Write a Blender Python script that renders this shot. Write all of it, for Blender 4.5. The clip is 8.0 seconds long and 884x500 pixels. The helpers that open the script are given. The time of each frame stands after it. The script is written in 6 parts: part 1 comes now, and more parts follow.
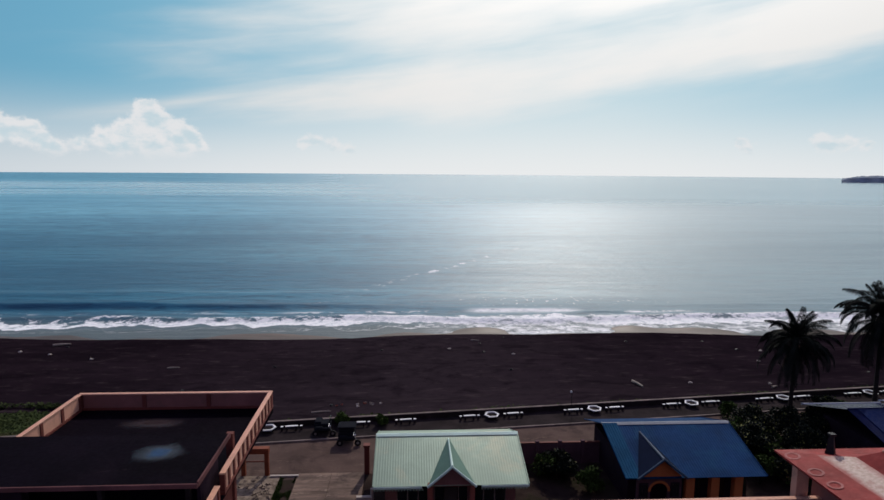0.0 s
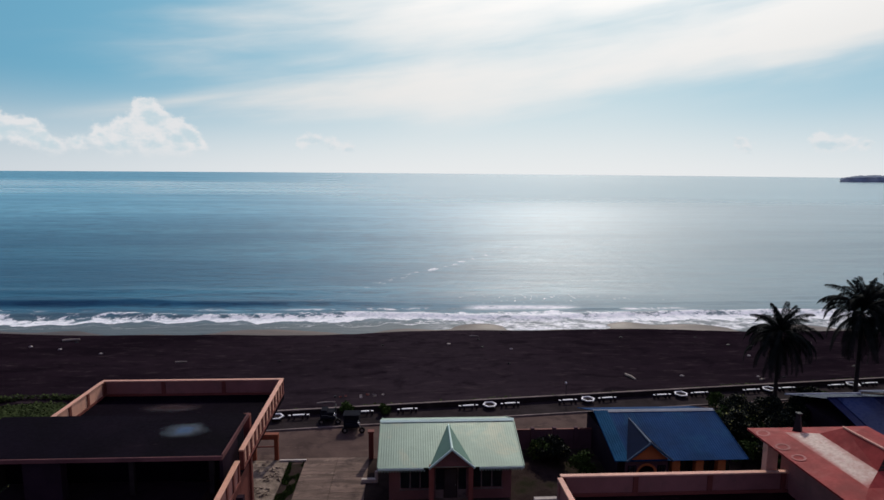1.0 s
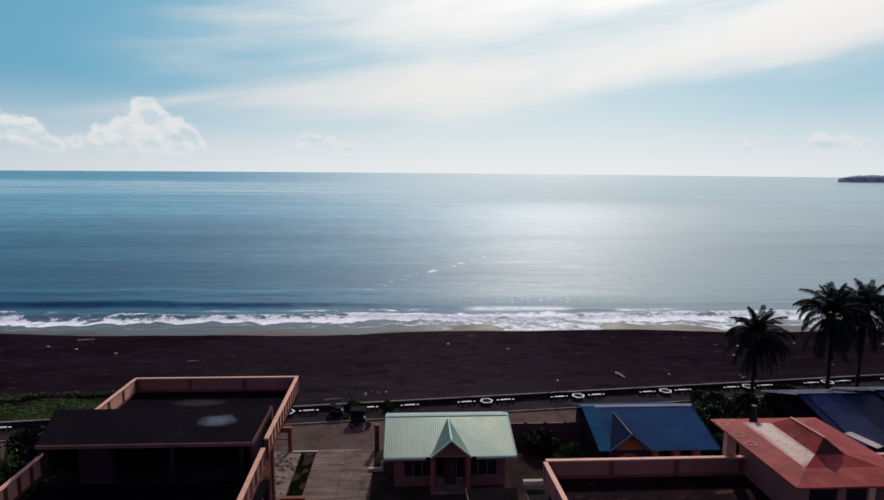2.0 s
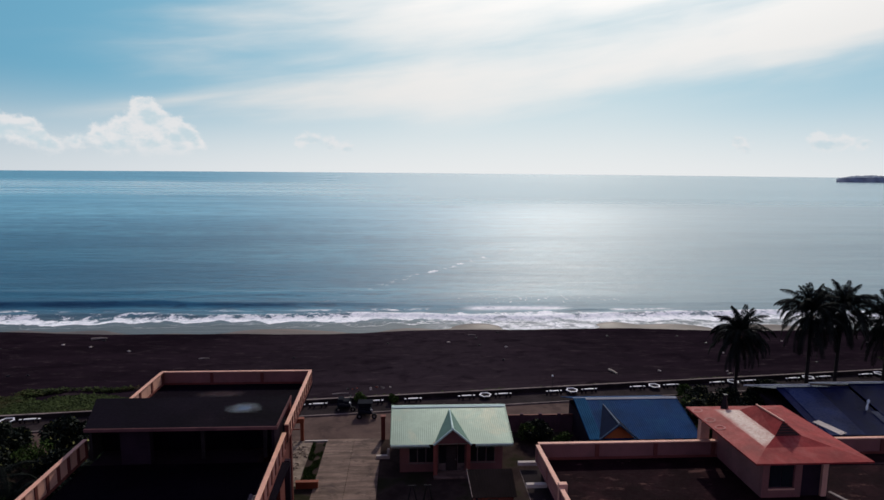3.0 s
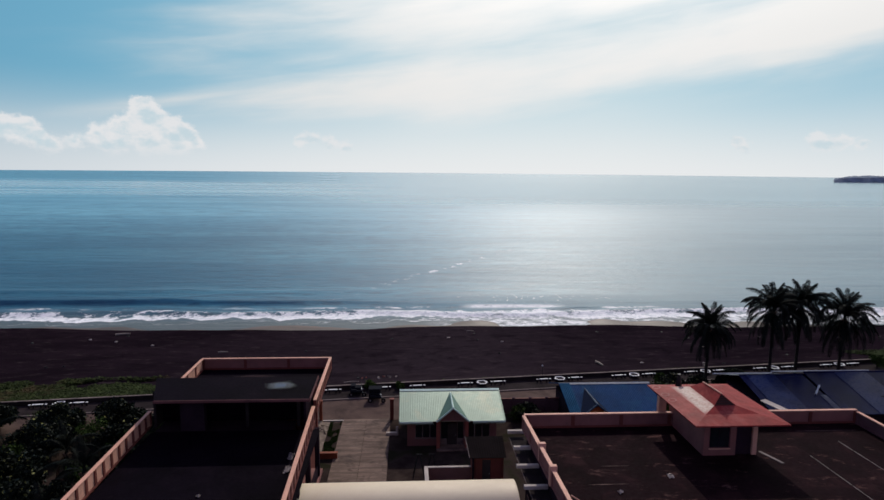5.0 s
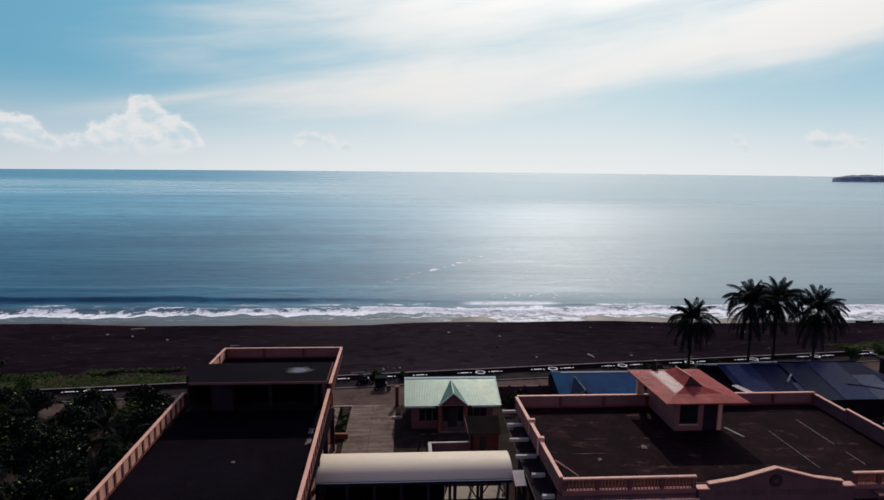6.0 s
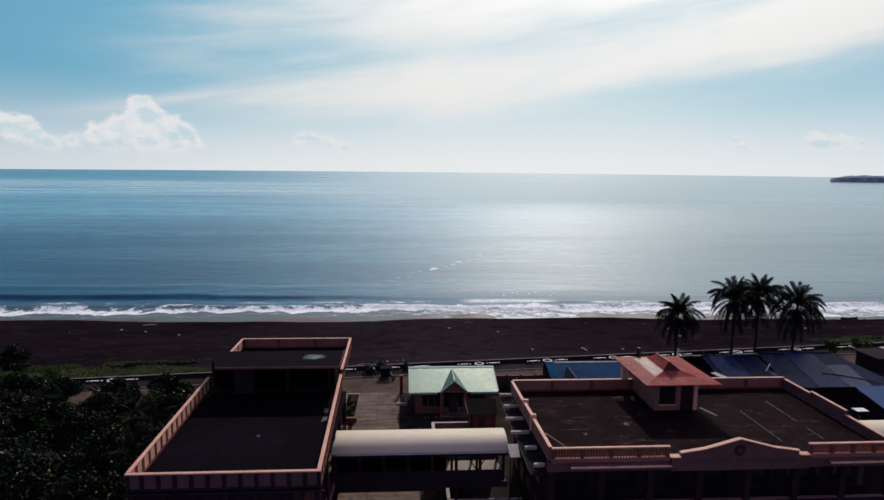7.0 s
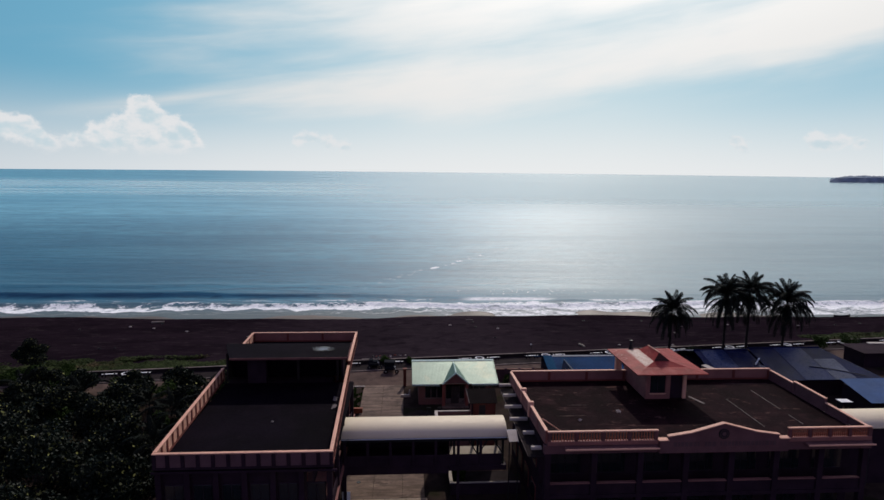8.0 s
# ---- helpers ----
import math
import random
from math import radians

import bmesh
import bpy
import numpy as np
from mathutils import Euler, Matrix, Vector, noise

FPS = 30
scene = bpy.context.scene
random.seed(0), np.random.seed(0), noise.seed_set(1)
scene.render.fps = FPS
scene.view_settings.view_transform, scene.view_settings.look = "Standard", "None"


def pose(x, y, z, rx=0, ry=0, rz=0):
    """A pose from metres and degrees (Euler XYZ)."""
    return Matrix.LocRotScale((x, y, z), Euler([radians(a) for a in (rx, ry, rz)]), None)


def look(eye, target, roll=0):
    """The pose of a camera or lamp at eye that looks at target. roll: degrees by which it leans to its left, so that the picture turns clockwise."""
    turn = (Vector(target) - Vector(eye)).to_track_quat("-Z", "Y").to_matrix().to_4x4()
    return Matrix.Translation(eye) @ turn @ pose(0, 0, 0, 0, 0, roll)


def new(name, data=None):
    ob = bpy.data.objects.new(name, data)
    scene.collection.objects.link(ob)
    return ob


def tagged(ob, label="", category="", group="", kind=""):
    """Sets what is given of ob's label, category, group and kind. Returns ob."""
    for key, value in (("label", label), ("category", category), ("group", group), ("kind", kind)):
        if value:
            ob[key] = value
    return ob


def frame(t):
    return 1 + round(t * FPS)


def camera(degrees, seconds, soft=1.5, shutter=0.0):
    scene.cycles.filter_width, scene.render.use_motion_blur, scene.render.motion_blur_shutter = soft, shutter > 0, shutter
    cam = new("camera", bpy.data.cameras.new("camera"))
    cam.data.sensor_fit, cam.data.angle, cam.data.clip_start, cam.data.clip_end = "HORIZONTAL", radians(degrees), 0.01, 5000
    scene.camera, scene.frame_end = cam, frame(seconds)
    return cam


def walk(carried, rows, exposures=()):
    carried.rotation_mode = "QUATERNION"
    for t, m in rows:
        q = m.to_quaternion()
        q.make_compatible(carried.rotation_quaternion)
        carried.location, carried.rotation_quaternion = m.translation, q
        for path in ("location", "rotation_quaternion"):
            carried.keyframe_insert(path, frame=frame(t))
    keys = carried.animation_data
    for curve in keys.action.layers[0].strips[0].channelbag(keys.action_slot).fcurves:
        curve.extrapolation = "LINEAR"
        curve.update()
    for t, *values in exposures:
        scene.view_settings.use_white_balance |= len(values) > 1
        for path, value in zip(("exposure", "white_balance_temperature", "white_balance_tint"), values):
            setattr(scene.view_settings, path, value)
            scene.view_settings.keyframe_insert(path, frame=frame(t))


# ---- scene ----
cam = camera(74.0, 8.0)
PATH = [
    (0, (0.86, 1.336, 23.813), (0.966, 3.315, 23.545), 0.43),
    (0.5, (0.718, 0.211, 23.847), (0.826, 2.19, 23.576), 0.46),
    (1, (0.615, -1.237, 23.957), (0.724, 0.741, 23.686), 0.48),
    (1.5, (0.505, -3.231, 24.638), (0.615, -1.252, 24.366), 0.49),
    (3, (-0.158, -9.155, 26.168), (-0.044, -7.177, 25.895), 0.51),
    (3.5, (-0.316, -10.665, 26.446), (-0.202, -8.687, 26.173), 0.52),
    (4, (-0.516, -12.495, 26.83), (-0.401, -10.517, 26.557), 0.54),
    (4.5, (-0.685, -14.533, 27.207), (-0.569, -12.555, 26.934), 0.54),
    (6, (-1.386, -22.322, 28.422), (-1.268, -20.345, 28.144), 0.55),
    (6.5, (-1.685, -25.113, 28.677), (-1.566, -23.136, 28.399), 0.57),
    (7, (-1.974, -27.259, 28.826), (-1.853, -25.282, 28.549), 0.58),
    (7.5, (-2.24, -28.8, 28.897), (-2.12, -26.823, 28.621), 0.59),
    (8, (-2.416, -30.248, 28.974), (-2.295, -28.271, 28.697), 0.6),
]
walk(cam, [(t, look(eye, target, roll)) for t, eye, target, roll in PATH])

# ---- light: morning sun over the sea, bright thin cloud ----
SUN_AZ, SUN_EL = radians(14.0), radians(38.0)
sun = new("sun", bpy.data.lights.new("sun", "SUN"))
sun.data.energy, sun.data.angle, sun.data.color = 2.3, radians(0.6), (1.0, 0.93, 0.84)
sun.matrix_world = look((0, 0, 0), (-math.sin(SUN_AZ) * math.cos(SUN_EL), -math.cos(SUN_AZ) * math.cos(SUN_EL), -math.sin(SUN_EL)))
tagged(sun, "low morning sun over the sea", "sun", kind="structure")


class Nodes:
    """A short way to wire shader nodes."""

    def __init__(self, tree):
        self.tree = tree
        tree.nodes.clear()

    def node(self, kind):
        return self.tree.nodes.new(kind)

    def link(self, a, b):
        self.tree.links.new(a, b)

    def put(self, socket, v):
        if isinstance(v, bpy.types.NodeSocket):
            self.link(v, socket)
        else:
            socket.default_value = v

    def math(self, op, a, b=0.0, c=0.0, clamp=False):
        n = self.node("ShaderNodeMath")
        n.operation, n.use_clamp = op, clamp
        for s, v in zip(n.inputs, (a, b, c)):
            self.put(s, v)
        return n.outputs[0]

    def smooth(self, v, lo, hi, a=0.0, b=1.0):
        n = self.node("ShaderNodeMapRange")
        n.interpolation_type = "SMOOTHSTEP"
        for s, x in zip(n.inputs, (v, lo, hi, a, b)):
            self.put(s, x)
        return n.outputs[0]

    def bump_curve(self, v, centre, width):
        """A soft hill of height one round the centre."""
        d = self.math("DIVIDE", self.math("SUBTRACT", v, centre), width)
        return self.math("POWER", 2.718, self.math("MULTIPLY", self.math("MULTIPLY", d, d), -1.0))

    def mix(self, f, a, b, blend="MIX"):
        n = self.node("ShaderNodeMix")
        n.data_type, n.blend_type, n.clamp_factor = "RGBA", blend, True
        self.put(n.inputs[0], f)
        for s, v in ((n.inputs[6], a), (n.inputs[7], b)):
            self.put(s, v if isinstance(v, bpy.types.NodeSocket) else (*v, 1.0))
        return n.outputs[2]

    def noise(self, vec, scale, detail=4.0, rough=0.55, stretch=None, distortion=0.0):
        if stretch:
            m = self.node("ShaderNodeMapping")
            m.inputs["Scale"].default_value = stretch
            self.link(vec, m.inputs["Vector"])
            vec = m.outputs[0]
        n = self.node("ShaderNodeTexNoise")
        self.link(vec, n.inputs["Vector"])
        n.inputs["Scale"].default_value, n.inputs["Detail"].default_value = scale, detail
        n.inputs["Roughness"].default_value, n.inputs["Distortion"].default_value = rough, distortion
        return n.outputs["Fac"]

    def combine(self, x, y, z):
        n = self.node("ShaderNodeCombineXYZ")
        for s, v in zip(n.inputs, (x, y, z)):
            self.put(s, v)
        return n.outputs[0]

    def split(self, v):
        n = self.node("ShaderNodeSeparateXYZ")
        self.link(v, n.inputs[0])
        return n.outputs


SKY = 0.10
world = bpy.data.worlds.new("sky")
scene.world = world
world.use_nodes = True
w = Nodes(world.node_tree)
way = w.node("ShaderNodeTexCoord").outputs["Generated"]
dx, dy, dz = w.split(way)
sky = w.node("ShaderNodeTexSky")
sky.sky_type, sky.sun_disc, sky.sun_elevation, sky.sun_rotation = "NISHITA", False, SUN_EL, SUN_AZ
sky.air_density, sky.dust_density, sky.ozone_density = 1.0, 1.0, 2.0
az = w.math("ARCTAN2", dx, dy)
flat = w.math("SQRT", w.math("ADD", w.math("MULTIPLY", dx, dx), w.math("MULTIPLY", dy, dy)))
el = w.math("ARCTAN2", dz, flat)
# a broad soft band of high cloud that rises towards the sun's side, thin veil above it
line = w.math("SUBTRACT", el, w.math("MULTIPLY_ADD", az, 0.125, 0.137))
soft_n = w.noise(w.combine(az, w.math("MULTIPLY", line, 4.0), 0.0), 2.4, 4.0, 0.5, distortion=0.3)
fine_n = w.noise(w.combine(w.math("MULTIPLY", az, 1.6), w.math("MULTIPLY", line, 11.0), 3.0), 3.2, 5.0, 0.55, distortion=0.25)
veil = w.math("SUBTRACT", w.math("ADD", w.math("MULTIPLY", soft_n, 0.70), w.math("MULTIPLY", fine_n, 0.34)), 0.52)
band_w = w.smooth(az, -0.45, 0.25, 0.022, 0.062)
dl = w.math("DIVIDE", line, band_w)
band = w.math("MULTIPLY", w.math("POWER", 2.718, w.math("MULTIPLY", w.math("MULTIPLY", dl, dl), -1.0)), w.smooth(az, -0.55, 0.05, 0.15, 1.0))
upper = w.math("MULTIPLY", w.smooth(line, -0.02, 0.10), w.smooth(az, -0.62, 0.10, 0.0, 0.80))
upper = w.math("MULTIPLY", upper, w.math("MULTIPLY", w.smooth(el, 0.95, 0.45), w.smooth(az, 1.6, 0.9)))
cover = w.math("MAXIMUM", w.math("MULTIPLY", band, 0.95), upper)
high_mask = w.smooth(w.math("MULTIPLY_ADD", veil, w.smooth(cover, 0.0, 0.3, 0.7, 1.9), cover), 0.02, 1.0)
thin = w.math("MULTIPLY", w.math("MULTIPLY", w.bump_curve(az, SUN_AZ, 1.45), w.smooth(el, 0.75, 0.30)), 0.90)
# heaped clouds that stand on the horizon: swelling heads, roughened
warp = w.node("ShaderNodeTexNoise")
w.link(w.combine(az, w.math("MULTIPLY", el, 1.2), 1.0), warp.inputs["Vector"])
warp.inputs["Scale"].default_value, warp.inputs["Detail"].default_value, warp.inputs["Roughness"].default_value = 46.0, 5.0, 0.62
off = w.node("ShaderNodeVectorMath")
off.operation = "MULTIPLY_ADD"
w.link(warp.outputs["Color"], off.inputs[0])
off.inputs[1].default_value, off.inputs[2].default_value = (0.020, 0.016, 0.0), (-0.010, -0.008, 0.0)
place = w.node("ShaderNodeVectorMath")
place.operation = "ADD"
w.link(w.combine(az, el, 0.0), place.inputs[0])
w.link(off.outputs[0], place.inputs[1])
HEADS = ((-0.410, 0.092, 0.013), (-0.398, 0.094, 0.011), (-0.404, 0.080, 0.018), (-0.392, 0.074, 0.016),
         (-0.440, 0.056, 0.020), (-0.468, 0.045, 0.017), (-0.496, 0.035, 0.015), (-0.415, 0.056, 0.028), (-0.376, 0.060, 0.022),
         (-0.358, 0.056, 0.019), (-0.344, 0.045, 0.016), (-0.330, 0.035, 0.013), (-0.450, 0.030, 0.022), (-0.400, 0.030, 0.028), (-0.360, 0.030, 0.022),
         (-0.620, 0.050, 0.038), (-0.585, 0.054, 0.022), (-0.562, 0.048, 0.022), (-0.546, 0.056, 0.013), (-0.536, 0.036, 0.019), (-0.522, 0.026, 0.014),
         (-0.176, 0.044, 0.015), (-0.154, 0.048, 0.013), (-0.128, 0.040, 0.016), (-0.103, 0.034, 0.014),
         (0.516, 0.046, 0.011), (0.528, 0.036, 0.013), (0.616, 0.046, 0.013), (0.632, 0.040, 0.016), (0.652, 0.043, 0.012), (0.672, 0.038, 0.011))
heads = 0.0
for a_, e_, r_ in HEADS:
    d = w.node("ShaderNodeVectorMath")
    d.operation = "DISTANCE"
    w.link(place.outputs[0], d.inputs[0])
    d.inputs[1].default_value = (a_, e_, 0.0)
    q = w.math("DIVIDE", d.outputs["Value"], 0.80 * r_)
    heads = w.math("ADD", heads, w.math("POWER", 2.718, w.math("MULTIPLY", w.math("MULTIPLY", q, q), -1.0)))
puff = w.noise(w.combine(az, w.math("MULTIPLY", el, 1.2), 9.0), 75.0, 4.0, 0.6)
heads = w.math("MULTIPLY_ADD", w.math("SUBTRACT", puff, 0.5), 1.1, heads)
heap = w.smooth(heads, 0.22, 0.78)
heap_fade = w.math("MULTIPLY", heap, w.math("MULTIPLY", w.smooth(el, 0.004, 0.040, 0.0, 0.9), w.smooth(az, -0.35, -0.2, 1.0, 0.8)))
shade_n = w.noise(w.combine(az, w.math("MULTIPLY", el, 1.4), 5.0), 30.0, 5.0, 0.55)
lit_n = w.noise(w.combine(w.math("ADD", az, -0.008), w.math("MULTIPLY_ADD", el, 1.4, -0.012), 5.0), 30.0, 5.0, 0.55)
relief = w.math("SUBTRACT", lit_n, shade_n)
body = w.math("ADD", w.math("MULTIPLY", w.smooth(heads, 0.5, 1.9), 0.50), w.math("ADD", w.math("MULTIPLY", w.bump_curve(el, 0.034, 0.022), 0.30), w.math("MULTIPLY_ADD", shade_n, 0.7, w.math("MULTIPLY_ADD", relief, 2.6, -0.40))))
heap_col = w.mix(w.smooth(body, 0.0, 0.9), (7.9, 7.9, 8.0), (5.6, 6.75, 7.3))
# the air glows round the sun's bearing; an unseen brighter patch beside it lights the sea
glow = w.math("MULTIPLY", w.bump_curve(az, SUN_AZ, 0.75), w.bump_curve(el, SUN_EL, 0.75))
sea_glow = w.math("MULTIPLY", w.bump_curve(az, SUN_AZ + 0.38, 0.80), w.bump_curve(el, SUN_EL, 0.22))
blue = w.node("ShaderNodeVectorMath")
blue.operation = "MULTIPLY"
w.link(sky.outputs[0], blue.inputs[0])
blue.inputs[1].default_value = (0.22, 0.30, 0.50)
cloud = w.node("ShaderNodeVectorMath")
cloud.operation = "SCALE"
cloud.inputs[0].default_value = (1.0, 0.99, 0.975)
w.link(w.math("MULTIPLY_ADD", sea_glow, 34.0, w.math("MULTIPLY_ADD", glow, 3.4, 6.4)), cloud.inputs[3])
mixed = w.mix(thin, blue.outputs[0], w.mix(w.smooth(az, 0.30, 0.66), w.mix(w.smooth(az, -0.55, 0.15), (1.85, 5.0, 6.5), (5.6, 7.3, 7.85)), (3.9, 6.3, 7.3)))
overhead = w.math("MULTIPLY", w.math("MAXIMUM", w.smooth(el, 0.45, 1.0), w.smooth(w.math("ABSOLUTE", az), 1.3, 2.0)), 0.42)
mixed = w.mix(overhead, mixed, (4.3, 3.95, 6.9))
mixed = w.mix(high_mask, mixed, cloud.outputs[0])
haze = w.math("MULTIPLY", w.smooth(el, 0.150, -0.02, 0.0, 0.97), w.math("MAXIMUM", w.bump_curve(az, SUN_AZ, 1.9), 0.75))
mixed = w.mix(haze, mixed, w.mix(w.bump_curve(az, SUN_AZ, 1.9), (4.2, 4.2, 5.4), (8.3, 8.4, 8.45)))
mixed = w.mix(heap_fade, mixed, heap_col)
back = w.node("ShaderNodeBackground")
w.link(mixed, back.inputs["Color"])
back.inputs["Strength"].default_value = SKY
w.link(back.outputs[0], w.node("ShaderNodeOutputWorld").inputs["Surface"])


# ---- materials ----
def surface(name, col, rough=0.8, metal=0.0, var=0.3, scale=0.6, fine=14.0, bump=0.2, dirt=None, dirt_amount=0.5, dirt_scale=0.35, spec=0.14, stretch=None, lime=None, lime_at=0.60):
    """Paint, plaster, stone or metal with blotches, grain and stains."""
    m = bpy.data.materials.new(name)
    m.use_nodes = True
    n = Nodes(m.node_tree)
    p = n.node("ShaderNodeTexCoord").outputs["Object"]
    big, small = n.noise(p, scale, 5.0, 0.6, stretch), n.noise(p, fine, 4.0, 0.6, stretch)
    dark = tuple(c * (1 - var) for c in col)
    light = tuple(min(1.0, c * (1 + var * 0.6)) for c in col)
    c = n.mix(n.smooth(big, 0.3, 0.7), dark, light)
    c = n.mix(n.smooth(small, 0.25, 0.75, 0.0, 0.45), c, dark)
    if dirt:
        d = n.noise(p, dirt_scale, 8.0, 0.68, distortion=0.6)
        c = n.mix(n.smooth(d, 0.5, 0.68, 0.0, dirt_amount), c, dirt)
    if lime:
        bloom = n.noise(p, 0.55, 10.0, 0.76, (0.8, 2.2, 1.0), distortion=0.4)
        c = n.mix(n.smooth(bloom, lime_at, lime_at + 0.11, 0.0, 0.8), c, lime)
    tint = n.node("ShaderNodeObjectInfo").outputs["Random"]
    c = n.mix(n.math("MULTIPLY", tint, 0.18), c, dark)
    b = n.node("ShaderNodeBsdfPrincipled")
    n.link(c, b.inputs["Base Color"])
    n.put(b.inputs["Roughness"], n.smooth(small, 0.2, 0.8, max(0.03, rough - 0.1), min(1.0, rough + 0.1)))
    b.inputs["Metallic"].default_value, b.inputs["Specular IOR Level"].default_value = metal, spec
    if bump:
        bp = n.node("ShaderNodeBump")
        bp.inputs["Strength"].default_value, bp.inputs["Distance"].default_value = bump, 0.03
        n.link(small, bp.inputs["Height"])
        n.link(bp.outputs[0], b.inputs["Normal"])
    n.link(b.outputs[0], n.node("ShaderNodeOutputMaterial").inputs["Surface"])
    return m


SALMON = surface("salmon_paint", (0.235, 0.098, 0.088), 0.75, var=0.18, dirt=(0.12, 0.07, 0.06), dirt_amount=0.45, dirt_scale=0.9)
CAP = surface("peach_coping_paint", (0.66, 0.345, 0.245), 0.6, var=0.15, dirt=(0.2, 0.12, 0.1), dirt_amount=0.3, dirt_scale=1.4)
MAROON = surface("maroon_trim_paint", (0.16, 0.045, 0.035), 0.7, var=0.25, dirt=(0.05, 0.02, 0.02), dirt_amount=0.4)
ORANGE = surface("orange_wall_paint", (0.50, 0.15, 0.05), 0.75, var=0.15, dirt=(0.2, 0.08, 0.04), dirt_amount=0.3)
# plum wall and rose front paints carry the shade of the sunless side
SHADED_PLUM = surface("shaded_plum_wall_paint", (0.105, 0.056, 0.066), 0.8, var=0.2, dirt=(0.06, 0.035, 0.036), dirt_amount=0.5, dirt_scale=0.8, spec=0.05)
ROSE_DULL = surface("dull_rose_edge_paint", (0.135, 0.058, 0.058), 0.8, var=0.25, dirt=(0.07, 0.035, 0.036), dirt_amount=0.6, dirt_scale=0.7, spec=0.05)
FRONT = surface("shaded_rose_front_paint", (0.124, 0.060, 0.064), 0.8, var=0.2, dirt=(0.09, 0.05, 0.05), dirt_amount=0.5, dirt_scale=0.8, spec=0.08)
PINK = surface("faded_pink_wall_paint", (0.20, 0.092, 0.084), 0.8, var=0.2, dirt=(0.1, 0.06, 0.06), dirt_amount=0.4)
DECK = surface("weathered_dark_roof_concrete", (0.0122, 0.0044, 0.0064), 0.85, var=0.5, scale=0.25, fine=5.0, dirt=(0.0265, 0.0102, 0.0118), dirt_amount=0.75, dirt_scale=0.5, bump=0.3, spec=0.02, lime=(0.105, 0.053, 0.046), lime_at=0.565)
DECK_OLD = surface("mossy_roof_and_shaded_room_concrete", (0.0040, 0.0021, 0.0056), 0.85, var=0.5, scale=0.22, fine=5.0, dirt=(0.0085, 0.0048, 0.0090), dirt_amount=0.4, dirt_scale=0.35, bump=0.3, spec=0.02, lime=(0.030, 0.019, 0.025), lime_at=0.62)
GREEN_ROOF = surface("pale_green_roof_sheet", (0.235, 0.325, 0.245), 0.45, metal=0.2, var=0.16, scale=0.35, fine=3.0, dirt=(0.36, 0.35, 0.235), dirt_amount=0.75, dirt_scale=0.2, bump=0.05, spec=0.4)
BLUE_ROOF = surface("blue_roof_sheet", (0.007, 0.040, 0.118), 0.75, var=0.3, scale=0.4, fine=4.0, dirt=(0.012, 0.072, 0.135), dirt_amount=0.5, bump=0.05, spec=0.035)
BLUE_DARK = surface("dark_blue_roof_sheet", (0.006, 0.009, 0.044), 0.20, var=0.35, scale=0.35, fine=4.0, dirt=(0.014, 0.024, 0.085), dirt_amount=0.3, bump=0.05, spec=0.03)
RED_ROOF = surface("worn_red_roof_paint", (0.29, 0.040, 0.036), 0.6, var=0.35, scale=0.8, fine=6.0, dirt=(0.38, 0.13, 0.11), dirt_amount=0.35, dirt_scale=0.7, bump=0.12, spec=0.06)
STAIN = surface("chalky_pink_stain", (0.40, 0.135, 0.12), 0.7, var=0.3, dirt=(0.29, 0.06, 0.05), dirt_amount=0.8, dirt_scale=1.6, bump=0.0)
VAULT = surface("cream_metal_roof_sheet", (0.60, 0.50, 0.36), 0.60, metal=0.05, var=0.05, scale=0.3, fine=4.0, dirt=(0.50, 0.36, 0.24), dirt_amount=0.25, dirt_scale=0.12, bump=0.0, spec=0.35)
CONCRETE = surface("driveway_concrete", (0.180, 0.122, 0.096), 0.9, var=0.5, scale=0.6, fine=5.0, dirt=(0.055, 0.037, 0.032), dirt_amount=0.9, dirt_scale=0.55, bump=0.5, stretch=(0.5, 3.0, 1), lime=(0.33, 0.24, 0.185), lime_at=0.57)
ASPHALT = surface("street_concrete", (0.100, 0.066, 0.056), 0.9, var=0.3, scale=0.3, fine=9.0, dirt=(0.040, 0.027, 0.024), dirt_amount=0.75, dirt_scale=0.35, bump=0.25, spec=0.03, lime=(0.16, 0.11, 0.09), lime_at=0.57)
PALE = surface("pale_cement", (0.50, 0.43, 0.38), 0.8, var=0.25, dirt=(0.2, 0.16, 0.14), dirt_amount=0.5)
WHITE = surface("white_paint", (0.78, 0.77, 0.76), 0.6, var=0.12, dirt=(0.4, 0.38, 0.36), dirt_amount=0.4, dirt_scale=2.0)
WALL_DARK = surface("mossy_and_shaded_cement", (0.028, 0.021, 0.022), 0.9, var=0.4, dirt=(0.015, 0.012, 0.013), dirt_amount=0.6, spec=0.02)
COPING = surface("worn_cement_coping", (0.20, 0.155, 0.142), 0.9, var=0.4, dirt=(0.05, 0.04, 0.038), dirt_amount=0.9, dirt_scale=0.5)
# deep shade on walls and under roofs is put into this brown
SHADED_BROWN = surface("shaded_brown_wall_paint", (0.027, 0.0150, 0.0235), 0.85, var=0.3, dirt=(0.03, 0.018, 0.018), dirt_amount=0.5, spec=0.03)
DRIVE = surface("pale_drive_concrete", (0.33, 0.255, 0.195), 0.9, var=0.35, scale=0.5, fine=6.0, dirt=(0.12, 0.085, 0.065), dirt_amount=0.6, dirt_scale=0.5, bump=0.3)
FLOOR = surface("pale_floor_cement", (0.36, 0.30, 0.24), 0.8, var=0.2, dirt=(0.14, 0.10, 0.08), dirt_amount=0.6, dirt_scale=0.9)
PLASTER = surface("crumbled_pale_plaster", (0.26, 0.20, 0.155), 0.95, var=0.5, scale=1.4, fine=9.0, dirt=(0.05, 0.035, 0.028), dirt_amount=0.85, dirt_scale=0.7, bump=0.6, spec=0.03)
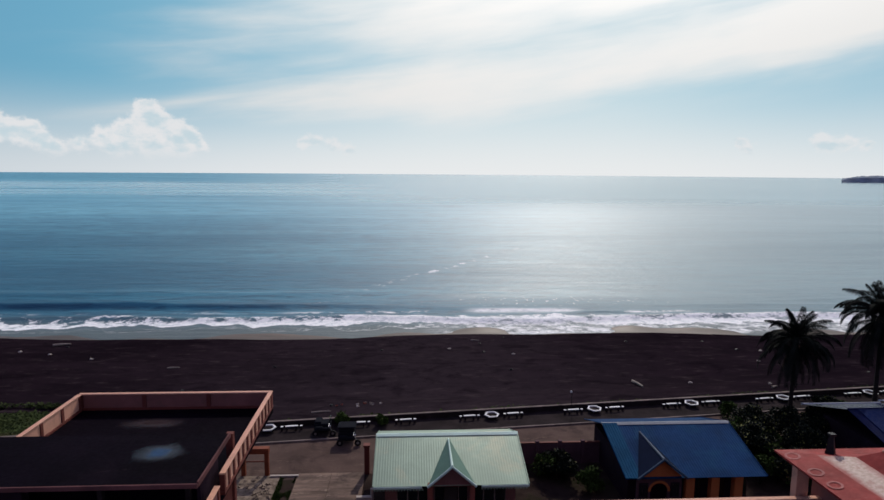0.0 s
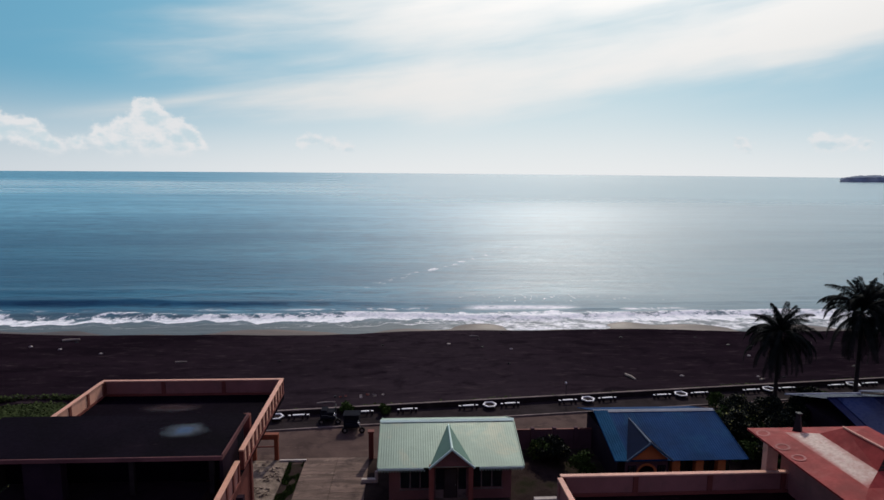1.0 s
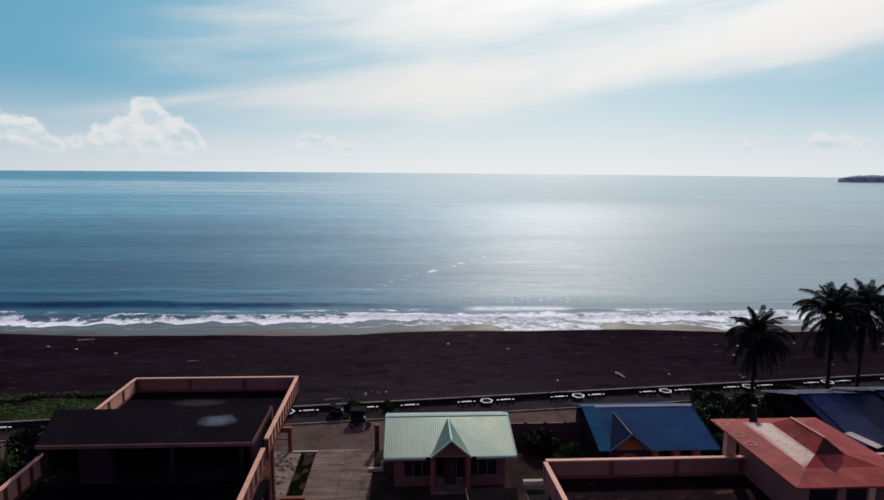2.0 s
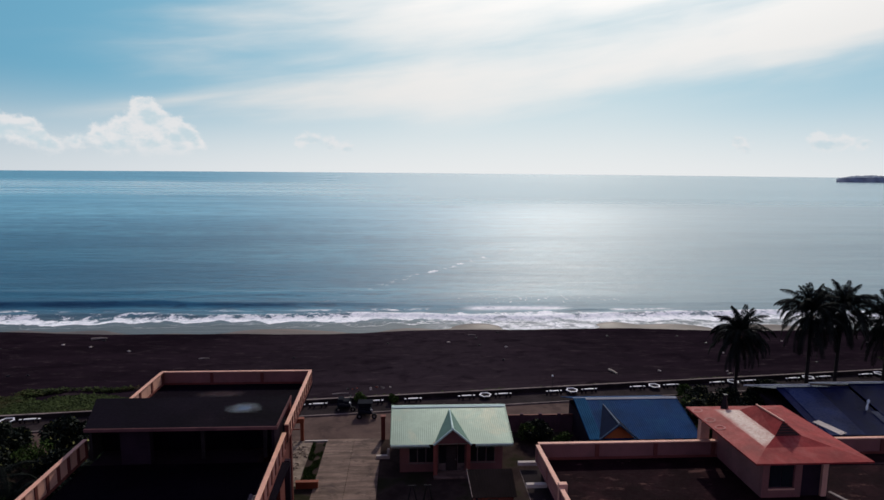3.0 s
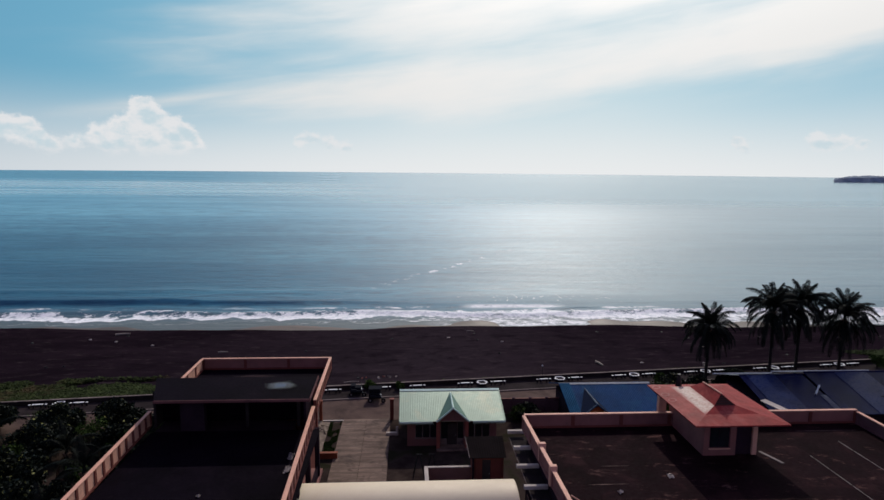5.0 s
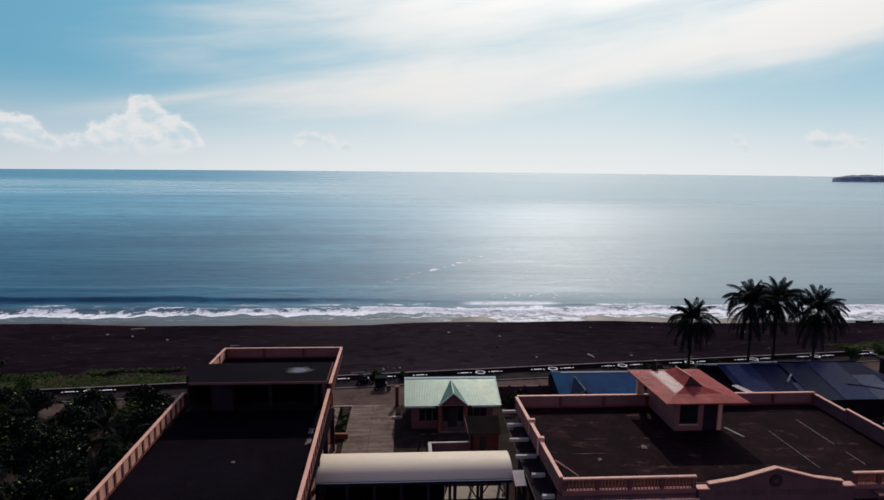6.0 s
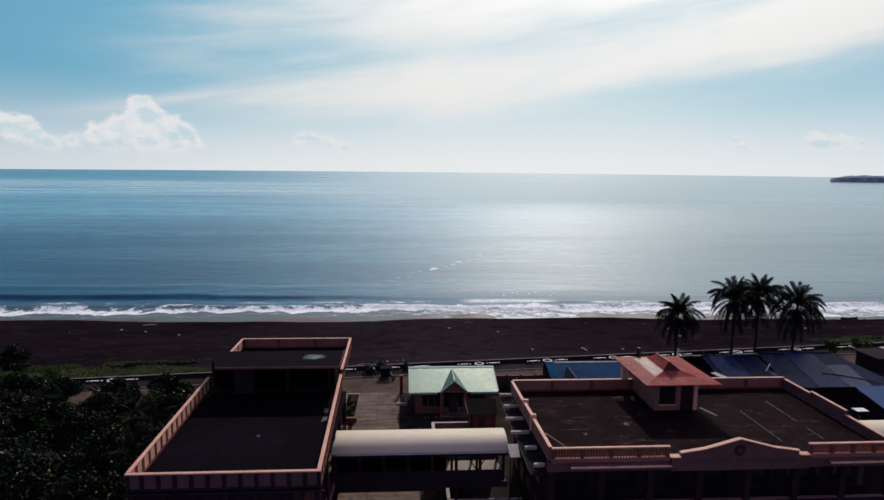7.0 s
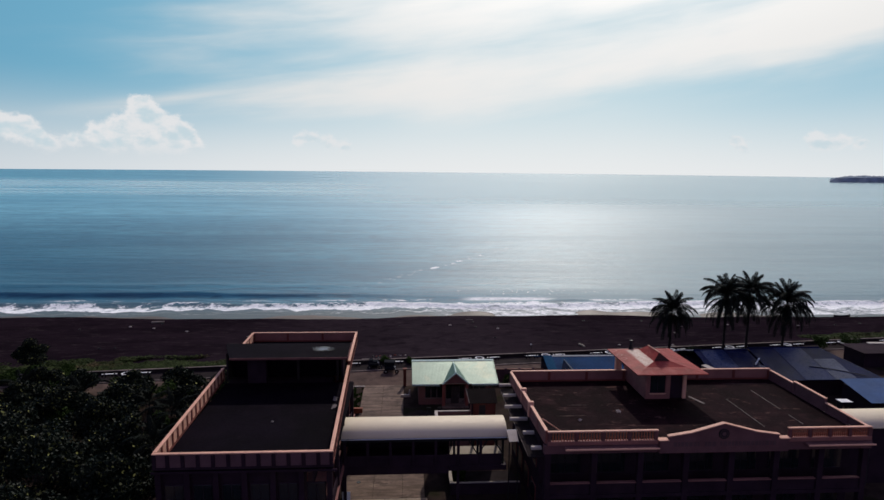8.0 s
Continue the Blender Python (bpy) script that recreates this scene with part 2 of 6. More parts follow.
IRON = surface("dark_painted_iron", (0.02, 0.02, 0.022), 0.5, metal=0.4, var=0.3)
GLASS = surface("dark_louvre_glass", (0.012, 0.014, 0.017), 0.12, var=0.3, bump=0.0, spec=0.8)
VOID = surface("unlit_interior_plaster", (0.05, 0.04, 0.038), 0.9)
BARK = surface("palm_bark", (0.022, 0.017, 0.016), 0.95, var=0.4, scale=2.0, stretch=(1, 1, 6))
FROND = surface("palm_leaf", (0.012, 0.015, 0.012), 0.7, var=0.4, scale=1.5, spec=0.03, bump=0.0)
DRY_FROND = surface("dead_palm_leaf", (0.16, 0.10, 0.06), 0.8, var=0.4, scale=1.5, bump=0.0)
FRONT_RED = surface("orange_red_baluster_paint", (0.33, 0.098, 0.056), 0.75, var=0.2, dirt=(0.14, 0.05, 0.04), dirt_amount=0.4, dirt_scale=0.9)
LETTER = surface("faded_brown_letter_paint", (0.095, 0.052, 0.058), 0.8, var=0.25, bump=0.0)
LEAF = surface("tree_leaf", (0.0095, 0.0145, 0.0090), 0.55, var=0.5, scale=1.0, fine=6.0, bump=0.0, spec=0.06)
ROSE = surface("rose_red_post_paint", (0.27, 0.085, 0.065), 0.75, var=0.2, dirt=(0.1, 0.04, 0.035), dirt_amount=0.4)
RUST = surface("rust_red_gate_paint", (0.21, 0.055, 0.028), 0.7, var=0.3, dirt=(0.10, 0.04, 0.025), dirt_amount=0.6, dirt_scale=1.2)
SEAM = surface("weathered_joint_mortar", (0.24, 0.20, 0.19), 0.9, var=0.4, dirt=(0.03, 0.018, 0.018), dirt_amount=1.0, dirt_scale=0.7)
GRIT_AND_SUN = surface("pale_grit_and_sunlit_strip", (0.10, 0.066, 0.058), 0.95, var=0.5, scale=2.0, fine=9.0, dirt=(0.02, 0.012, 0.012), dirt_amount=1.0, dirt_scale=1.6, spec=0.02)
SHEET_PALE = surface("sky_sheen_blue_roof_sheet", (0.056, 0.066, 0.110), 0.30, var=0.35, scale=0.5, fine=4.0, dirt=(0.016, 0.024, 0.07), dirt_amount=0.9, dirt_scale=0.35, bump=0.05, spec=0.06)
PANEL_BLUE = surface("weathered_blue_grey_roof_sheet", (0.010, 0.019, 0.072), 0.30, var=0.3, scale=0.35, fine=4.0, dirt=(0.010, 0.018, 0.065), dirt_amount=0.6, bump=0.05, spec=0.04)
PALE_BLUE = surface("faded_pale_blue_roof_sheet", (0.030, 0.070, 0.18), 0.6, var=0.25, scale=0.4, fine=4.0, dirt=(0.07, 0.11, 0.22), dirt_amount=0.5, bump=0.05, spec=0.04)
CREEPER = surface("beach_creeper_leaf", (0.038, 0.053, 0.016), 0.8, var=0.55, scale=0.5, fine=3.0, dirt=(0.062, 0.042, 0.022), dirt_amount=0.95, dirt_scale=0.13, bump=0.0, spec=0.03)
SHRUB = surface("shrub_leaf", (0.034, 0.060, 0.012), 0.7, var=0.5, scale=0.8, fine=5.0, bump=0.0, spec=0.03)
DRIFT = surface("bleached_driftwood", (0.30, 0.25, 0.21), 0.9, var=0.3, scale=2.0, stretch=(1, 5, 5))
RUBBER = surface("black_rubber", (0.015, 0.015, 0.015), 0.8)
STEEL = surface("galvanised_steel", (0.45, 0.46, 0.48), 0.35, metal=0.9, var=0.2)


def puddle_material(mid=(0.014, 0.024, 0.074), rim=(0.044, 0.036, 0.044), shine=0.34):
    """Silt left by drying rain: wet and blue in the middle, chalky further out, feathered at the rim."""
    m = bpy.data.materials.new("drying_rain_puddle")
    m.use_nodes = True
    n = Nodes(m.node_tree)
    co = n.node("ShaderNodeTexCoord")
    gx, gy = n.split(co.outputs["Generated"])[:2]
    u, v = n.math("MULTIPLY_ADD", gx, 2.0, -1.0), n.math("MULTIPLY_ADD", gy, 2.0, -1.0)
    wob = n.math("SUBTRACT", n.noise(co.outputs["Object"], 2.2, 6.0, 0.65), 0.5)
    r = n.math("MULTIPLY_ADD", wob, 0.7, n.math("SQRT", n.math("ADD", n.math("MULTIPLY", u, u), n.math("MULTIPLY", v, v))))
    b = n.node("ShaderNodeBsdfPrincipled")
    n.link(n.mix(n.smooth(r, 0.18, 0.48), mid, rim), b.inputs["Base Color"])
    n.link(n.smooth(r, 0.2, 0.7, 0.10, 0.32), b.inputs["Roughness"])
    b.inputs["Specular IOR Level"].default_value = shine
    clear, mix = n.node("ShaderNodeBsdfTransparent"), n.node("ShaderNodeMixShader")
    n.link(n.smooth(r, 0.95, 0.12), mix.inputs[0])
    n.link(clear.outputs[0], mix.inputs[1])
    n.link(b.outputs[0], mix.inputs[2])
    n.link(mix.outputs[0], n.node("ShaderNodeOutputMaterial").inputs["Surface"])
    return m


def bleached_material():
    """Red roof paint weathered to a pale chalky patch with ragged, rusty edges."""
    m = bpy.data.materials.new("bleached_red_roof_paint")
    m.use_nodes = True
    n = Nodes(m.node_tree)
    co = n.node("ShaderNodeTexCoord")
    u, v, _ = n.split(co.outputs["Generated"])
    p = co.outputs["Object"]
    edge = n.math("MINIMUM", n.math("MINIMUM", n.math("MULTIPLY", u, 1.0), n.math("MULTIPLY_ADD", u, -0.6, 0.75)), n.math("MINIMUM", n.math("MULTIPLY", v, 2.2), n.math("MULTIPLY_ADD", v, -2.2, 2.2)))
    rag, fine = n.noise(p, 1.1, 6.0, 0.65), n.noise(p, 7.0, 4.0, 0.6)
    worn = n.smooth(n.math("MULTIPLY_ADD", rag, 0.5, edge), 0.28, 0.58)
    chalk = n.mix(n.smooth(fine, 0.3, 0.7), (0.40, 0.27, 0.21), (0.60, 0.46, 0.38))
    chalk = n.mix(n.smooth(rag, 0.5, 0.66, 0.0, 0.7), chalk, (0.34, 0.15, 0.12))
    b = n.node("ShaderNodeBsdfPrincipled")
    n.link(n.mix(worn, n.mix(fine, (0.24, 0.034, 0.032), (0.32, 0.055, 0.048)), chalk), b.inputs["Base Color"])
    n.link(n.smooth(fine, 0.2, 0.8, 0.42, 0.66), b.inputs["Roughness"])
    b.inputs["Specular IOR Level"].default_value = 0.12
    n.link(b.outputs[0], n.node("ShaderNodeOutputMaterial").inputs["Surface"])
    return m


def paler_leaves(m, share, col):
    """A small share of the leaves turns up paler."""
    nt = m.node_tree
    b = next(q for q in nt.nodes if q.bl_idname == "ShaderNodeBsdfPrincipled")
    g, r, x = nt.nodes.new("ShaderNodeNewGeometry"), nt.nodes.new("ShaderNodeMapRange"), nt.nodes.new("ShaderNodeMix")
    x.data_type = "RGBA"
    r.inputs[1].default_value, r.inputs[2].default_value = 1.0 - share, 1.0
    nt.links.new(g.outputs["Random Per Island"], r.inputs[0])
    nt.links.new(r.outputs[0], x.inputs[0])
    nt.links.new(b.inputs["Base Color"].links[0].from_socket, x.inputs[6])
    x.inputs[7].default_value = (*col, 1.0)
    nt.links.new(x.outputs[2], b.inputs["Base Color"])


# on the trees the paler few are painted sun glints
paler_leaves(LEAF, 0.045, (0.30, 0.30, 0.09))
paler_leaves(SHRUB, 0.18, (0.065, 0.095, 0.026))


# ---- builders ----
def thing(name, label, category, at=(0, 0, 0), group="", kind=""):
    e = new(name)
    e.location = at
    return tagged(e, label, category, group, kind)


def part(name, bm, material, parent=None, label="", smooth=False):
    me = bpy.data.meshes.new(name)
    if smooth:
        for f in bm.faces:
            f.smooth = True
    bm.normal_update()
    bm.to_mesh(me)
    bm.free()
    for m in material if isinstance(material, (list, tuple)) else (material,):
        me.materials.append(m)
    ob = new(name, me)
    if parent:
        ob.parent = parent
        ob.matrix_parent_inverse = Matrix.Translation(parent.location).inverted()
    if label:
        ob["label"] = label
    return ob


def box_into(bm, x0, x1, y0, y1, z0, z1, bevel=0.0, turn=None, index=0):
    m = Matrix.Translation(((x0 + x1) / 2, (y0 + y1) / 2, (z0 + z1) / 2))
    if turn is not None:
        m = m @ Matrix.Rotation(turn, 4, "Z")
    m = m @ Matrix.Diagonal((abs(x1 - x0), abs(y1 - y0), abs(z1 - z0), 1))
    made = bmesh.ops.create_cube(bm, size=1, matrix=m)
    fs = list({f for v in made["verts"] for f in v.link_faces})
    for f in fs:
        f.material_index = index
    if bevel:
        es = list({e for v in made["verts"] for e in v.link_edges})
        bmesh.ops.bevel(bm, geom=es, offset=bevel, segments=1, affect="EDGES")


def box(name, x0, x1, y0, y1, z0, z1, material, parent=None, bevel=0.015, label=""):
    bm = bmesh.new()
    box_into(bm, x0, x1, y0, y1, z0, z1, bevel)
    return part(name, bm, material, parent, label)


def bar(name, a, b, width, z0, z1, material, parent=None, bevel=0.012, label=""):
    """A straight piece over the plan line from a to b."""
    a, b = Vector(a), Vector(b)
    d = b - a
    bm = bmesh.new()
    c = (a + b) / 2
    box_into(bm, c.x - d.length / 2, c.x + d.length / 2, c.y - width / 2, c.y + width / 2, z0, z1, bevel, math.atan2(d.y, d.x))
    return part(name, bm, material, parent, label)


def tube_into(bm, a, b, r0, r1=None, sides=8, cap=True):
    a, b = Vector(a), Vector(b)
    r1 = r0 if r1 is None else r1
    q = (b - a).to_track_quat("Z", "Y")
    rings = []
    for p, r in ((a, r0), (b, r1)):
        rings.append([bm.verts.new(p + q @ Vector((r * math.cos(2 * math.pi * k / sides), r * math.sin(2 * math.pi * k / sides), 0))) for k in range(sides)])
    for k in range(sides):
        bm.faces.new((rings[0][k], rings[0][(k + 1) % sides], rings[1][(k + 1) % sides], rings[1][k]))
    if cap:
        bm.faces.new(rings[0][::-1])
        bm.faces.new(rings[1])


def tube(name, a, b, r0, material, parent=None, r1=None, sides=8, label=""):
    bm = bmesh.new()
    tube_into(bm, a, b, r0, r1, sides)
    return part(name, bm, material, parent, label, smooth=False)


def thicken(bm, shift):
    """Gives an open sheet a second skin, moved by shift, and closes its rim."""
    faces, rim = list(bm.faces), [e for e in bm.edges if len(e.link_faces) == 1]
    twin = {v: bm.verts.new(v.co + Vector(shift)) for v in list(bm.verts)}
    for f in faces:
        bm.faces.new([twin[v] for v in reversed(f.verts)])
    for e in rim:
        a, b = e.verts
        bm.faces.new((a, b, twin[b], twin[a]))
    bmesh.ops.recalc_face_normals(bm, faces=list(bm.faces))


def ribbed(name, corners, ribs, depth, material, parent=None, thick=0.03, label="", along=10):
    """A sheet between four corners (top left, top right, bottom right, bottom left) with ribs that run down it."""
    tl, tr, br, bl = (Vector(c) for c in corners)
    nrm = (tr - tl).cross(bl - tl).normalized()
    if nrm.z < 0:
        nrm = -nrm
    bm = bmesh.new()
    cols = []
    for k in range(ribs * 4 + 1):
        u = k / (ribs * 4)
        lift = depth if k % 4 in (1, 2) else 0.0
        top, bot = tl.lerp(tr, u) + nrm * lift, bl.lerp(br, u) + nrm * lift
        cols.append([bm.verts.new(top.lerp(bot, j / along)) for j in range(along + 1)])
    for c0, c1 in zip(cols, cols[1:]):
        for j in range(along):
            bm.faces.new((c0[j], c0[j + 1], c1[j + 1], c1[j]))
    thicken(bm, -nrm * thick)
    return part(name, bm, material, parent, label)


def poly(name, points, material, parent=None, thick=0.0, label=""):
    """A flat plate over a ring of points, with some thickness downwards."""
    bm = bmesh.new()
    f = bm.faces.new([bm.verts.new(p) for p in points])
    f.normal_update()
    if f.normal.z < 0:
        f.normal_flip()
    if thick:
        low = bmesh.ops.extrude_face_region(bm, geom=[f])
        for v in low["geom"]:
            if isinstance(v, bmesh.types.BMVert):
                v.co.z -= thick
        bmesh.ops.recalc_face_normals(bm, faces=list(bm.faces))
    return part(name, bm, material, parent, label)


def wall_y(x):
    """Where the seawall runs."""
    return 55.35 + 0.105 * min(150.0, max(-150.0, x))


def berm_y(x):
    return 104.6 - 2.6 / (1 + math.exp(max(-8.0, min(8.0, (x + 8.0) / 14.0)))) - 0.02 * min(150.0, max(-150.0, x)) + 0.9 * math.sin(x * 0.055) + 0.5 * math.sin(x * 0.15 + 1.0)


SEA = -6.8


def ground_z(x, y):
    d = y - wall_y(x)
    if d < 0.1:
        return 0.0
    b = berm_y(x) - wall_y(x)
    u = d / b
    lumps = 0.22 * noise.noise((x * 0.07, y * 0.09, 0.0)) + 0.10 * noise.noise((x * 0.3, y * 0.3, 2.0)) + 0.05 * noise.noise((x * 0.9, y * 0.9, 5.0))
    if u < 1:
        z = -0.10 - 0.212 * min(d, 13.0) - (5.85 - 2.855) * max(0.0, d - 13.0) / max(1.0, b - 13.0) + 0.25 * math.exp(-(((u - 0.97) / 0.05) ** 2)) + lumps * min(1.0, d / 3)
    else:
        over = d - b
        east = 1 / (1 + math.exp(max(-8.0, min(8.0, (3.0 - x) / 4.0))))
        cusp = (1 - 0.7 * east) * 0.16 * math.sin(x * 0.17) + 0.10 * math.sin(x * 0.41 + 2)
        z = -5.85 + 0.25 * math.exp(-((over / 2.0) ** 2)) - 0.28 * min(over, 2.0) - (0.055 + 0.11 * east + 0.07 / (1 + math.exp(max(-8.0, min(8.0, (x + 8.0) / 14.0))))) * max(0.0, over - 2.0) + lumps * 0.3 + cusp * min(1.0, over / 4)
        z += sum(h * math.exp(-(((x - c) / r) ** 2) - ((over - 7.8) / 2.7) ** 2) * min(1.0, over / 4.0) for c, r, h in ((15.3, 6.2, 0.86), (43.4, 4.3, 0.82), (56.4, 9.0, 0.88), (78.0, 8.0, 0.88), (-24.0, 5.0, 0.27)))
    return max(z, -13.0) if d > 0.7 else z * (d - 0.1) / 0.6


# ---- ground, sea, far land ----
def ground_material():
    m = bpy.data.materials.new("black_beach_sand_and_yard_soil")
    m.use_nodes = True
    n = Nodes(m.node_tree)
    p = n.node("ShaderNodeTexCoord").outputs["Object"]
    x, y, z = n.split(p)
    big, mid, small = n.noise(p, 0.06, 6.0, 0.6, (1, 2.2, 1)), n.noise(p, 0.5, 6.0, 0.65), n.noise(p, 6.0, 4.0, 0.6)
    sand = n.mix(n.smooth(big, 0.35, 0.65), (0.0086, 0.0054, 0.0082), (0.0152, 0.0095, 0.0136))
    sand = n.mix(n.math("MULTIPLY", n.bump_curve(n.math("MULTIPLY_ADD", big, 24.0, x), 16.0, 28.0), 0.6), sand, (0.032, 0.0235, 0.0285))
    sand = n.mix(n.smooth(mid, 0.45, 0.75, 0.0, 0.6), sand, (0.0080, 0.0062, 0.0080))
    sand = n.mix(n.smooth(n.noise(p, 0.5, 8.0, 0.75, (0.6, 1.6, 1)), 0.52, 0.72, 0.0, 0.7), sand, (0.052, 0.038, 0.041))
    sand = n.mix(n.smooth(n.noise(p, 0.22, 5.0, 0.7, (0.6, 1.1, 1), distortion=1.2), 0.52, 0.66, 0.0, 0.6), sand, (0.0060, 0.0040, 0.0062))
    wave_a, wave_b = n.math("SINE", n.math("MULTIPLY", x, 0.055)), n.math("SINE", n.math("MULTIPLY_ADD", x, 0.15, 1.0))
    crest = n.math("ADD", n.math("MULTIPLY_ADD", x, -0.02, n.smooth(x, -60.0, 44.0, 102.0, 104.6)), n.math("MULTIPLY_ADD", wave_a, 0.9, n.math("MULTIPLY", wave_b, 0.5)))
    edge = n.math("ADD", n.math("SUBTRACT", y, crest), n.math("MULTIPLY", n.noise(p, 0.22, 5.0, 0.6), 2.4))
    wet = n.math("MULTIPLY", n.smooth(edge, 1.7, 2.5), n.smooth(z, -5.0, -5.4))
    sand = n.mix(wet, sand, n.mix(n.smooth(big, 0.3, 0.7), (0.078, 0.047, 0.037), (0.118, 0.076, 0.061)))
    sand = n.mix(n.math("MULTIPLY", wet, n.smooth(n.noise(p, 0.10, 4.0, 0.55, (1, 2.5, 1)), 0.42, 0.52)), sand, (0.070, 0.045, 0.036))
    soil = n.mix(n.smooth(mid, 0.3, 0.7), (0.022, 0.015, 0.014), (0.050, 0.036, 0.030))
    soil = n.mix(n.smooth(n.noise(p, 0.25, 6.0, 0.6), 0.5, 0.62), soil, (0.021, 0.020, 0.012))
    c = n.mix(n.smooth(z, -0.3, -0.6), soil, sand)
    b = n.node("ShaderNodeBsdfPrincipled")
    n.link(c, b.inputs["Base Color"])
    n.link(n.smooth(wet, 0.0, 1.0, 0.95, 0.5), b.inputs["Roughness"])
    n.link(n.smooth(wet, 0.0, 1.0, 0.0, 0.14), b.inputs["Specular IOR Level"])
    bp = n.node("ShaderNodeBump")
    n.link(n.math("MULTIPLY_ADD", n.math("ADD", n.math("MULTIPLY", mid, 2.0), small), n.smooth(wet, 0.0, 1.0, 1.0, 0.1), 0.0), bp.inputs["Height"])
    bp.inputs["Strength"].default_value, bp.inputs["Distance"].default_value = 0.6, 0.08
    n.link(bp.outputs[0], b.inputs["Normal"])
    n.link(b.outputs[0], n.node("ShaderNodeOutputMaterial").inputs["Surface"])
    return m


def spread(lo, hi, step, far_lo, far_hi, grow=1.35):
    mid = list(np.arange(lo, hi + 1e-6, step))
    s, v = step, lo
    left = []
    while v > far_lo:
        s *= grow
        v = max(v - s, far_lo)
        left.append(v)
    s, v = step, hi
    right = []
    while v < far_hi:
        s *= grow
        v = min(v + s, far_hi)
        right.append(v)
    return left[::-1] + mid + right


def sheet(name, xs, ys, height, material):
    verts = [(x, y, height(x, y)) for y in ys for x in xs]
    k = len(xs)
    faces = [(j * k + i, j * k + i + 1, (j + 1) * k + i + 1, (j + 1) * k + i) for j in range(len(ys) - 1) for i in range(k - 1)]
    me = bpy.data.meshes.new(name)
    me.from_pydata(verts, [], faces)
    me.polygons.foreach_set("use_smooth", [True] * len(faces))
    me.materials.append(material)
    return new(name, me)


ground = sheet("ground", spread(-110, 130, 1.5, -4000, 4000), spread(36, 124, 0.75, -600, 4200), ground_z, ground_material())
tagged(ground, "black volcanic sand beach and bare yard soil behind the seawall", "ground", kind="structure")


def sea_material():
    m = bpy.data.materials.new("sea_water_with_surf")
    m.use_nodes = True
    n = Nodes(m.node_tree)
    p = n.node("ShaderNodeTexCoord").outputs["Object"]
    x, y, z = n.split(p)
    dist = n.math("MAXIMUM", n.math("SUBTRACT", y, 100.0), 1.0)
    # foam: a broken line of surf, sharp at its landward front and torn behind, loops of run-up before it
    sway = n.math("MULTIPLY", n.math("SUBTRACT", n.noise(p, 0.045, 4.0, 0.5, (1, 0.2, 1)), 0.5), 9.0)
    sway2 = n.math("MULTIPLY", n.math("SUBTRACT", n.noise(p, 0.14, 4.0, 0.5, (1, 0.3, 1)), 0.5), 9.0)
    ys = n.math("ADD", n.math("ADD", y, n.smooth(x, 15.0, -40.0, 0.9, 1.6)), n.math("ADD", sway, sway2))
    lace = n.noise(p, 1.0, 7.0, 0.72, (0.55, 0.75, 1), distortion=0.9)
    torn = n.noise(p, 0.30, 5.0, 0.65, (0.6, 0.75, 1), distortion=0.5)
    behind = n.math("SUBTRACT", ys, 117.0)
    dense = n.math("MULTIPLY", n.smooth(behind, -0.5, 0.7), n.smooth(n.math("MULTIPLY", behind, n.smooth(x, -45.0, 5.0, 1.3, 1.0)), 8.0, 0.4, 0.0, 0.82))
    reach_n = n.noise(p, 0.028, 2.0, 0.5, (1, 0.0, 1))
    dense = n.math("MULTIPLY", dense, n.smooth(reach_n, 0.34, 0.60, 0.62, 1.15))
    dense = n.math("ADD", dense, n.math("MULTIPLY", n.bump_curve(behind, 5.6, 1.0), n.smooth(reach_n, 0.40, 0.60, 0.42, 0.10)))
    rag = n.math("ADD", n.math("MULTIPLY", n.math("SUBTRACT", lace, 0.5), 1.7), n.math("MULTIPLY", n.math("SUBTRACT", torn, 0.5), 1.4))
    surf = n.math("MULTIPLY", n.smooth(n.math("ADD", dense, rag), 0.20, 0.52), n.smooth(dense, 0.02, 0.2))
    far_line = n.math("MULTIPLY", n.bump_curve(n.math("MULTIPLY_ADD", sway, 0.35, y), 126.2, 0.9), n.math("MULTIPLY", n.smooth(n.math("ADD", torn, n.math("MULTIPLY", lace, 0.5)), 0.70, 0.84), n.smooth(reach_n, 0.50, 0.62)))
    slow = n.noise(p, 0.05, 3.0, 0.5, (1, 0.0, 1))

    def loop(length, phase, base, reach, width):
        arc = n.math("ABSOLUTE", n.math("SINE", n.math("MULTIPLY_ADD", slow, 9.0, n.math("MULTIPLY_ADD", x, math.pi / length, phase))))
        gap = n.math("SUBTRACT", n.math("ADD", y, n.math("MULTIPLY", sway2, 0.35)), n.math("MULTIPLY_ADD", arc, -reach, base))
        line_ = n.math("MULTIPLY", n.bump_curve(gap, 0.0, width), n.math("MULTIPLY", n.smooth(lace, 0.36, 0.6), n.smooth(torn, 0.36, 0.58, 0.1, 1.0)))
        lather = n.math("MULTIPLY", n.math("MULTIPLY", n.smooth(gap, 0.0, 0.3), n.smooth(gap, 3.4, 0.6)), n.smooth(n.math("ADD", lace, n.math("MULTIPLY", torn, 0.6)), 0.82, 0.96, 0.0, 0.8))
        return n.math("MAXIMUM", line_, lather)

    run = n.math("MAXIMUM", n.math("MULTIPLY", loop(23.0, 0.4, 115.6, 4.2, 0.34), n.smooth(x, -30.0, 10.0, 0.25, 1.0)), n.math("MULTIPLY", loop(13.0, 1.9, 116.6, 3.2, 0.30), n.smooth(x, 0.0, 25.0, 0.1, 0.9)))
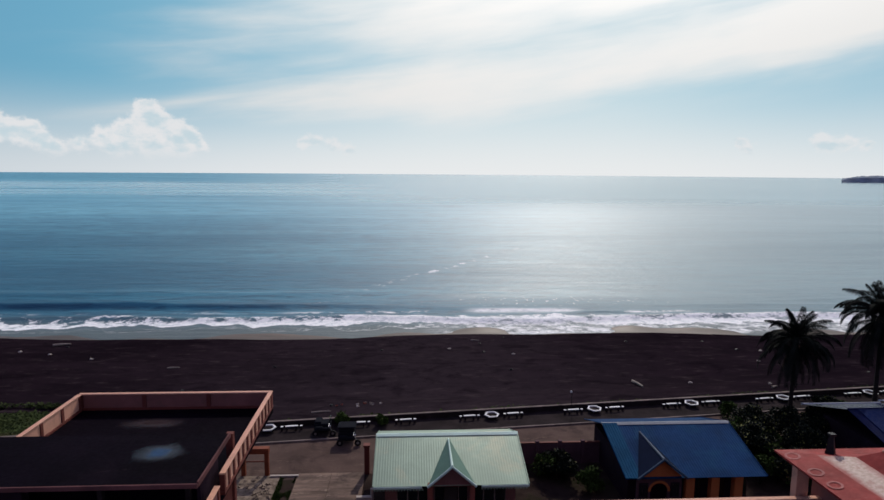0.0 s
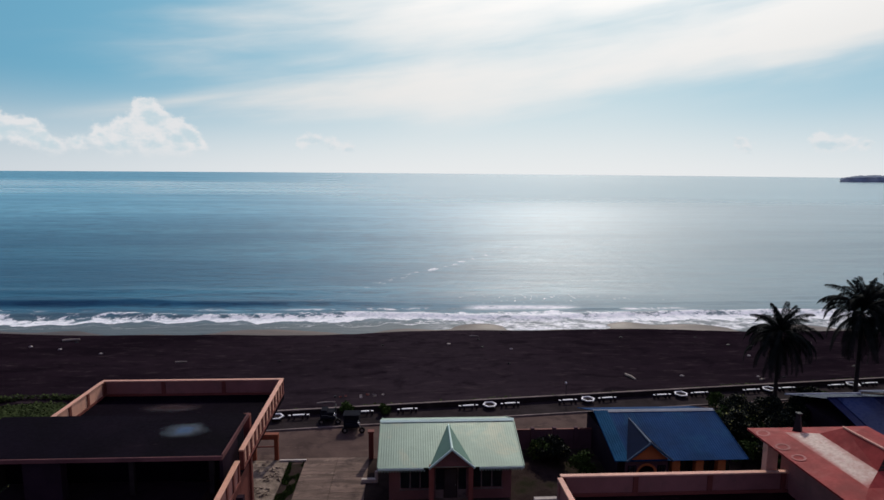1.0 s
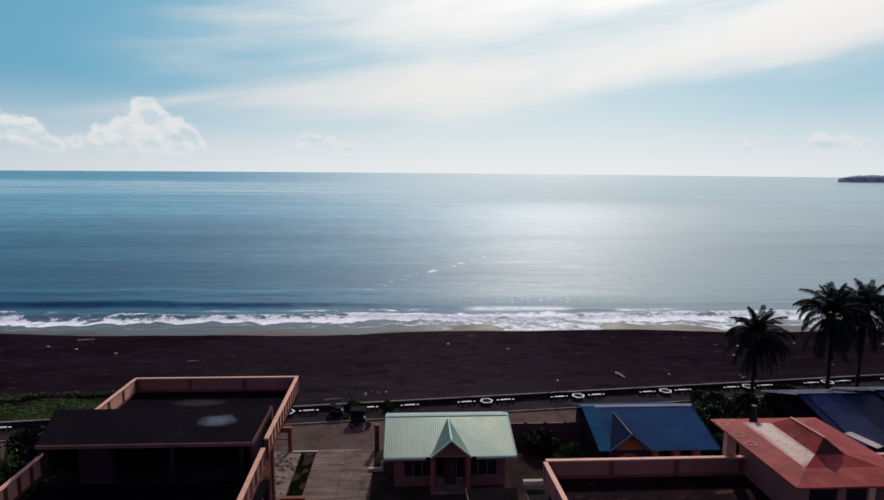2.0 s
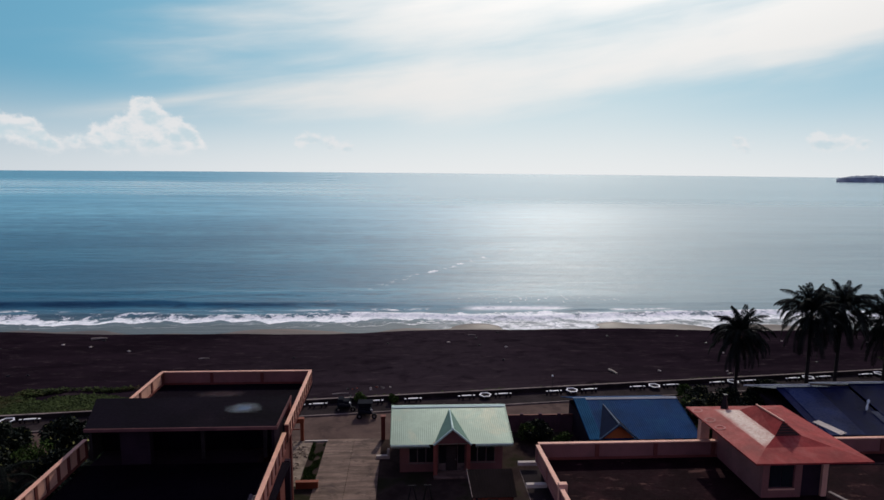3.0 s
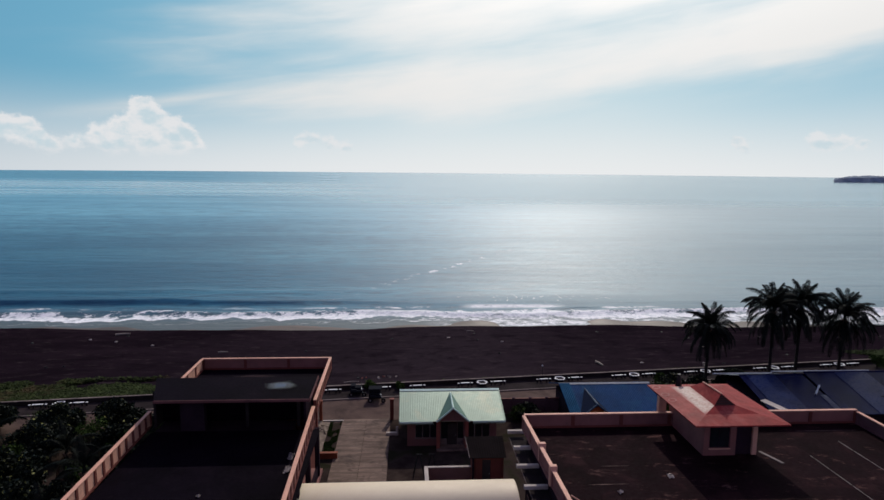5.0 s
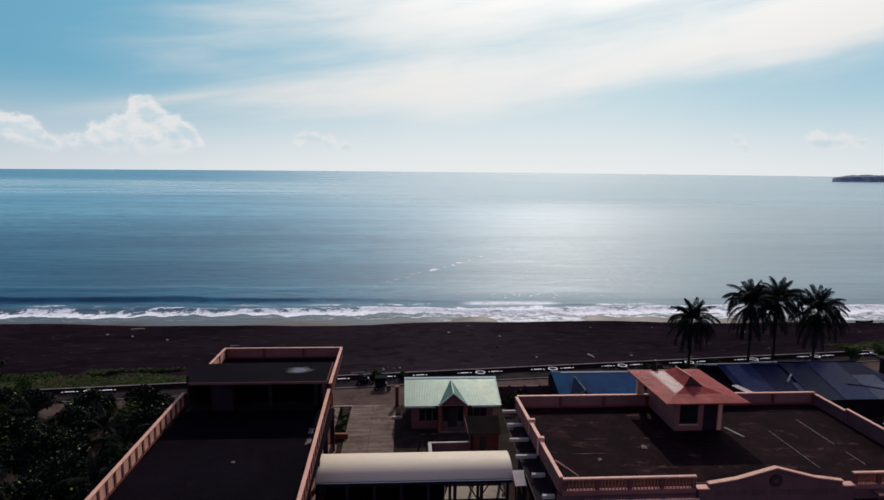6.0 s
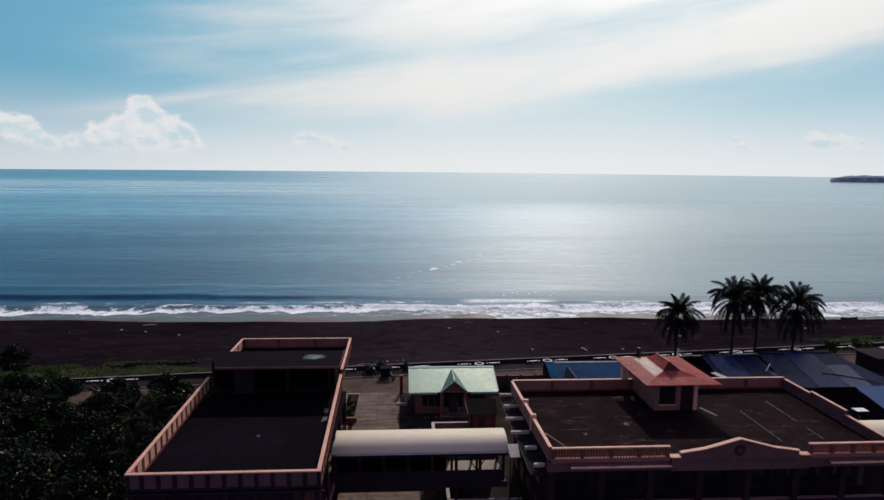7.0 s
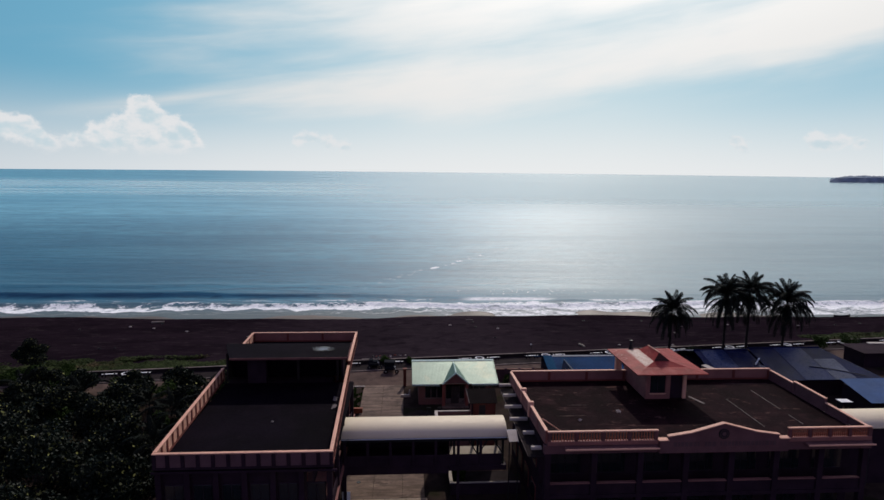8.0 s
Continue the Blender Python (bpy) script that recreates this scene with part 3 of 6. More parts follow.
    crest_line = n.math("MULTIPLY", n.math("MULTIPLY", n.bump_curve(n.math("MULTIPLY_ADD", sway, 0.15, y), 127.2, 1.5), n.smooth(n.bump_curve(x, 26.0, 11.0), 0.15, 0.5)), n.smooth(lace, 0.30, 0.42))
    # a thin white sheet of water slides up the sand on the sunny side
    film = n.math("MULTIPLY", n.smooth(n.math("MULTIPLY_ADD", sway2, 0.3, y), 107.6, 109.4), n.math("MULTIPLY", n.smooth(y, 124.0, 119.0), n.smooth(x, 2.0, 14.0)))
    film = n.math("MULTIPLY", film, n.smooth(n.math("ADD", n.math("MULTIPLY", lace, 0.6), n.math("MULTIPLY", torn, 0.8)), 0.58, 0.84, 0.05, 0.95))
    run = n.math("MAXIMUM", run, film)
    foam = n.math("MAXIMUM", n.math("MAXIMUM", surf, run), n.math("MAXIMUM", far_line, crest_line))
    # sun glints further out, painted as small spots of white foam
    glint = n.math("MULTIPLY", n.smooth(n.noise(p, 0.34, 4.0, 0.65, (1, 0.6, 1)), 0.555, 0.615), n.math("MULTIPLY", n.bump_curve(n.math("SUBTRACT", y, n.math("MULTIPLY_ADD", x, 1.5, 167.8)), 0.0, 3.2), n.bump_curve(x, 15.0, 24.0)))
    near_glint = n.math("MULTIPLY", n.smooth(n.noise(p, 0.75, 4.0, 0.65, (1, 0.6, 1)), 0.60, 0.66), n.math("MULTIPLY", n.bump_curve(y, 137.0, 4.0), n.bump_curve(x, 33.0, 22.0)))
    foam = n.math("MAXIMUM", foam, n.math("MAXIMUM", glint, near_glint))
    # colour of the water body, by depth and cloud-wide patches, with reflected sky painted in
    patch = n.noise(p, 0.004, 4.0, 0.55, (0.35, 2.0, 1))
    streak = n.noise(p, 0.02, 5.0, 0.6, (0.25, 1.6, 1))
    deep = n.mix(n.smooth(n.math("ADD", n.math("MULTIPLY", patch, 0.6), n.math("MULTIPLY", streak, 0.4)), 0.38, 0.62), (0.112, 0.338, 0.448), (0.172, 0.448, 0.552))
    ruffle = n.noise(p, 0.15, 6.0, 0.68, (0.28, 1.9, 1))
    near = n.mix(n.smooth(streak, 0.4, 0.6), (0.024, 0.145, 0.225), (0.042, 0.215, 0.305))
    # paler with distance: the sky's reflection is put into the base colour
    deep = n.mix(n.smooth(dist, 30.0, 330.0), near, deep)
    ruffle_b = n.noise(p, 0.42, 5.0, 0.66, (0.30, 1.3, 1))
    # dark facets of the ripples painted on as colour
    deep = n.mix(n.smooth(ruffle, 0.46, 0.60, 0.0, 0.55), deep, (0.020, 0.085, 0.150))
    deep = n.mix(n.math("MULTIPLY", n.smooth(ruffle_b, 0.49, 0.62), n.smooth(dist, 520.0, 60.0, 0.0, 0.70)), deep, (0.016, 0.075, 0.130))
    # greyer to the right: sun glare put into the water's colour
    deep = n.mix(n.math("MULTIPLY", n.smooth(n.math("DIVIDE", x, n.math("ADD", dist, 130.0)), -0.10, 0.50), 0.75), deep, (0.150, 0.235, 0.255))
    # darker near the left shore: the lack of glare there is painted too
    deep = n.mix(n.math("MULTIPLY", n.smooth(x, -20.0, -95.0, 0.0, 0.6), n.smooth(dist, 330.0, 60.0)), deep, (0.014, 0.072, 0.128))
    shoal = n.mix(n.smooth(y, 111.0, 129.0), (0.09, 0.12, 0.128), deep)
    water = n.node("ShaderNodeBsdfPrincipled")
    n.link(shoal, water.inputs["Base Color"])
    water.inputs["IOR"].default_value = 1.33
    # a calm pale lane at half distance, wind-roughened dark water under the horizon, glassy water on the sunny side
    lane = n.math("MULTIPLY", n.math("MULTIPLY", n.smooth(dist, 280.0, 700.0), n.smooth(dist, 1650.0, 1180.0)), n.smooth(n.noise(p, 0.008, 5.0, 0.6, (0.2, 1.6, 1)), 0.22, 0.50, 0.25, 1.0))
    lane = n.math("MULTIPLY", lane, n.smooth(x, 300.0, -100.0, 0.0, 1.0))
    bearing = n.math("DIVIDE", x, n.math("ADD", dist, 130.0))
    calm = n.math("MULTIPLY", n.smooth(dist, 15.0, 620.0), n.smooth(bearing, -0.62, 0.04))
    still = n.math("MAXIMUM", lane, calm)
    wind = n.math("MULTIPLY", n.smooth(dist, 1180.0, 1650.0), n.smooth(bearing, 0.08, -0.45))
    n.link(n.math("ADD", n.math("MULTIPLY", lane, 0.30), n.math("MULTIPLY_ADD", wind, -0.38, n.smooth(dist, 30.0, 330.0, 0.40, 0.60))), water.inputs["Specular IOR Level"])
    slick = n.math("MULTIPLY", n.smooth(n.math("ADD", n.math("MULTIPLY", patch, 0.55), n.math("MULTIPLY", streak, 0.45)), 0.38, 0.62, 0.04, -0.07), n.math("MULTIPLY_ADD", still, -0.8, 1.0))
    n.link(n.math("ADD", n.math("MULTIPLY_ADD", still, -0.46, n.math("ADD", n.smooth(dist, 10.0, 400.0, 0.46, 0.66), n.smooth(dist, 50.0, 14.0, 0.0, 0.22))), slick), water.inputs["Roughness"])
    swell = n.noise(p, 0.06, 4.0, 0.5, (0.45, 1.8, 1))
    chop = n.noise(p, 0.45, 5.0, 0.6, (0.5, 1.5, 1))
    ripple = n.noise(p, 2.2, 3.0, 0.6, (0.6, 1.4, 1))
    far_fade = n.math("DIVIDE", 60.0, n.math("ADD", dist, 60.0))
    h = n.math("ADD", n.math("MULTIPLY", swell, 1.4), n.math("ADD", n.math("MULTIPLY_ADD", ruffle, 0.9, n.math("MULTIPLY", chop, 0.50)), n.math("MULTIPLY", n.math("MULTIPLY", ripple, 0.20), far_fade)))
    bp = n.node("ShaderNodeBump")
    bp.inputs["Distance"].default_value = 1.0
    n.link(n.math("MULTIPLY_ADD", still, -0.30, 0.36), bp.inputs["Strength"])
    n.link(h, bp.inputs["Height"])
    n.link(bp.outputs[0], water.inputs["Normal"])
    white = n.node("ShaderNodeBsdfPrincipled")
    n.link(n.mix(n.smooth(lace, 0.34, 0.58), (0.55, 0.59, 0.61), (0.92, 0.92, 0.91)), white.inputs["Base Color"])
    white.inputs["Roughness"].default_value = 0.8
    fb = n.node("ShaderNodeBump")
    fb.inputs["Strength"].default_value, fb.inputs["Distance"].default_value = 0.5, 0.2
    n.link(lace, fb.inputs["Height"])
    n.link(fb.outputs[0], white.inputs["Normal"])
    mix = n.node("ShaderNodeMixShader")
    n.link(foam, mix.inputs[0])
    n.link(water.outputs[0], mix.inputs[1])
    n.link(white.outputs[0], mix.inputs[2])
    n.link(mix.outputs[0], n.node("ShaderNodeOutputMaterial").inputs["Surface"])
    return m


def make_sea():
    rows = list(np.arange(104.0, 156.0, 0.45)) + list(np.geomspace(157.0, 4850.0, 90))
    cols = np.linspace(-1, 1, 321)
    verts = []
    for r in rows:
        width = max(240.0, 0.96 * r)
        s = min(1.0, max(0.0, (r - 300.0) / 1200.0))
        for u in cols:
            x = u * width
            y = r - s * (r - math.sqrt(r * r - x * x)) if s else r
            z = SEA
            if r < 260:
                ys = y + 3.0 * noise.noise((x * 0.02, 0.0, 3.0)) * 2 + 1.2 * noise.noise((x * 0.09, 0.0, 7.0))
                amp = 0.5 + 0.5 * noise.noise((x * 0.03, 4.0, 0.0))
                z += (0.55 + 0.3 * amp) * math.exp(-(((ys - 120.6) / 1.7) ** 2)) * (1.0 if ys < 120.6 else 1.0)
                z += (1.0 + 0.7 * amp) * math.exp(-(((ys - 131.2) / 1.5) ** 2)) * (0.12 + 0.88 / (1 + math.exp((x + 22) / 13)))
                z += 0.55 * math.exp(-(((ys - 126.0) / 1.2) ** 2) - ((x - 41.0) / 7.0) ** 2)
                z += 0.45 * math.exp(-(((ys - 146.0) / 3.0) ** 2)) / (1 + math.exp((x - 5) / 14))
                z += 0.12 * noise.noise((x * 0.05, y * 0.16, 9.0)) + 0.05 * noise.noise((x * 0.4, y * 0.7, 1.0))
            verts.append((x, y, z))
    k = len(cols)
    faces = [(j * k + i, j * k + i + 1, (j + 1) * k + i + 1, (j + 1) * k + i) for j in range(len(rows) - 1) for i in range(k - 1)]
    me = bpy.data.meshes.new("sea")
    me.from_pydata(verts, [], faces)
    me.polygons.foreach_set("use_smooth", [True] * len(faces))
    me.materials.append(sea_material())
    return tagged(new("sea", me), "calm grey-blue sea with white surf along the shore", "sea", kind="structure")


make_sea()


def make_headland():
    bm = bmesh.new()
    rng = random.Random(4)
    n_x, n_y = 150, 9
    grid = []
    for i in range(n_x):
        x0_ = 1478 + i * 7.0
        row = []
        for j in range(n_y):
            v = j / (n_y - 1)
            x = x0_ + 120 * v
            prof = math.sin(math.pi * min(1.0, v * 1.15)) ** 0.35 if v < 0.98 else 0.0
            edge = min(1.0, 0.62 + i * 0.05) if i else 0.5
            h = prof * edge * (23.5 + 2.0 * noise.noise((x * 0.01, v, 0)) + 3.0 * noise.noise((x * 0.06, v * 3, 5)) + rng.uniform(-0.8, 0.8))
            row.append(bm.verts.new((x + rng.uniform(-2, 2), 1950 + v * 160 + 14 * noise.noise((x * 0.02, 0, 8)) + 0.0 * i, SEA - 0.5 + max(0.0, h))))
        grid.append(row)
    for a, b in zip(grid, grid[1:]):
        for j in range(n_y - 1):
            bm.faces.new((a[j], b[j], b[j + 1], a[j + 1]))
    bm.faces.new(grid[0])
    # aerial haze is put into the base colour, pale and bluish
    m = surface("hazed_forest_and_rock", (0.20, 0.25, 0.31), 1.0, var=0.35, scale=0.05, fine=0.3, bump=0.0, spec=0.1)
    return tagged(part("headland", bm, m), "low wooded headland far across the bay", "headland", kind="structure")


make_headland()


# ---- seafront: seawall, promenade, street ----
def line_pt(x, off=0.0):
    """A point over the seawall's line, off metres to its landward side."""
    return Vector((x + 0.105 * off, wall_y(x) - off))


seawall = thing("seawall", "low dark cement seawall with a paler worn coping", "wall", (0, wall_y(0), 0), kind="structure")
xs_wall = list(range(-110, 131, 6))
for xa, xb in zip(xs_wall, xs_wall[1:]):
    bar("wall_section", line_pt(xa + 0.01, 0.27), line_pt(xb - 0.01, 0.27), 0.20, -1.2, 0.62, WALL_DARK, seawall)
    bar("coping", line_pt(xa + 0.012, 0.27), line_pt(xb - 0.012, 0.27), 0.28, 0.623, 0.69, COPING, seawall)

promenade = tagged(bar("promenade", line_pt(-110, 1.75), line_pt(130, 1.75), 3.1, -0.3, 0.12, WALL_DARK), "dark worn cement promenade along the seawall", "pavement", kind="structure")
kerb = tagged(bar("kerb", line_pt(-110, 3.42), line_pt(130, 3.42), 0.2, -0.3, 0.16, COPING), "pale cement kerb", "kerb", kind="structure")
road = tagged(bar("road", line_pt(-110, 6.7), line_pt(130, 6.7), 6.3, -0.3, 0.02, ASPHALT), "patched grey concrete street along the seafront", "road", kind="structure")


def hex_planter(x):
    c = line_pt(x, 1.15)
    t = thing("hexagonal_planter", "white-rimmed hexagonal cement planter on the promenade", "planter", (c.x, c.y, 0.12), "planters along the promenade")
    bm = bmesh.new()
    turn = math.atan(0.105)

    def ring(r, z):
        return [bm.verts.new((c.x + r * math.cos(k * math.pi / 3 + turn), c.y + r * math.sin(k * math.pi / 3 + turn), z)) for k in range(6)]

    prof = [(0.50, 0.12), (0.55, 0.45)]
    rings = [ring(r, z) for r, z in prof]
    for k in range(6):
        bm.faces.new((rings[0][k], rings[0][(k + 1) % 6], rings[1][(k + 1) % 6], rings[1][k]))
    bm.faces.new(rings[0][::-1])
    part("body", bm, WALL_DARK, t)
    bm = bmesh.new()
    rings = [ring(r, z) for r, z in ((0.55, 0.45), (0.74, 0.45), (0.74, 0.53), (0.58, 0.53), (0.58, 0.42))]
    for a, b in zip(rings, rings[1:]):
        for k in range(6):
            bm.faces.new((a[k], a[(k + 1) % 6], b[(k + 1) % 6], b[k]))
    part("rim", bm, WHITE, t, "white painted rim")
    bm = bmesh.new()
    bm.faces.new(ring(0.58, 0.44))
    part("soil", bm, WALL_DARK, t)
    return t


def bench(x):
    c0, c1 = line_pt(x - 0.56, 1.2), line_pt(x + 0.56, 1.2)
    m = (c0 + c1) / 2
    t = thing("bench", "cement bench with a white painted seat on the promenade", "bench", (m.x, m.y, 0.12), "benches along the promenade")
    bar("seat", c0, c1, 0.24, 0.50, 0.56, WHITE, t)
    for u in (0.14, 0.86):
        p = c0.lerp(c1, u)
        bar("leg", p - Vector((0.07, 0)), p + Vector((0.07, 0)), 0.3, 0.12, 0.498, WALL_DARK, t)
    for s in (-1, 1):
        p = line_pt(x + s * 0.86, 1.2)
        stool = bar("stool", p - Vector((0.1, 0)), p + Vector((0.1, 0)), 0.2, 0.12, 0.49, WALL_DARK, t)
        bar("stool_top", p - Vector((0.12, 0)), p + Vector((0.12, 0)), 0.22, 0.492, 0.54, WHITE, stool, label="small white painted top")
    return t


for k in range(-8, 11):
    if k == -3:
        continue
    hx = -1.85 + 10.42 * k + (2.55 if k < -3 else 0.0)
    if k:
        hex_planter(hx)
    bench(hx - 2.2)
    bench(hx + 2.1)

lamp = thing("promenade_lamp", "thin dark lamp post with a pale lamp head at the seawall", "street lamp", (16.9, wall_y(16.9) - 0.5, 0.12))
tube("pole", (16.9, wall_y(16.9) - 0.5, 0.12), (16.9, wall_y(16.9) - 0.5, 2.0), 0.03, IRON, lamp, 0.03)
bm = bmesh.new()
bmesh.ops.create_uvsphere(bm, u_segments=10, v_segments=7, radius=0.11, matrix=Matrix.Translation((16.85, wall_y(16.9) - 0.5, 2.08)))
part("lamp_head", bm, WHITE, lamp, "pale lamp head", smooth=True)


# ---- the driveway between the buildings ----
drive = thing("driveway", "stained concrete driveway slabs between the buildings", "pavement", (-5.4, 30, 0), kind="structure")
for i, (xa, xb) in enumerate(((-8.0, -5.4), (-5.38, -2.75))):
    for k in range(10):
        ya = 18.2 + 2.72 * k
        box("slab", xa + 0.005, xb - 0.005, ya + 0.004, ya + 2.716, -0.2, 0.05 + 0.002 * ((k * 7 + i * 3) % 4), CONCRETE, drive, 0.004)
for k in range(2):
    ya = 18.2 + 2.72 * k
    box("slab", -2.73, -0.75, ya + 0.004, ya + 2.716, -0.2, 0.048, CONCRETE, drive, 0.004)
apron = tagged(box("apron", -11.8, 3.2, 45.45, 46.9, -0.2, 0.035, ASPHALT), "worn concrete apron before the gate", "pavement", kind="structure")
# dark sheet laid over the yard to stand for the shade there
under_yard = tagged(box("under_yard", 1.85, 7.9, 18.75, 22.55, -0.2, 0.025, WALL_DARK), "cement yard floor painted dark for shade", "pavement", kind="structure")
side_yard = tagged(box("side_yard", 1.2, 7.0, 22.6, 28.2, -0.2, 0.03, ASPHALT), "stained cement yard beside the covered bridge", "pavement", kind="structure")
forecourt = tagged(box("forecourt", -60, 90, -120, 9.0, -0.25, 0.02, ASPHALT), "dark street before the buildings", "road", kind="structure")

gate = thing("entrance_gate", "rusty red gate frame of square posts and a beam", "gate", (-11.2, 45.3, 0))
for gx in (-12.2, -10.4):
    box("post", gx - 0.16, gx + 0.16, 45.14, 45.46, -0.1, 1.85, RUST, gate)
box("beam", -13.6, -10.2, 45.06, 45.54, 1.853, 2.3, RUST, gate)
box("rail", -12.0, -10.6, 45.25, 45.35, 1.1, 1.2, MAROON, gate)
gate_post = thing("gate_post", "dark brown cement gate post", "gate post", (-2.6, 45.3, 0))
box("shaft", -2.8, -2.4, 45.1, 45.5, -0.1, 2.3, MAROON, gate_post)
box("cap", -2.86, -2.34, 45.04, 45.56, 2.303, 2.42, MAROON, gate_post)

fence = thing("street_fence", "brown plastered fence wall with posts beside the street", "fence", (12.5, 46.4, 0))
for k in range(4):
    xa = 9.3 + 1.9 * k
    box("panel", xa + 0.16, xa + 1.74, 46.32, 46.48, -0.1, 1.75, SHADED_PLUM, fence)
    box("post", xa - 0.15, xa + 0.15, 46.25, 46.55, -0.1, 1.95, SHADED_PLUM, fence)
    box("coping", xa + 0.17, xa + 1.73, 46.28, 46.52, 1.753, 1.82, MAROON, fence)


# ---- parapets ----
def parapet(parent, a, b, z0, z1, posts, thick=0.2, panel=SALMON, post=MAROON, cap_w=0.27, cap=True):
    """A roof parapet over the plan line a-b: recessed panels, posts between them, a coping."""
    a, b = Vector(a), Vector(b)
    d = (b - a).normalized()
    top = z1 - 0.08
    bar("parapet_base", a, b, thick + 0.06, z0, z0 + 0.16, post, parent)
    step = (b - a).length / posts
    for k in range(posts + 1):
        p = a + d * step * k
        lo, hi = p - d * 0.13, p + d * 0.13
        if k == 0:
            lo = p + d * 0.01
            hi = p + d * 0.26
        if k == posts:
            lo, hi = p - d * 0.26, p - d * 0.01
        bar("parapet_post", lo, hi, thick + 0.05, z0 + 0.162, top - 0.002, post, parent)
        if k < posts:
            q = a + d * step * (k + 1)
            bar("parapet_panel", p + d * (0.265 if k == 0 else 0.135), q - d * (0.265 if k == posts - 1 else 0.135), thick - 0.06, z0 + 0.162, top - 0.002, panel, parent)
    if cap:
        bar("coping", a, b, cap_w, top, z1, CAP, parent)


# ---- the long two-storey building with a raised roof room ----
def west_block():
    t = thing("long_building", "salmon two-storey building with parapets and a raised flat roof room", "building", (-14.2, 24, 0))
    x0, x1, y0, y1 = -20.2, -7.6, 9.5, 39.3
    # set-back walls and gallery columns near black: shade is in the paint
    box("wall", x0 + 0.1, x1 - 2.2, y0 + 0.35, 28.4, -0.2, 7.55, SHADED_BROWN, t, 0.0)
    box("wall", x0 + 0.1, -11.2, 28.405, y1 - 0.3, -0.2, 7.55, SHADED_BROWN, t, 0.0)
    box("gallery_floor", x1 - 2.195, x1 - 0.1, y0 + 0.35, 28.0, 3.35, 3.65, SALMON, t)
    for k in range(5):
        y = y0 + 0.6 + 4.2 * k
        box("gallery_column", x1 - 0.5, x1 - 0.15, y - 0.18, y + 0.18, -0.1, 3.348, SHADED_BROWN, t)
        box("gallery_column", x1 - 0.5, x1 - 0.15, y - 0.18, y + 0.18, 3.652, 7.555, SHADED_BROWN, t)
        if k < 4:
            box("gallery_panel", x1 - 0.40, x1 - 0.25, y + 0.185, y + 4.015, 3.652, 4.55, SHADED_BROWN, t)
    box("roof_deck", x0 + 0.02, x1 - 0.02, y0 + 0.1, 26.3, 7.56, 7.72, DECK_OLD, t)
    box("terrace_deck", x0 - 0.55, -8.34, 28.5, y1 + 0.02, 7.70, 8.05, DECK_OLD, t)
    zt = 8.95
    parapet(t, (x0 + 0.1, y0 + 0.28), (x0 - 0.48, 27.4), 7.722, zt, 16, panel=CAP)
    parapet(t, (x0, y0 + 0.1), (x1, y0 + 0.1), 7.722, zt, 12, panel=SHADED_PLUM, post=SHADED_BROWN)
    parapet(t, (x1 - 0.15, y0 + 0.28), (x1 - 0.70, 27.9), 7.722, zt, 16)
    zt = 9.18
    parapet(t, (-20.62, 28.6), (-20.72, y1 - 0.15), 8.052, zt, 5, panel=CAP)
    parapet(t, (-20.80, y1), (-8.35, y1), 8.052, zt, 3, panel=SALMON, post=MAROON)
    parapet(t, (-8.45, y1 - 0.18), (-8.30, 28.6), 8.052, zt, 12, panel=CAP)
    # the roof room: slab roof, then back wall and columns with shade in their colour
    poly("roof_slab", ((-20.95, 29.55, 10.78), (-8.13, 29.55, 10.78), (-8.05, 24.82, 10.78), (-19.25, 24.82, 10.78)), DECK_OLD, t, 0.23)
    box("slab_edge", -19.27, -8.02, 24.72, 24.815, 10.60, 10.80, ROSE_DULL, t, label="faded rose painted slab edge")
    bar("slab_edge", (-8.04, 24.83), (-8.12, 29.55), 0.07, 10.60, 10.86, ROSE_DULL, t, label="faded rose painted slab edge")
    box("room_east_wall", -8.92, -8.74, 27.0, 29.5, 7.725, 10.548, SHADED_BROWN, t)
    bm = bmesh.new()
    ring = [bm.verts.new((-15.2 + 2.3 * (1 + 0.15 * math.sin(3 * a)) * math.cos(a), 37.05 + 1.0 * (1 + 0.12 * math.cos(2 * a)) * math.sin(a), 8.056)) for a in (k * math.pi / 14 for k in range(28))]
    bm.faces.new(ring)
    part("mud_stain", bm, puddle_material((0.034, 0.024, 0.026), (0.050, 0.035, 0.037), 0.12), t, "dried pinkish mud stain on the terrace")
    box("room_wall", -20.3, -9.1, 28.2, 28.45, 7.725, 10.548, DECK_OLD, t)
    box("room_end_wall", -20.25, -20.05, 27.0, 28.19, 7.725, 10.548, WALL_DARK, t)
    box("room_column", -18.0, -16.2, 26.3, 26.8, 7.725, 10.548, SHADED_BROWN, t, label="broad column under the slab roof, darkened for shade")
    for cx in (-13.2, -9.3):
        box("room_column", cx - 0.12, cx + 0.12, 26.9, 27.14, 7.725, 10.548, WALL_DARK, t)
    box("corner_post", -8.95, -8.58, 31.38, 31.72, 0.0, 9.9, MAROON, t, label="tall dark red corner pilaster")
    box("east_wall", -8.92, -8.70, 29.505, 31.375, 0.0, 7.555, MAROON, t)
    box("east_wall", -8.92, -8.70, 28.02, 29.495, 0.0, 7.555, MAROON, t)
    box("stair_back_wall", -11.19, -9.055, 31.45, 31.65, 0.0, 7.555, MAROON, t)
    # puddle stain with a pale rim on the slab
    bm = bmesh.new()
    rng = random.Random(5)
    ring = []
    for k in range(28):
        a = k * 2 * math.pi / 28
        s = 1 + 0.16 * noise.noise((math.cos(a) * 1.5, math.sin(a) * 1.5, 4.0)) * 2
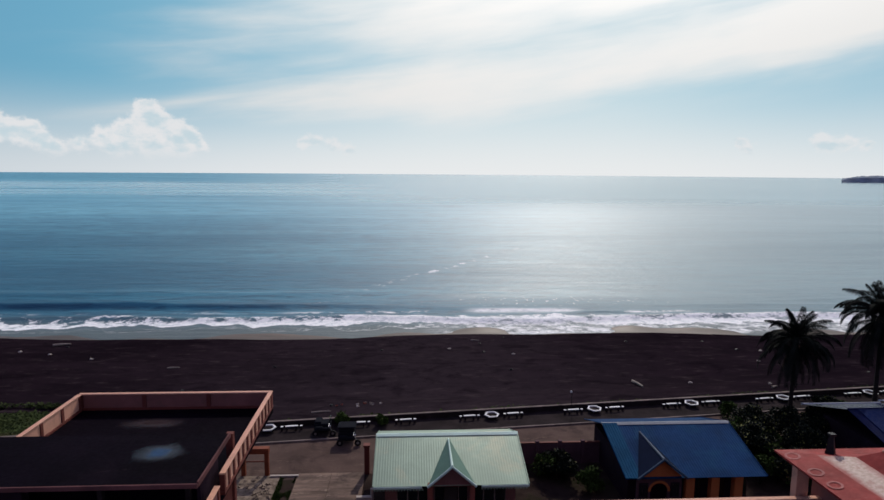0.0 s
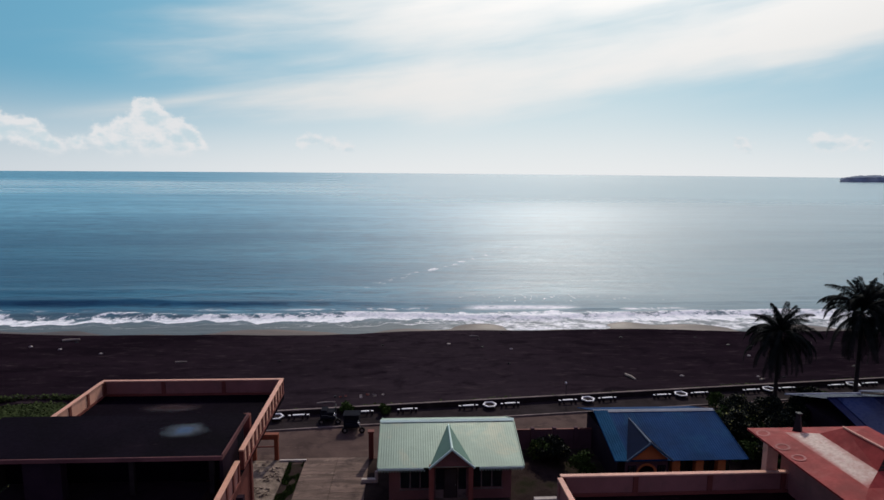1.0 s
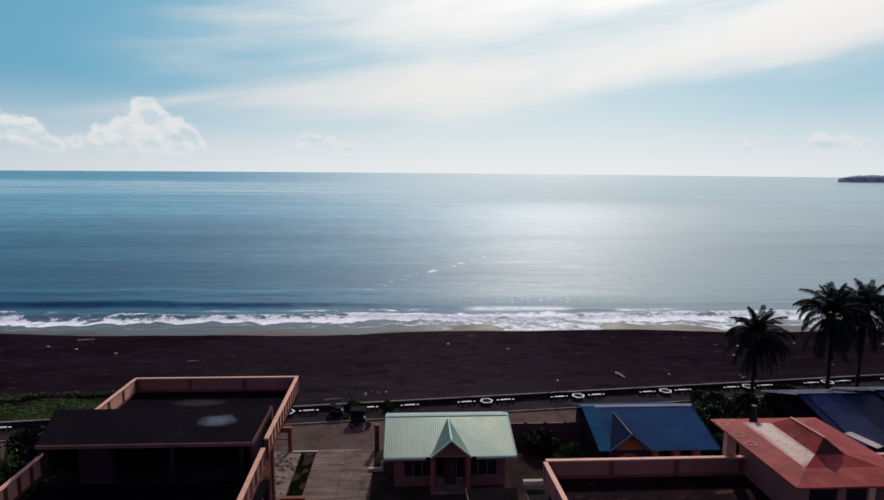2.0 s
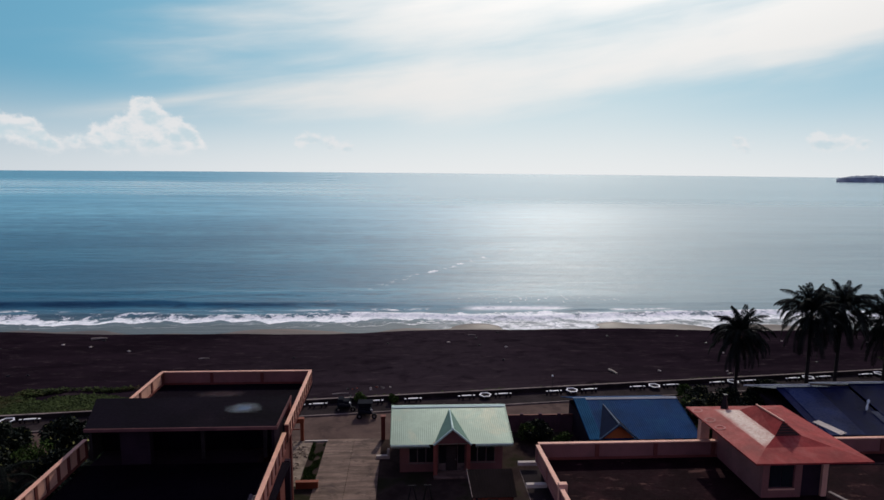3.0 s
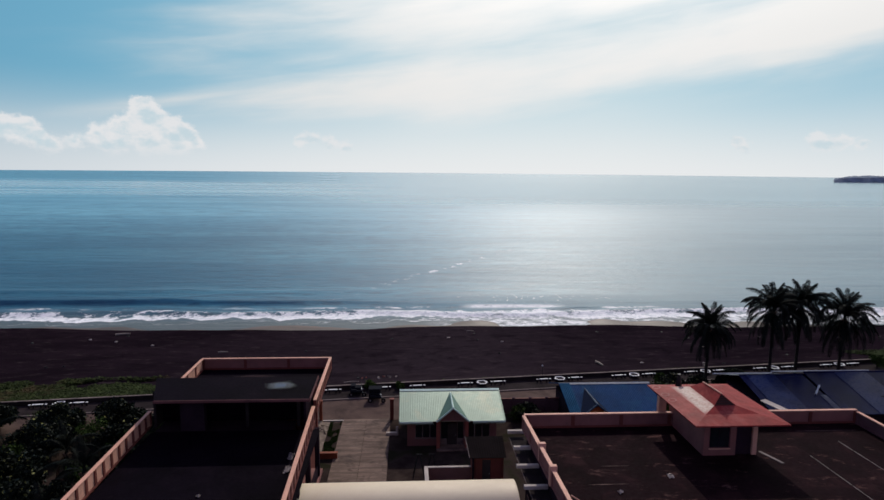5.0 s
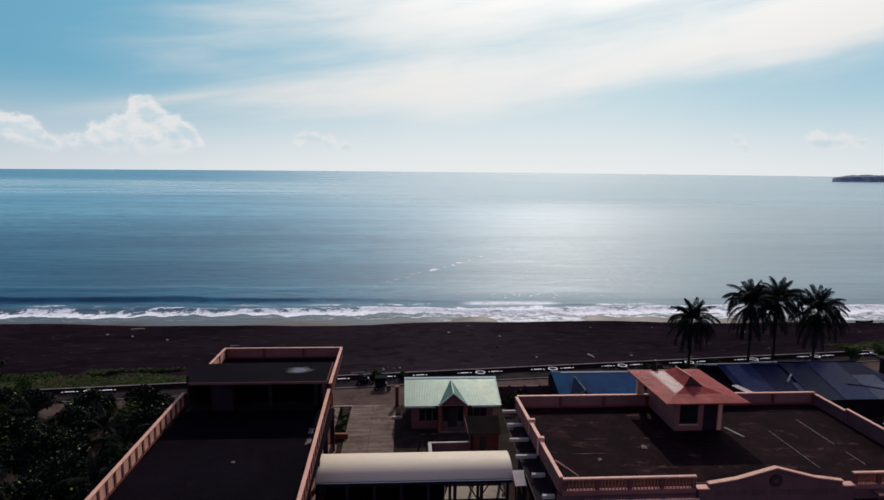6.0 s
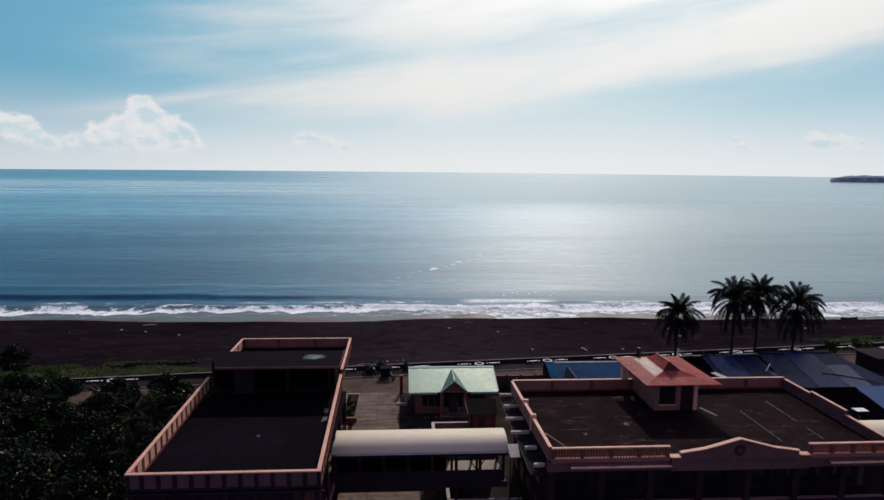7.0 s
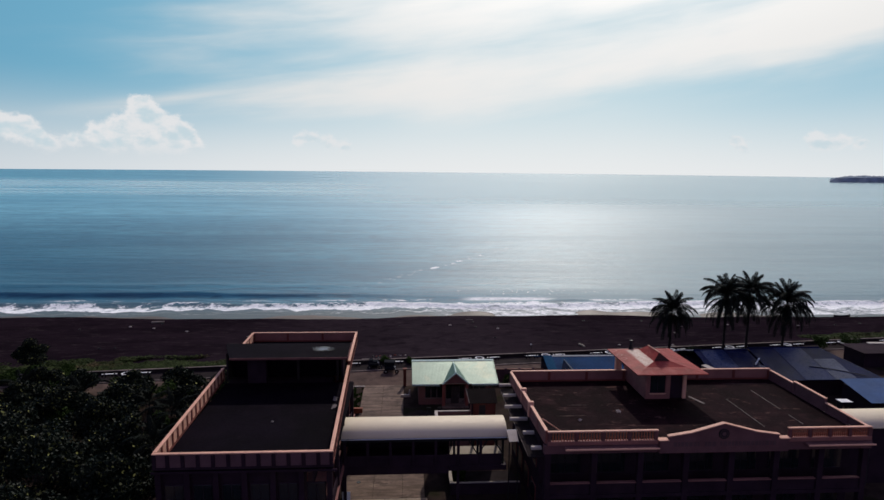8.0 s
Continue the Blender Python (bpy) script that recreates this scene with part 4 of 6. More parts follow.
        ring.append(bm.verts.new((-10.95 + 1.35 * s * math.cos(a), 27.55 + 1.15 * s * math.sin(a), 10.786)))
    bm.faces.new(ring)
    part("silt_puddle", bm, puddle_material(), t, "thin wet silt puddle on the roof")
    # south front: pilasters with shade in their colour, and dark openings
    for k in range(7):
        x = x0 + 0.3 + k * (x1 - x0 - 0.6) / 6
        box("pilaster", x - 0.2, x + 0.2, y0 + 0.05, y0 + 0.345, -0.1, 7.55, SHADED_BROWN, t)
    for k in range(6):
        xa = x0 + 0.3 + k * (x1 - x0 - 0.6) / 6 + 0.35
        for za in (1.0, 4.6):
            w_ = thing_window(t, xa, xa + 1.4, y0 + 0.30, za, za + 1.9)
    # east face windows towards the driveway
    for k in range(4):
        ya = 11.2 + k * 4.2
        for za in (1.0, 4.6):
            f = box("window", x1 - 2.19, x1 - 2.14, ya, ya + 2.2, za, za + 1.7, MAROON, t)
            box("pane", x1 - 2.138, x1 - 2.12, ya + 0.08, ya + 2.12, za + 0.08, za + 1.62, GLASS, f)
    box("ledge", x0 - 0.1, x1 + 0.25, y0 - 0.10, y0 + 0.04, 7.46, 7.60, SHADED_BROWN, t)
    return t


def thing_window(parent, xa, xb, y, za, zb, panes=2):
    f = box("window", xa, xb, y - 0.06, y, za, zb, SHADED_BROWN, parent)
    step = (xb - xa - 0.08) / panes
    for k in range(panes):
        box("pane", xa + 0.06 + k * step, xa + 0.02 + (k + 1) * step, y - 0.075, y - 0.061, za + 0.08, zb - 0.08, GLASS, f)
    return f


west_block()


# ---- the wide building with a pediment ----
def east_block():
    t = thing("hall_building", "salmon flat-roofed hall with a pediment front and balustrades", "building", (21.5, 19, 0))
    x0, x1, y0, y1 = 8.3, 35.0, 12.25, 26.0
    box("wall", x0 + 0.12, x1 - 0.12, y0 + 1.9, y1 - 0.05, -0.2, 7.5, SHADED_BROWN, t, 0.0)
    deck = box("roof_deck", x0 + 0.02, x1 - 0.02, y0 + 0.1, y1 - 0.05, 7.51, 7.70, DECK, t)
    for x, ya, yb in ((27.68, 14.85, 20.9), (31.32, 15.2, 17.2), (31.32, 18.3, 22.95)):
        n_s = 3
        for k in range(n_s):
            bar("roof_seam", (x, ya + (yb - ya) * k / n_s), (x, ya + (yb - ya) * ((k + 1) / n_s - 0.02)), 0.06, 7.702, 7.716, SEAM, t)
    # first streak paints the sunlit strip by the north parapet; the others are grit
    for xa, xb, y, wd in ((29.0, 34.5, 24.66, 0.16), (12.2, 14.2, 19.9, 0.12), (10.6, 13.4, 17.6, 0.10), (22.0, 26.5, 13.1, 0.30), (17.2, 20.2, 13.3, 0.26)):
        bm = bmesh.new()
        lo_, hi_ = [], []
        for k in range(15):
            x = xa + (xb - xa) * k / 14
            wob = wd * (0.4 + 0.6 * abs(noise.noise((x * 1.3, y, 2.0)))) * math.sin(math.pi * (k + 0.5) / 15)
            lo_.append(bm.verts.new((x, y - wob, 7.706)))
            hi_.append(bm.verts.new((x, y + wob * 0.8, 7.706)))
        for k in range(14):
            bm.faces.new((lo_[k], lo_[k + 1], hi_[k + 1], hi_[k]))
        part("grit_streak", bm, GRIT_AND_SUN, t, "pale streak along the deck")
    zt = 8.83
    parapet(t, (x0 - 0.15, y1), (x1 + 0.1, y1), 7.702, zt, 7, panel=SALMON, post=MAROON)
    # west parapet steps in three lengths
    for k, (ya, yb, dz) in enumerate(((y0 + 0.2, 17.6, 0.0), (17.7, 20.7, 0.06), (20.8, y1 - 0.2, 0.0))):
        fx = lambda y: x0 + 0.22 - 0.45 * (y - y0) / (y1 - y0)
        parapet(t, (fx(ya), ya), (fx(yb), yb), 7.702, zt + dz, max(1, int((yb - ya) / 2.5)), panel=SALMON, post=SALMON)
    for y in (17.65, 20.75):
        box("parapet_pier", x0 - 0.18, x0 + 0.30, y - 0.16, y + 0.16, 7.702, zt + 0.22, CAP, t)
    for k, (ya, yb, dz) in enumerate(((y0 + 0.2, 17.6, -0.24), (17.7, 22.0, 0.12), (22.1, y1 - 0.2, -0.10))):
        parapet(t, (x1 + 0.08, ya), (x1 + 0.04, yb), 7.702, zt + dz, max(1, int((yb - ya) / 2.5)), panel=FRONT, post=FRONT)
    # drain brackets on the west face
    for k in range(6):
        y = 13.2 + 2.72 * k
        box("roof_bracket", x0 - (0.80, 0.92, 1.55, 1.55, 1.25, 1.25)[k], x0 + 0.02, y - 0.14, y + 0.14, 6.92, 7.16, PALE, t, label="pale cement bracket beam")
    box("side_canopy", x0 - 1.12, x0 + 0.1, 12.5, 26.7, 6.52, 6.66, WALL_DARK, t, label="dark cement canopy slab along the side wall")
    tube("drain_pipe", (x0 - 1.16, 12.6, 6.66), (x0 - 1.16, 26.6, 6.66), 0.022, COPING, t)
    # balustrades beside the pediment
    for xa, xb in ((x0 + 0.25, 17.35), (27.95, x1 - 0.1)):
        box("balustrade_rail", xa, xb, y0 - 0.10, y0 + 0.14, 8.735, 8.83, CAP, t)
        box("balustrade_plinth", xa, xb, y0 - 0.14, y0 + 0.16, 7.70, 8.02, SALMON, t)
        n_p = 4
        for k in range(n_p + 1):
            x = xa + 0.16 + (xb - xa - 0.32) * k / n_p
            box("balustrade_pier", x - 0.13, x + 0.13, y0 - 0.10, y0 + 0.12, 8.022, 8.733, ROSE_DULL, t)
            if k < n_p:
                nb, span = 8, (xb - xa - 0.32) / n_p
                for j in range(nb):
                    baluster(t, x + 0.16 + (span - 0.32) * (j + 0.5) / nb, y0 + 0.01)
        box("front_ledge", xa + 1.3, xb - 0.2, y0 - 0.75, y0 - 0.155, 7.52, 7.66, FRONT, t)
        box("ledge_lip", xa + 1.24, xb - 0.14, y0 - 0.84, y0 - 0.753, 7.58, 7.72, CAP, t, 0.03, "peach painted lip along the ledge")
    # pediment
    bm = bmesh.new()
    outline = [(17.4, 7.0), (27.9, 7.0), (27.9, 8.02), (27.05, 8.02), (27.05, 8.36), (25.2, 8.64), (22.5, 9.36), (19.9, 8.64), (18.1, 8.36), (18.1, 8.02), (17.4, 8.02)]
    lo = [bm.verts.new((x, y0 - 0.30, z)) for x, z in outline]
    hi = [bm.verts.new((x, y0 - 0.06, z)) for x, z in outline]
    bm.faces.new(lo)
    bm.faces.new(hi[::-1])
    for k in range(len(lo)):
        bm.faces.new((lo[k], hi[k], hi[(k + 1) % len(lo)], lo[(k + 1) % len(lo)]))
    bmesh.ops.recalc_face_normals(bm, faces=list(bm.faces))
    ped = part("pediment", bm, FRONT, t, "dull pink pediment wall over the entrance")
    edge = [(18.04, 8.363), (19.9, 8.643), (22.5, 9.363), (25.2, 8.643), (27.11, 8.363)]
    for (xa, za), (xb, zb) in zip(edge, edge[1:]):
        bm = bmesh.new()
        vs = [bm.verts.new(p) for p in ((xa, y0 - 0.36, za), (xb, y0 - 0.36, zb), (xb, y0 - 0.02, zb), (xa, y0 - 0.02, za))]
        top = [bm.verts.new((v.co.x, v.co.y, v.co.z + 0.07)) for v in vs]
        bm.faces.new(top)
        bm.faces.new(vs[::-1])
        for k in range(4):
            bm.faces.new((vs[k], vs[(k + 1) % 4], top[(k + 1) % 4], top[k]))
        part("pediment_coping", bm, CAP, ped)
    for xa, xb in ((17.3, 18.13), (27.17, 28.0)):
        box("pediment_coping", xa, xb, y0 - 0.36, y0 + 0.18, 8.022, 8.10, CAP, ped)
    bm = bmesh.new()
    tube_into(bm, (22.5, y0 - 0.30, 8.55), (22.5, y0 - 0.36, 8.55), 0.42, sides=28)
    part("emblem", bm, IRON, ped, "round dark emblem plaque")
    bm = bmesh.new()
    for k in range(12):
        a = k * math.pi / 6
        tube_into(bm, (22.5 + 0.30 * math.cos(a), y0 - 0.361, 8.55 + 0.30 * math.sin(a)), (22.5 + 0.30 * math.cos(a), y0 - 0.375, 8.55 + 0.30 * math.sin(a)), 0.05, sides=6)
    tube_into(bm, (22.5, y0 - 0.361, 8.55), (22.5, y0 - 0.38, 8.55), 0.17, sides=18)
    part("emblem_relief", bm, SHADED_PLUM, ped)
    # unreadable sign letters as plain bars
    rng = random.Random(8)
    x = 18.5
    while x < 26.6:
        wd = rng.choice((0.22, 0.26, 0.30, 0.16))
        if rng.random() < 0.86:
            box("sign_bar", x, x + wd, y0 - 0.320, y0 - 0.302, 7.55, 7.90, LETTER, ped, 0.0)
        x += wd + 0.09
    # fascia, columns, gallery front and dark wall behind, shade put into their colours
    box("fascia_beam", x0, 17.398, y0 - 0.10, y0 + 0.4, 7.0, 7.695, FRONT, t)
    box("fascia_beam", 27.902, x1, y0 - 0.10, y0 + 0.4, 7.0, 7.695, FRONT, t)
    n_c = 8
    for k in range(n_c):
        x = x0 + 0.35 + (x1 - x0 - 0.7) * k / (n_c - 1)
        box("column", x - 0.24, x + 0.24, y0 + 0.0, y0 + 0.45, -0.1, 6.998, SHADED_BROWN, t)
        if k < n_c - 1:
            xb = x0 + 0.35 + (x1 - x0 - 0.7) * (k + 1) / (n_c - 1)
            box("gallery_panel", x + 0.25, xb - 0.25, y0 + 0.12, y0 + 0.30, 3.45, 4.35, SHADED_BROWN, t)
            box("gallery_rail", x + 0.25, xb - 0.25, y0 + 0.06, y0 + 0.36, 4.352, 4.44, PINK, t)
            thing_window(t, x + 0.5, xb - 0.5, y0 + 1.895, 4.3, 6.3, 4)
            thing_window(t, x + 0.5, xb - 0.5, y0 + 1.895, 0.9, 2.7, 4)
    box("gallery_floor", x0 + 0.1, x1 - 0.1, y0 + 0.02, y0 + 1.89, 3.15, 3.445, SHADED_BROWN, t)
    for k in range(4):
        ya = 15 + k * 2.8
        for za in (1.0, 4.4):
            f = box("window", x0 + 0.06, x0 + 0.115, ya, ya + 1.7, za, za + 1.7, MAROON, t)
            box("pane", x0 + 0.045, x0 + 0.059, ya + 0.08, ya + 1.62, za + 0.08, za + 1.62, GLASS, f)
    return t


BALUSTER = {}


def baluster(parent, x, y):
    if "mesh" not in BALUSTER:
        bm = bmesh.new()
        prof = [(0.055, 0.0), (0.035, 0.06), (0.062, 0.24), (0.028, 0.46), (0.05, 0.62), (0.05, 0.712)]
        rings = [[bm.verts.new((r * math.cos(k * math.pi / 3), r * math.sin(k * math.pi / 3), z)) for k in range(6)] for r, z in prof]
        for a, b in zip(rings, rings[1:]):
            for k in range(6):
                bm.faces.new((a[k], a[(k + 1) % 6], b[(k + 1) % 6], b[k]))
        me = bpy.data.meshes.new("baluster")
        bm.to_mesh(me)
        bm.free()
        me.materials.append(FRONT_RED)
        BALUSTER["mesh"] = me
    ob = new("baluster", BALUSTER["mesh"])
    ob.parent = parent
    ob.matrix_parent_inverse = Matrix.Translation(parent.location).inverted()
    ob.location = (x, y, 8.022)
    return ob


east_block()


# ---- the stair house with the red roof, on the hall's deck ----
def stair_house():
    t = thing("stair_house", "roof stair house with a worn red hipped roof", "stair house", (21.8, 23.5, 7.7))
    x0, x1, y0, y1, z0, z1 = 19.95, 23.85, 21.05, 26.6, 7.702, 10.62
    box("wall_west", x0, x0 + 0.18, y0 + 0.19, y1, z0, z1, SALMON, t)
    box("wall_east", x1 - 0.18, x1, y0 + 0.19, y1, z0, z1, SALMON, t)
    box("wall_north", x0 + 0.19, x1 - 0.19, y1 - 0.18, y1, z0, z1, SALMON, t)
    # south wall round the window and the doorway
    box("wall_south", x0, x0 + 0.42, y0, y0 + 0.18, z0, z1, SALMON, t)
    box("wall_south", x0 + 0.425, x0 + 1.90, y0, y0 + 0.18, z0, z0 + 0.55, SALMON, t)
    box("wall_south", x0 + 0.425, x1 - 0.345, y0, y0 + 0.18, z1 - 0.28, z1, SALMON, t)
    box("wall_south", x0 + 1.905, x0 + 2.35, y0, y0 + 0.18, z0, z1 - 0.285, SALMON, t)
    box("wall_south", x1 - 0.34, x1, y0, y0 + 0.18, z0, z1, CAP, t)
    f = box("window", x0 + 0.43, x0 + 1.90, y0 + 0.10, y0 + 0.15, z0 + 0.56, z1 - 0.285, SHADED_BROWN, t)
    for k in range(2):
        box("pane", x0 + 0.49 + 0.7 * k, x0 + 1.13 + 0.7 * k, y0 + 0.08, y0 + 0.098, z0 + 0.62, z1 - 0.34, GLASS, f)
    box("window_sill", x0 + 0.38, x0 + 1.95, y0 - 0.06, y0 - 0.002, z0 + 0.47, z0 + 0.56, CAP, f)
    box("door", x0 + 2.40, x1 - 0.36, y0 + 0.13, y0 + 0.17, z0, z1 - 0.29, SHADED_BROWN, t)
    box("corner_column", 18.95, 19.55, 26.25, 26.65, z0, z1 - 0.02, CAP, t, label="peach corner column")
    # roof: a broad low skirt, a bleached west slope, a raised ridge with a south louvre gable
    e = {"sw": (18.4, 19.3, 10.72), "se": (25.0, 19.3, 10.72), "ne": (24.75, 26.95, 10.72), "nw": (18.2, 26.95, 10.72)}
    i = {"sw": (19.75, 20.7, 10.92), "se": (23.6, 20.7, 10.92), "ne": (23.5, 26.0, 10.92), "nw": (19.6, 26.0, 10.92)}
    u = {"sw": (20.75, 21.45, 11.25), "se": (22.3, 21.45, 11.25), "ne": (22.3, 25.1, 11.25), "nw": (20.75, 25.1, 11.25)}
    rs, rn = (21.35, 21.75, 12.02), (21.42, 24.4, 11.86)
    box("soffit", 18.55, 24.5, 19.42, 26.85, 10.60, 10.66, SALMON, t)
    for a, b in (("sw", "se"), ("se", "ne"), ("ne", "nw"), ("nw", "sw")):
        poly("roof_skirt", (e[a], e[b], i[b], i[a]), RED_ROOF, t, 0.09)
    poly("roof_slope_west", (i["nw"], i["sw"], u["sw"], u["nw"]), bleached_material(), t, 0.07, "bleached pale roof slope")
    poly("roof_slope_south", (i["sw"], i["se"], u["se"], u["sw"]), RED_ROOF, t, 0.07)
    poly("roof_slope_east", (i["se"], i["ne"], u["ne"], u["se"]), RED_ROOF, t, 0.07)
    poly("roof_slope_north", (i["ne"], i["nw"], u["nw"], u["ne"]), RED_ROOF, t, 0.07)
    poly("ridge_side", (u["sw"], rs, rn, u["nw"]), RED_ROOF, t, 0.05)
    poly("ridge_side", (u["se"], rs, rn, u["ne"]), RED_ROOF, t, 0.05)
    poly("ridge_end", (u["nw"], u["ne"], rn), RED_ROOF, t, 0.05)
    bm = bmesh.new()
    bm.faces.new([bm.verts.new(p) for p in ((20.8, 21.5, 11.22), (22.25, 21.5, 11.22), (21.35, 21.80, 11.97))])
    louvre = part("louvre_gable", bm, VOID, t, "dark louvred gable end")
    for k in range(5):
        z = 11.30 + 0.14 * k
        hw = 0.62 * (1 - (z - 11.22) / 0.86)
        box("slat", 21.42 - hw, 21.42 + hw, 21.46 + 0.05 * k, 21.52 + 0.05 * k, z, z + 0.03, MAROON, louvre, 0.0)
    tube("ridge_cap", (21.35, 21.65, 12.03), (21.42, 24.45, 11.86), 0.05, CAP, t)
    # two ring stains on the skirt's west side
    for x, y, r in ((18.66, 24.7, 0.33), (18.72, 23.6, 0.31), (18.60, 26.2, 0.33)):
        bm = bmesh.new()
        a = [bm.verts.new((x + r * math.cos(k * math.pi / 10), y + r * math.sin(k * math.pi / 10), 10.82 + 0.008 + 0.148 * (x + r * math.cos(k * math.pi / 10) - 18.85))) for k in range(20)]
        b = [bm.verts.new((x + 0.68 * r * math.cos(k * math.pi / 10), y + 0.68 * r * math.sin(k * math.pi / 10), 10.82 + 0.008 + 0.148 * (x + 0.68 * r * math.cos(k * math.pi / 10) - 18.85))) for k in range(20)]
        for k in range(20):
            bm.faces.new((a[k], a[(k + 1) % 20], b[(k + 1) % 20], b[k]))
        part("ring_stain", bm, STAIN, t, "pale ring stain")
    v = thing("roof_vent", "dark tapered vent on the red roof", "vent", (20.4, 26.2, 10.9))
    bm = bmesh.new()
    tube_into(bm, (20.4, 26.2, 10.85), (20.4, 26.2, 11.75), 0.28, 0.12, 4)
    part("shaft", bm, IRON, v)
    box("cap", 20.26, 20.54, 26.06, 26.34, 11.752, 11.85, IRON, v)
    return t


stair_house()


# ---- the covered bridge between the two buildings ----
def barrel(name, parent, x0, x1, yc, half, z_edge, rise, material, ribs, label=""):
    """A shallow barrel roof of ribbed sheet along x."""
    bm = bmesh.new()
    n_a = 28
    cols = []
    for k in range(ribs * 3 + 1):
        x = x0 + (x1 - x0) * k / (ribs * 3)
        lift = 0.0025 if k % 3 == 1 else 0.0
        col = []
        for j in range(n_a + 1):
            a = -1 + 2 * j / n_a
            col.append(bm.verts.new((x, yc + half * a, z_edge + rise * max(0.0, 1 - a * a) ** 0.52 + lift)))
        cols.append(col)
    for c0, c1 in zip(cols, cols[1:]):
        for j in range(n_a):
            bm.faces.new((c0[j], c1[j], c1[j + 1], c0[j + 1]))
    thicken(bm, (0, 0, -0.03))
    return part(name, bm, material, parent, label, True)


def bridge():
    t = thing("covered_bridge", "covered link bridge with a cream barrel roof", "covered walkway", (-1, 19.2, 0))
    xa, xb, yc = -7.95, 6.35, 19.2
    barrel("barrel_roof", t, xa, xb, yc, 1.79, 5.93, 0.97, VAULT, 90, "cream ribbed metal barrel roof")
    for y, s_ in ((yc - 1.78, -1), (yc + 1.78, 1)):
        box("roof_beam", xa + 0.05, xb - 0.02, y - 0.09, y + 0.09, 5.68, 5.98, IRON, t)
        tube("gutter", (xa, y + s_ * 0.14, 5.97), (xb, y + s_ * 0.14, 5.97), 0.04, STEEL, t)
    # one floor in two colours: left painted as shade, right as sunlight
    box("bridge_floor", xa + 0.02, 1.3, yc - 1.8, yc + 1.8, 2.7, 3.4, SHADED_BROWN, t)
    box("bridge_floor", 1.305, xb - 0.05, yc - 1.8, yc + 1.8, 3.1, 3.4, FLOOR, t, label="pale sunlit cement floor")
    for k in range(7):
        x = xa + 0.3 + k * 1.95
        y = yc - 1.75
        box("bridge_panel", x + 0.13, x + 1.82, y - 0.06, y + 0.06, 3.402, 4.42, SHADED_BROWN, t)
        box("bridge_post", x - 0.12, x + 0.12, y - 0.12, y + 0.12, -0.1 if k in (0, 5) else 3.402, 5.678, SHADED_BROWN, t)
    box("back_wall", xa + 0.1, 1.3, yc + 1.65, yc + 1.79, 3.402, 5.678, SHADED_BROWN, t, label="solid dark back wall")
    box("end_wall", 1.305, 1.42, yc - 0.4, yc + 1.79, 3.402, 5.678, SHADED_BROWN, t)
    box("floor_beam", 1.3, xb - 0.05, yc - 1.95, yc - 1.81, 3.0, 3.42, SHADED_BROWN, t)
    for x in (1.75, 3.8, 6.0):
        for y in (yc - 1.55, yc + 1.85):
            box("post", x - 0.1, x + 0.1, y - 0.1, y + 0.1, 3.402, 5.678, IRON, t)
    for x, s in ((3.8, -1), (3.8, 1), (6.0, -1)):
        tube("brace", (x, yc - 1.85, 4.4), (x + s * 0.8, yc - 1.85, 5.68), 0.05, IRON, t)
    return t


bridge()
aw = thing("side_awning", "small pale sheet awning between bridge and hall", "awning", (7.1, 17.0, 5.0))
ribbed("sheet", ((6.24, 17.35, 6.6), (7.12, 17.4, 6.6), (7.07, 16.05, 6.2), (6.27, 16.0, 6.2)), 6, 0.008, PALE, aw)
for x in (6.30, 7.05):
    tube("rail", (x, 17.4, 6.56), (x, 16.0, 6.15), 0.035, STEEL, aw)
    tube("leg", (x, 16.1, 0.0), (x, 16.1, 6.16), 0.05, IRON, aw)
tube("rail", (6.24, 17.42, 6.58), (7.12, 17.42, 6.58), 0.04, STEEL, aw)

garden_wall = thing("garden_wall", "low walled stair landing with a pale coping", "wall", (2.2, 25.4, 0))
box("wall", 0.55, 4.0, 25.3, 25.5, 0.0, 4.9, PINK, garden_wall)
box("coping", 0.42, 4.0, 25.28, 25.52, 4.903, 4.97, PALE, garden_wall)
box("wall", 0.45, 0.65, 22.9, 25.295, 0.0, 4.9, PINK, garden_wall)
box("coping", 0.40, 0.70, 22.9, 25.238, 4.903, 5.0, PALE, garden_wall)
low_wall = thing("front_wall", "low yard wall with a pale coping before the bridge", "wall", (4.7, 18.6, 0))
box("wall", 1.55, 7.9, 18.52, 18.68, 0.0, 1.1, SHADED_BROWN, low_wall)
box("coping", 1.47, 7.8, 18.50, 18.70, 1.103, 1.17, PALE, low_wall)
box("wall", 1.55, 1.71, 18.755, 22.3, 0.0, 1.1, SHADED_BROWN, low_wall)
box("coping", 1.48, 1.78, 18.755, 22.3, 1.103, 1.2, PALE, low_wall)
fd = thing("front_drive", "pale worn concrete entry drive", "pavement", (-4.3, 15, 0), kind="structure")
for k in range(4):
    box("slab", -8.0 + 1.87 * k, -6.15 + 1.87 * k, 9.1, 18.15, -0.2, 0.045 + 0.004 * (k % 2), DRIVE, fd)


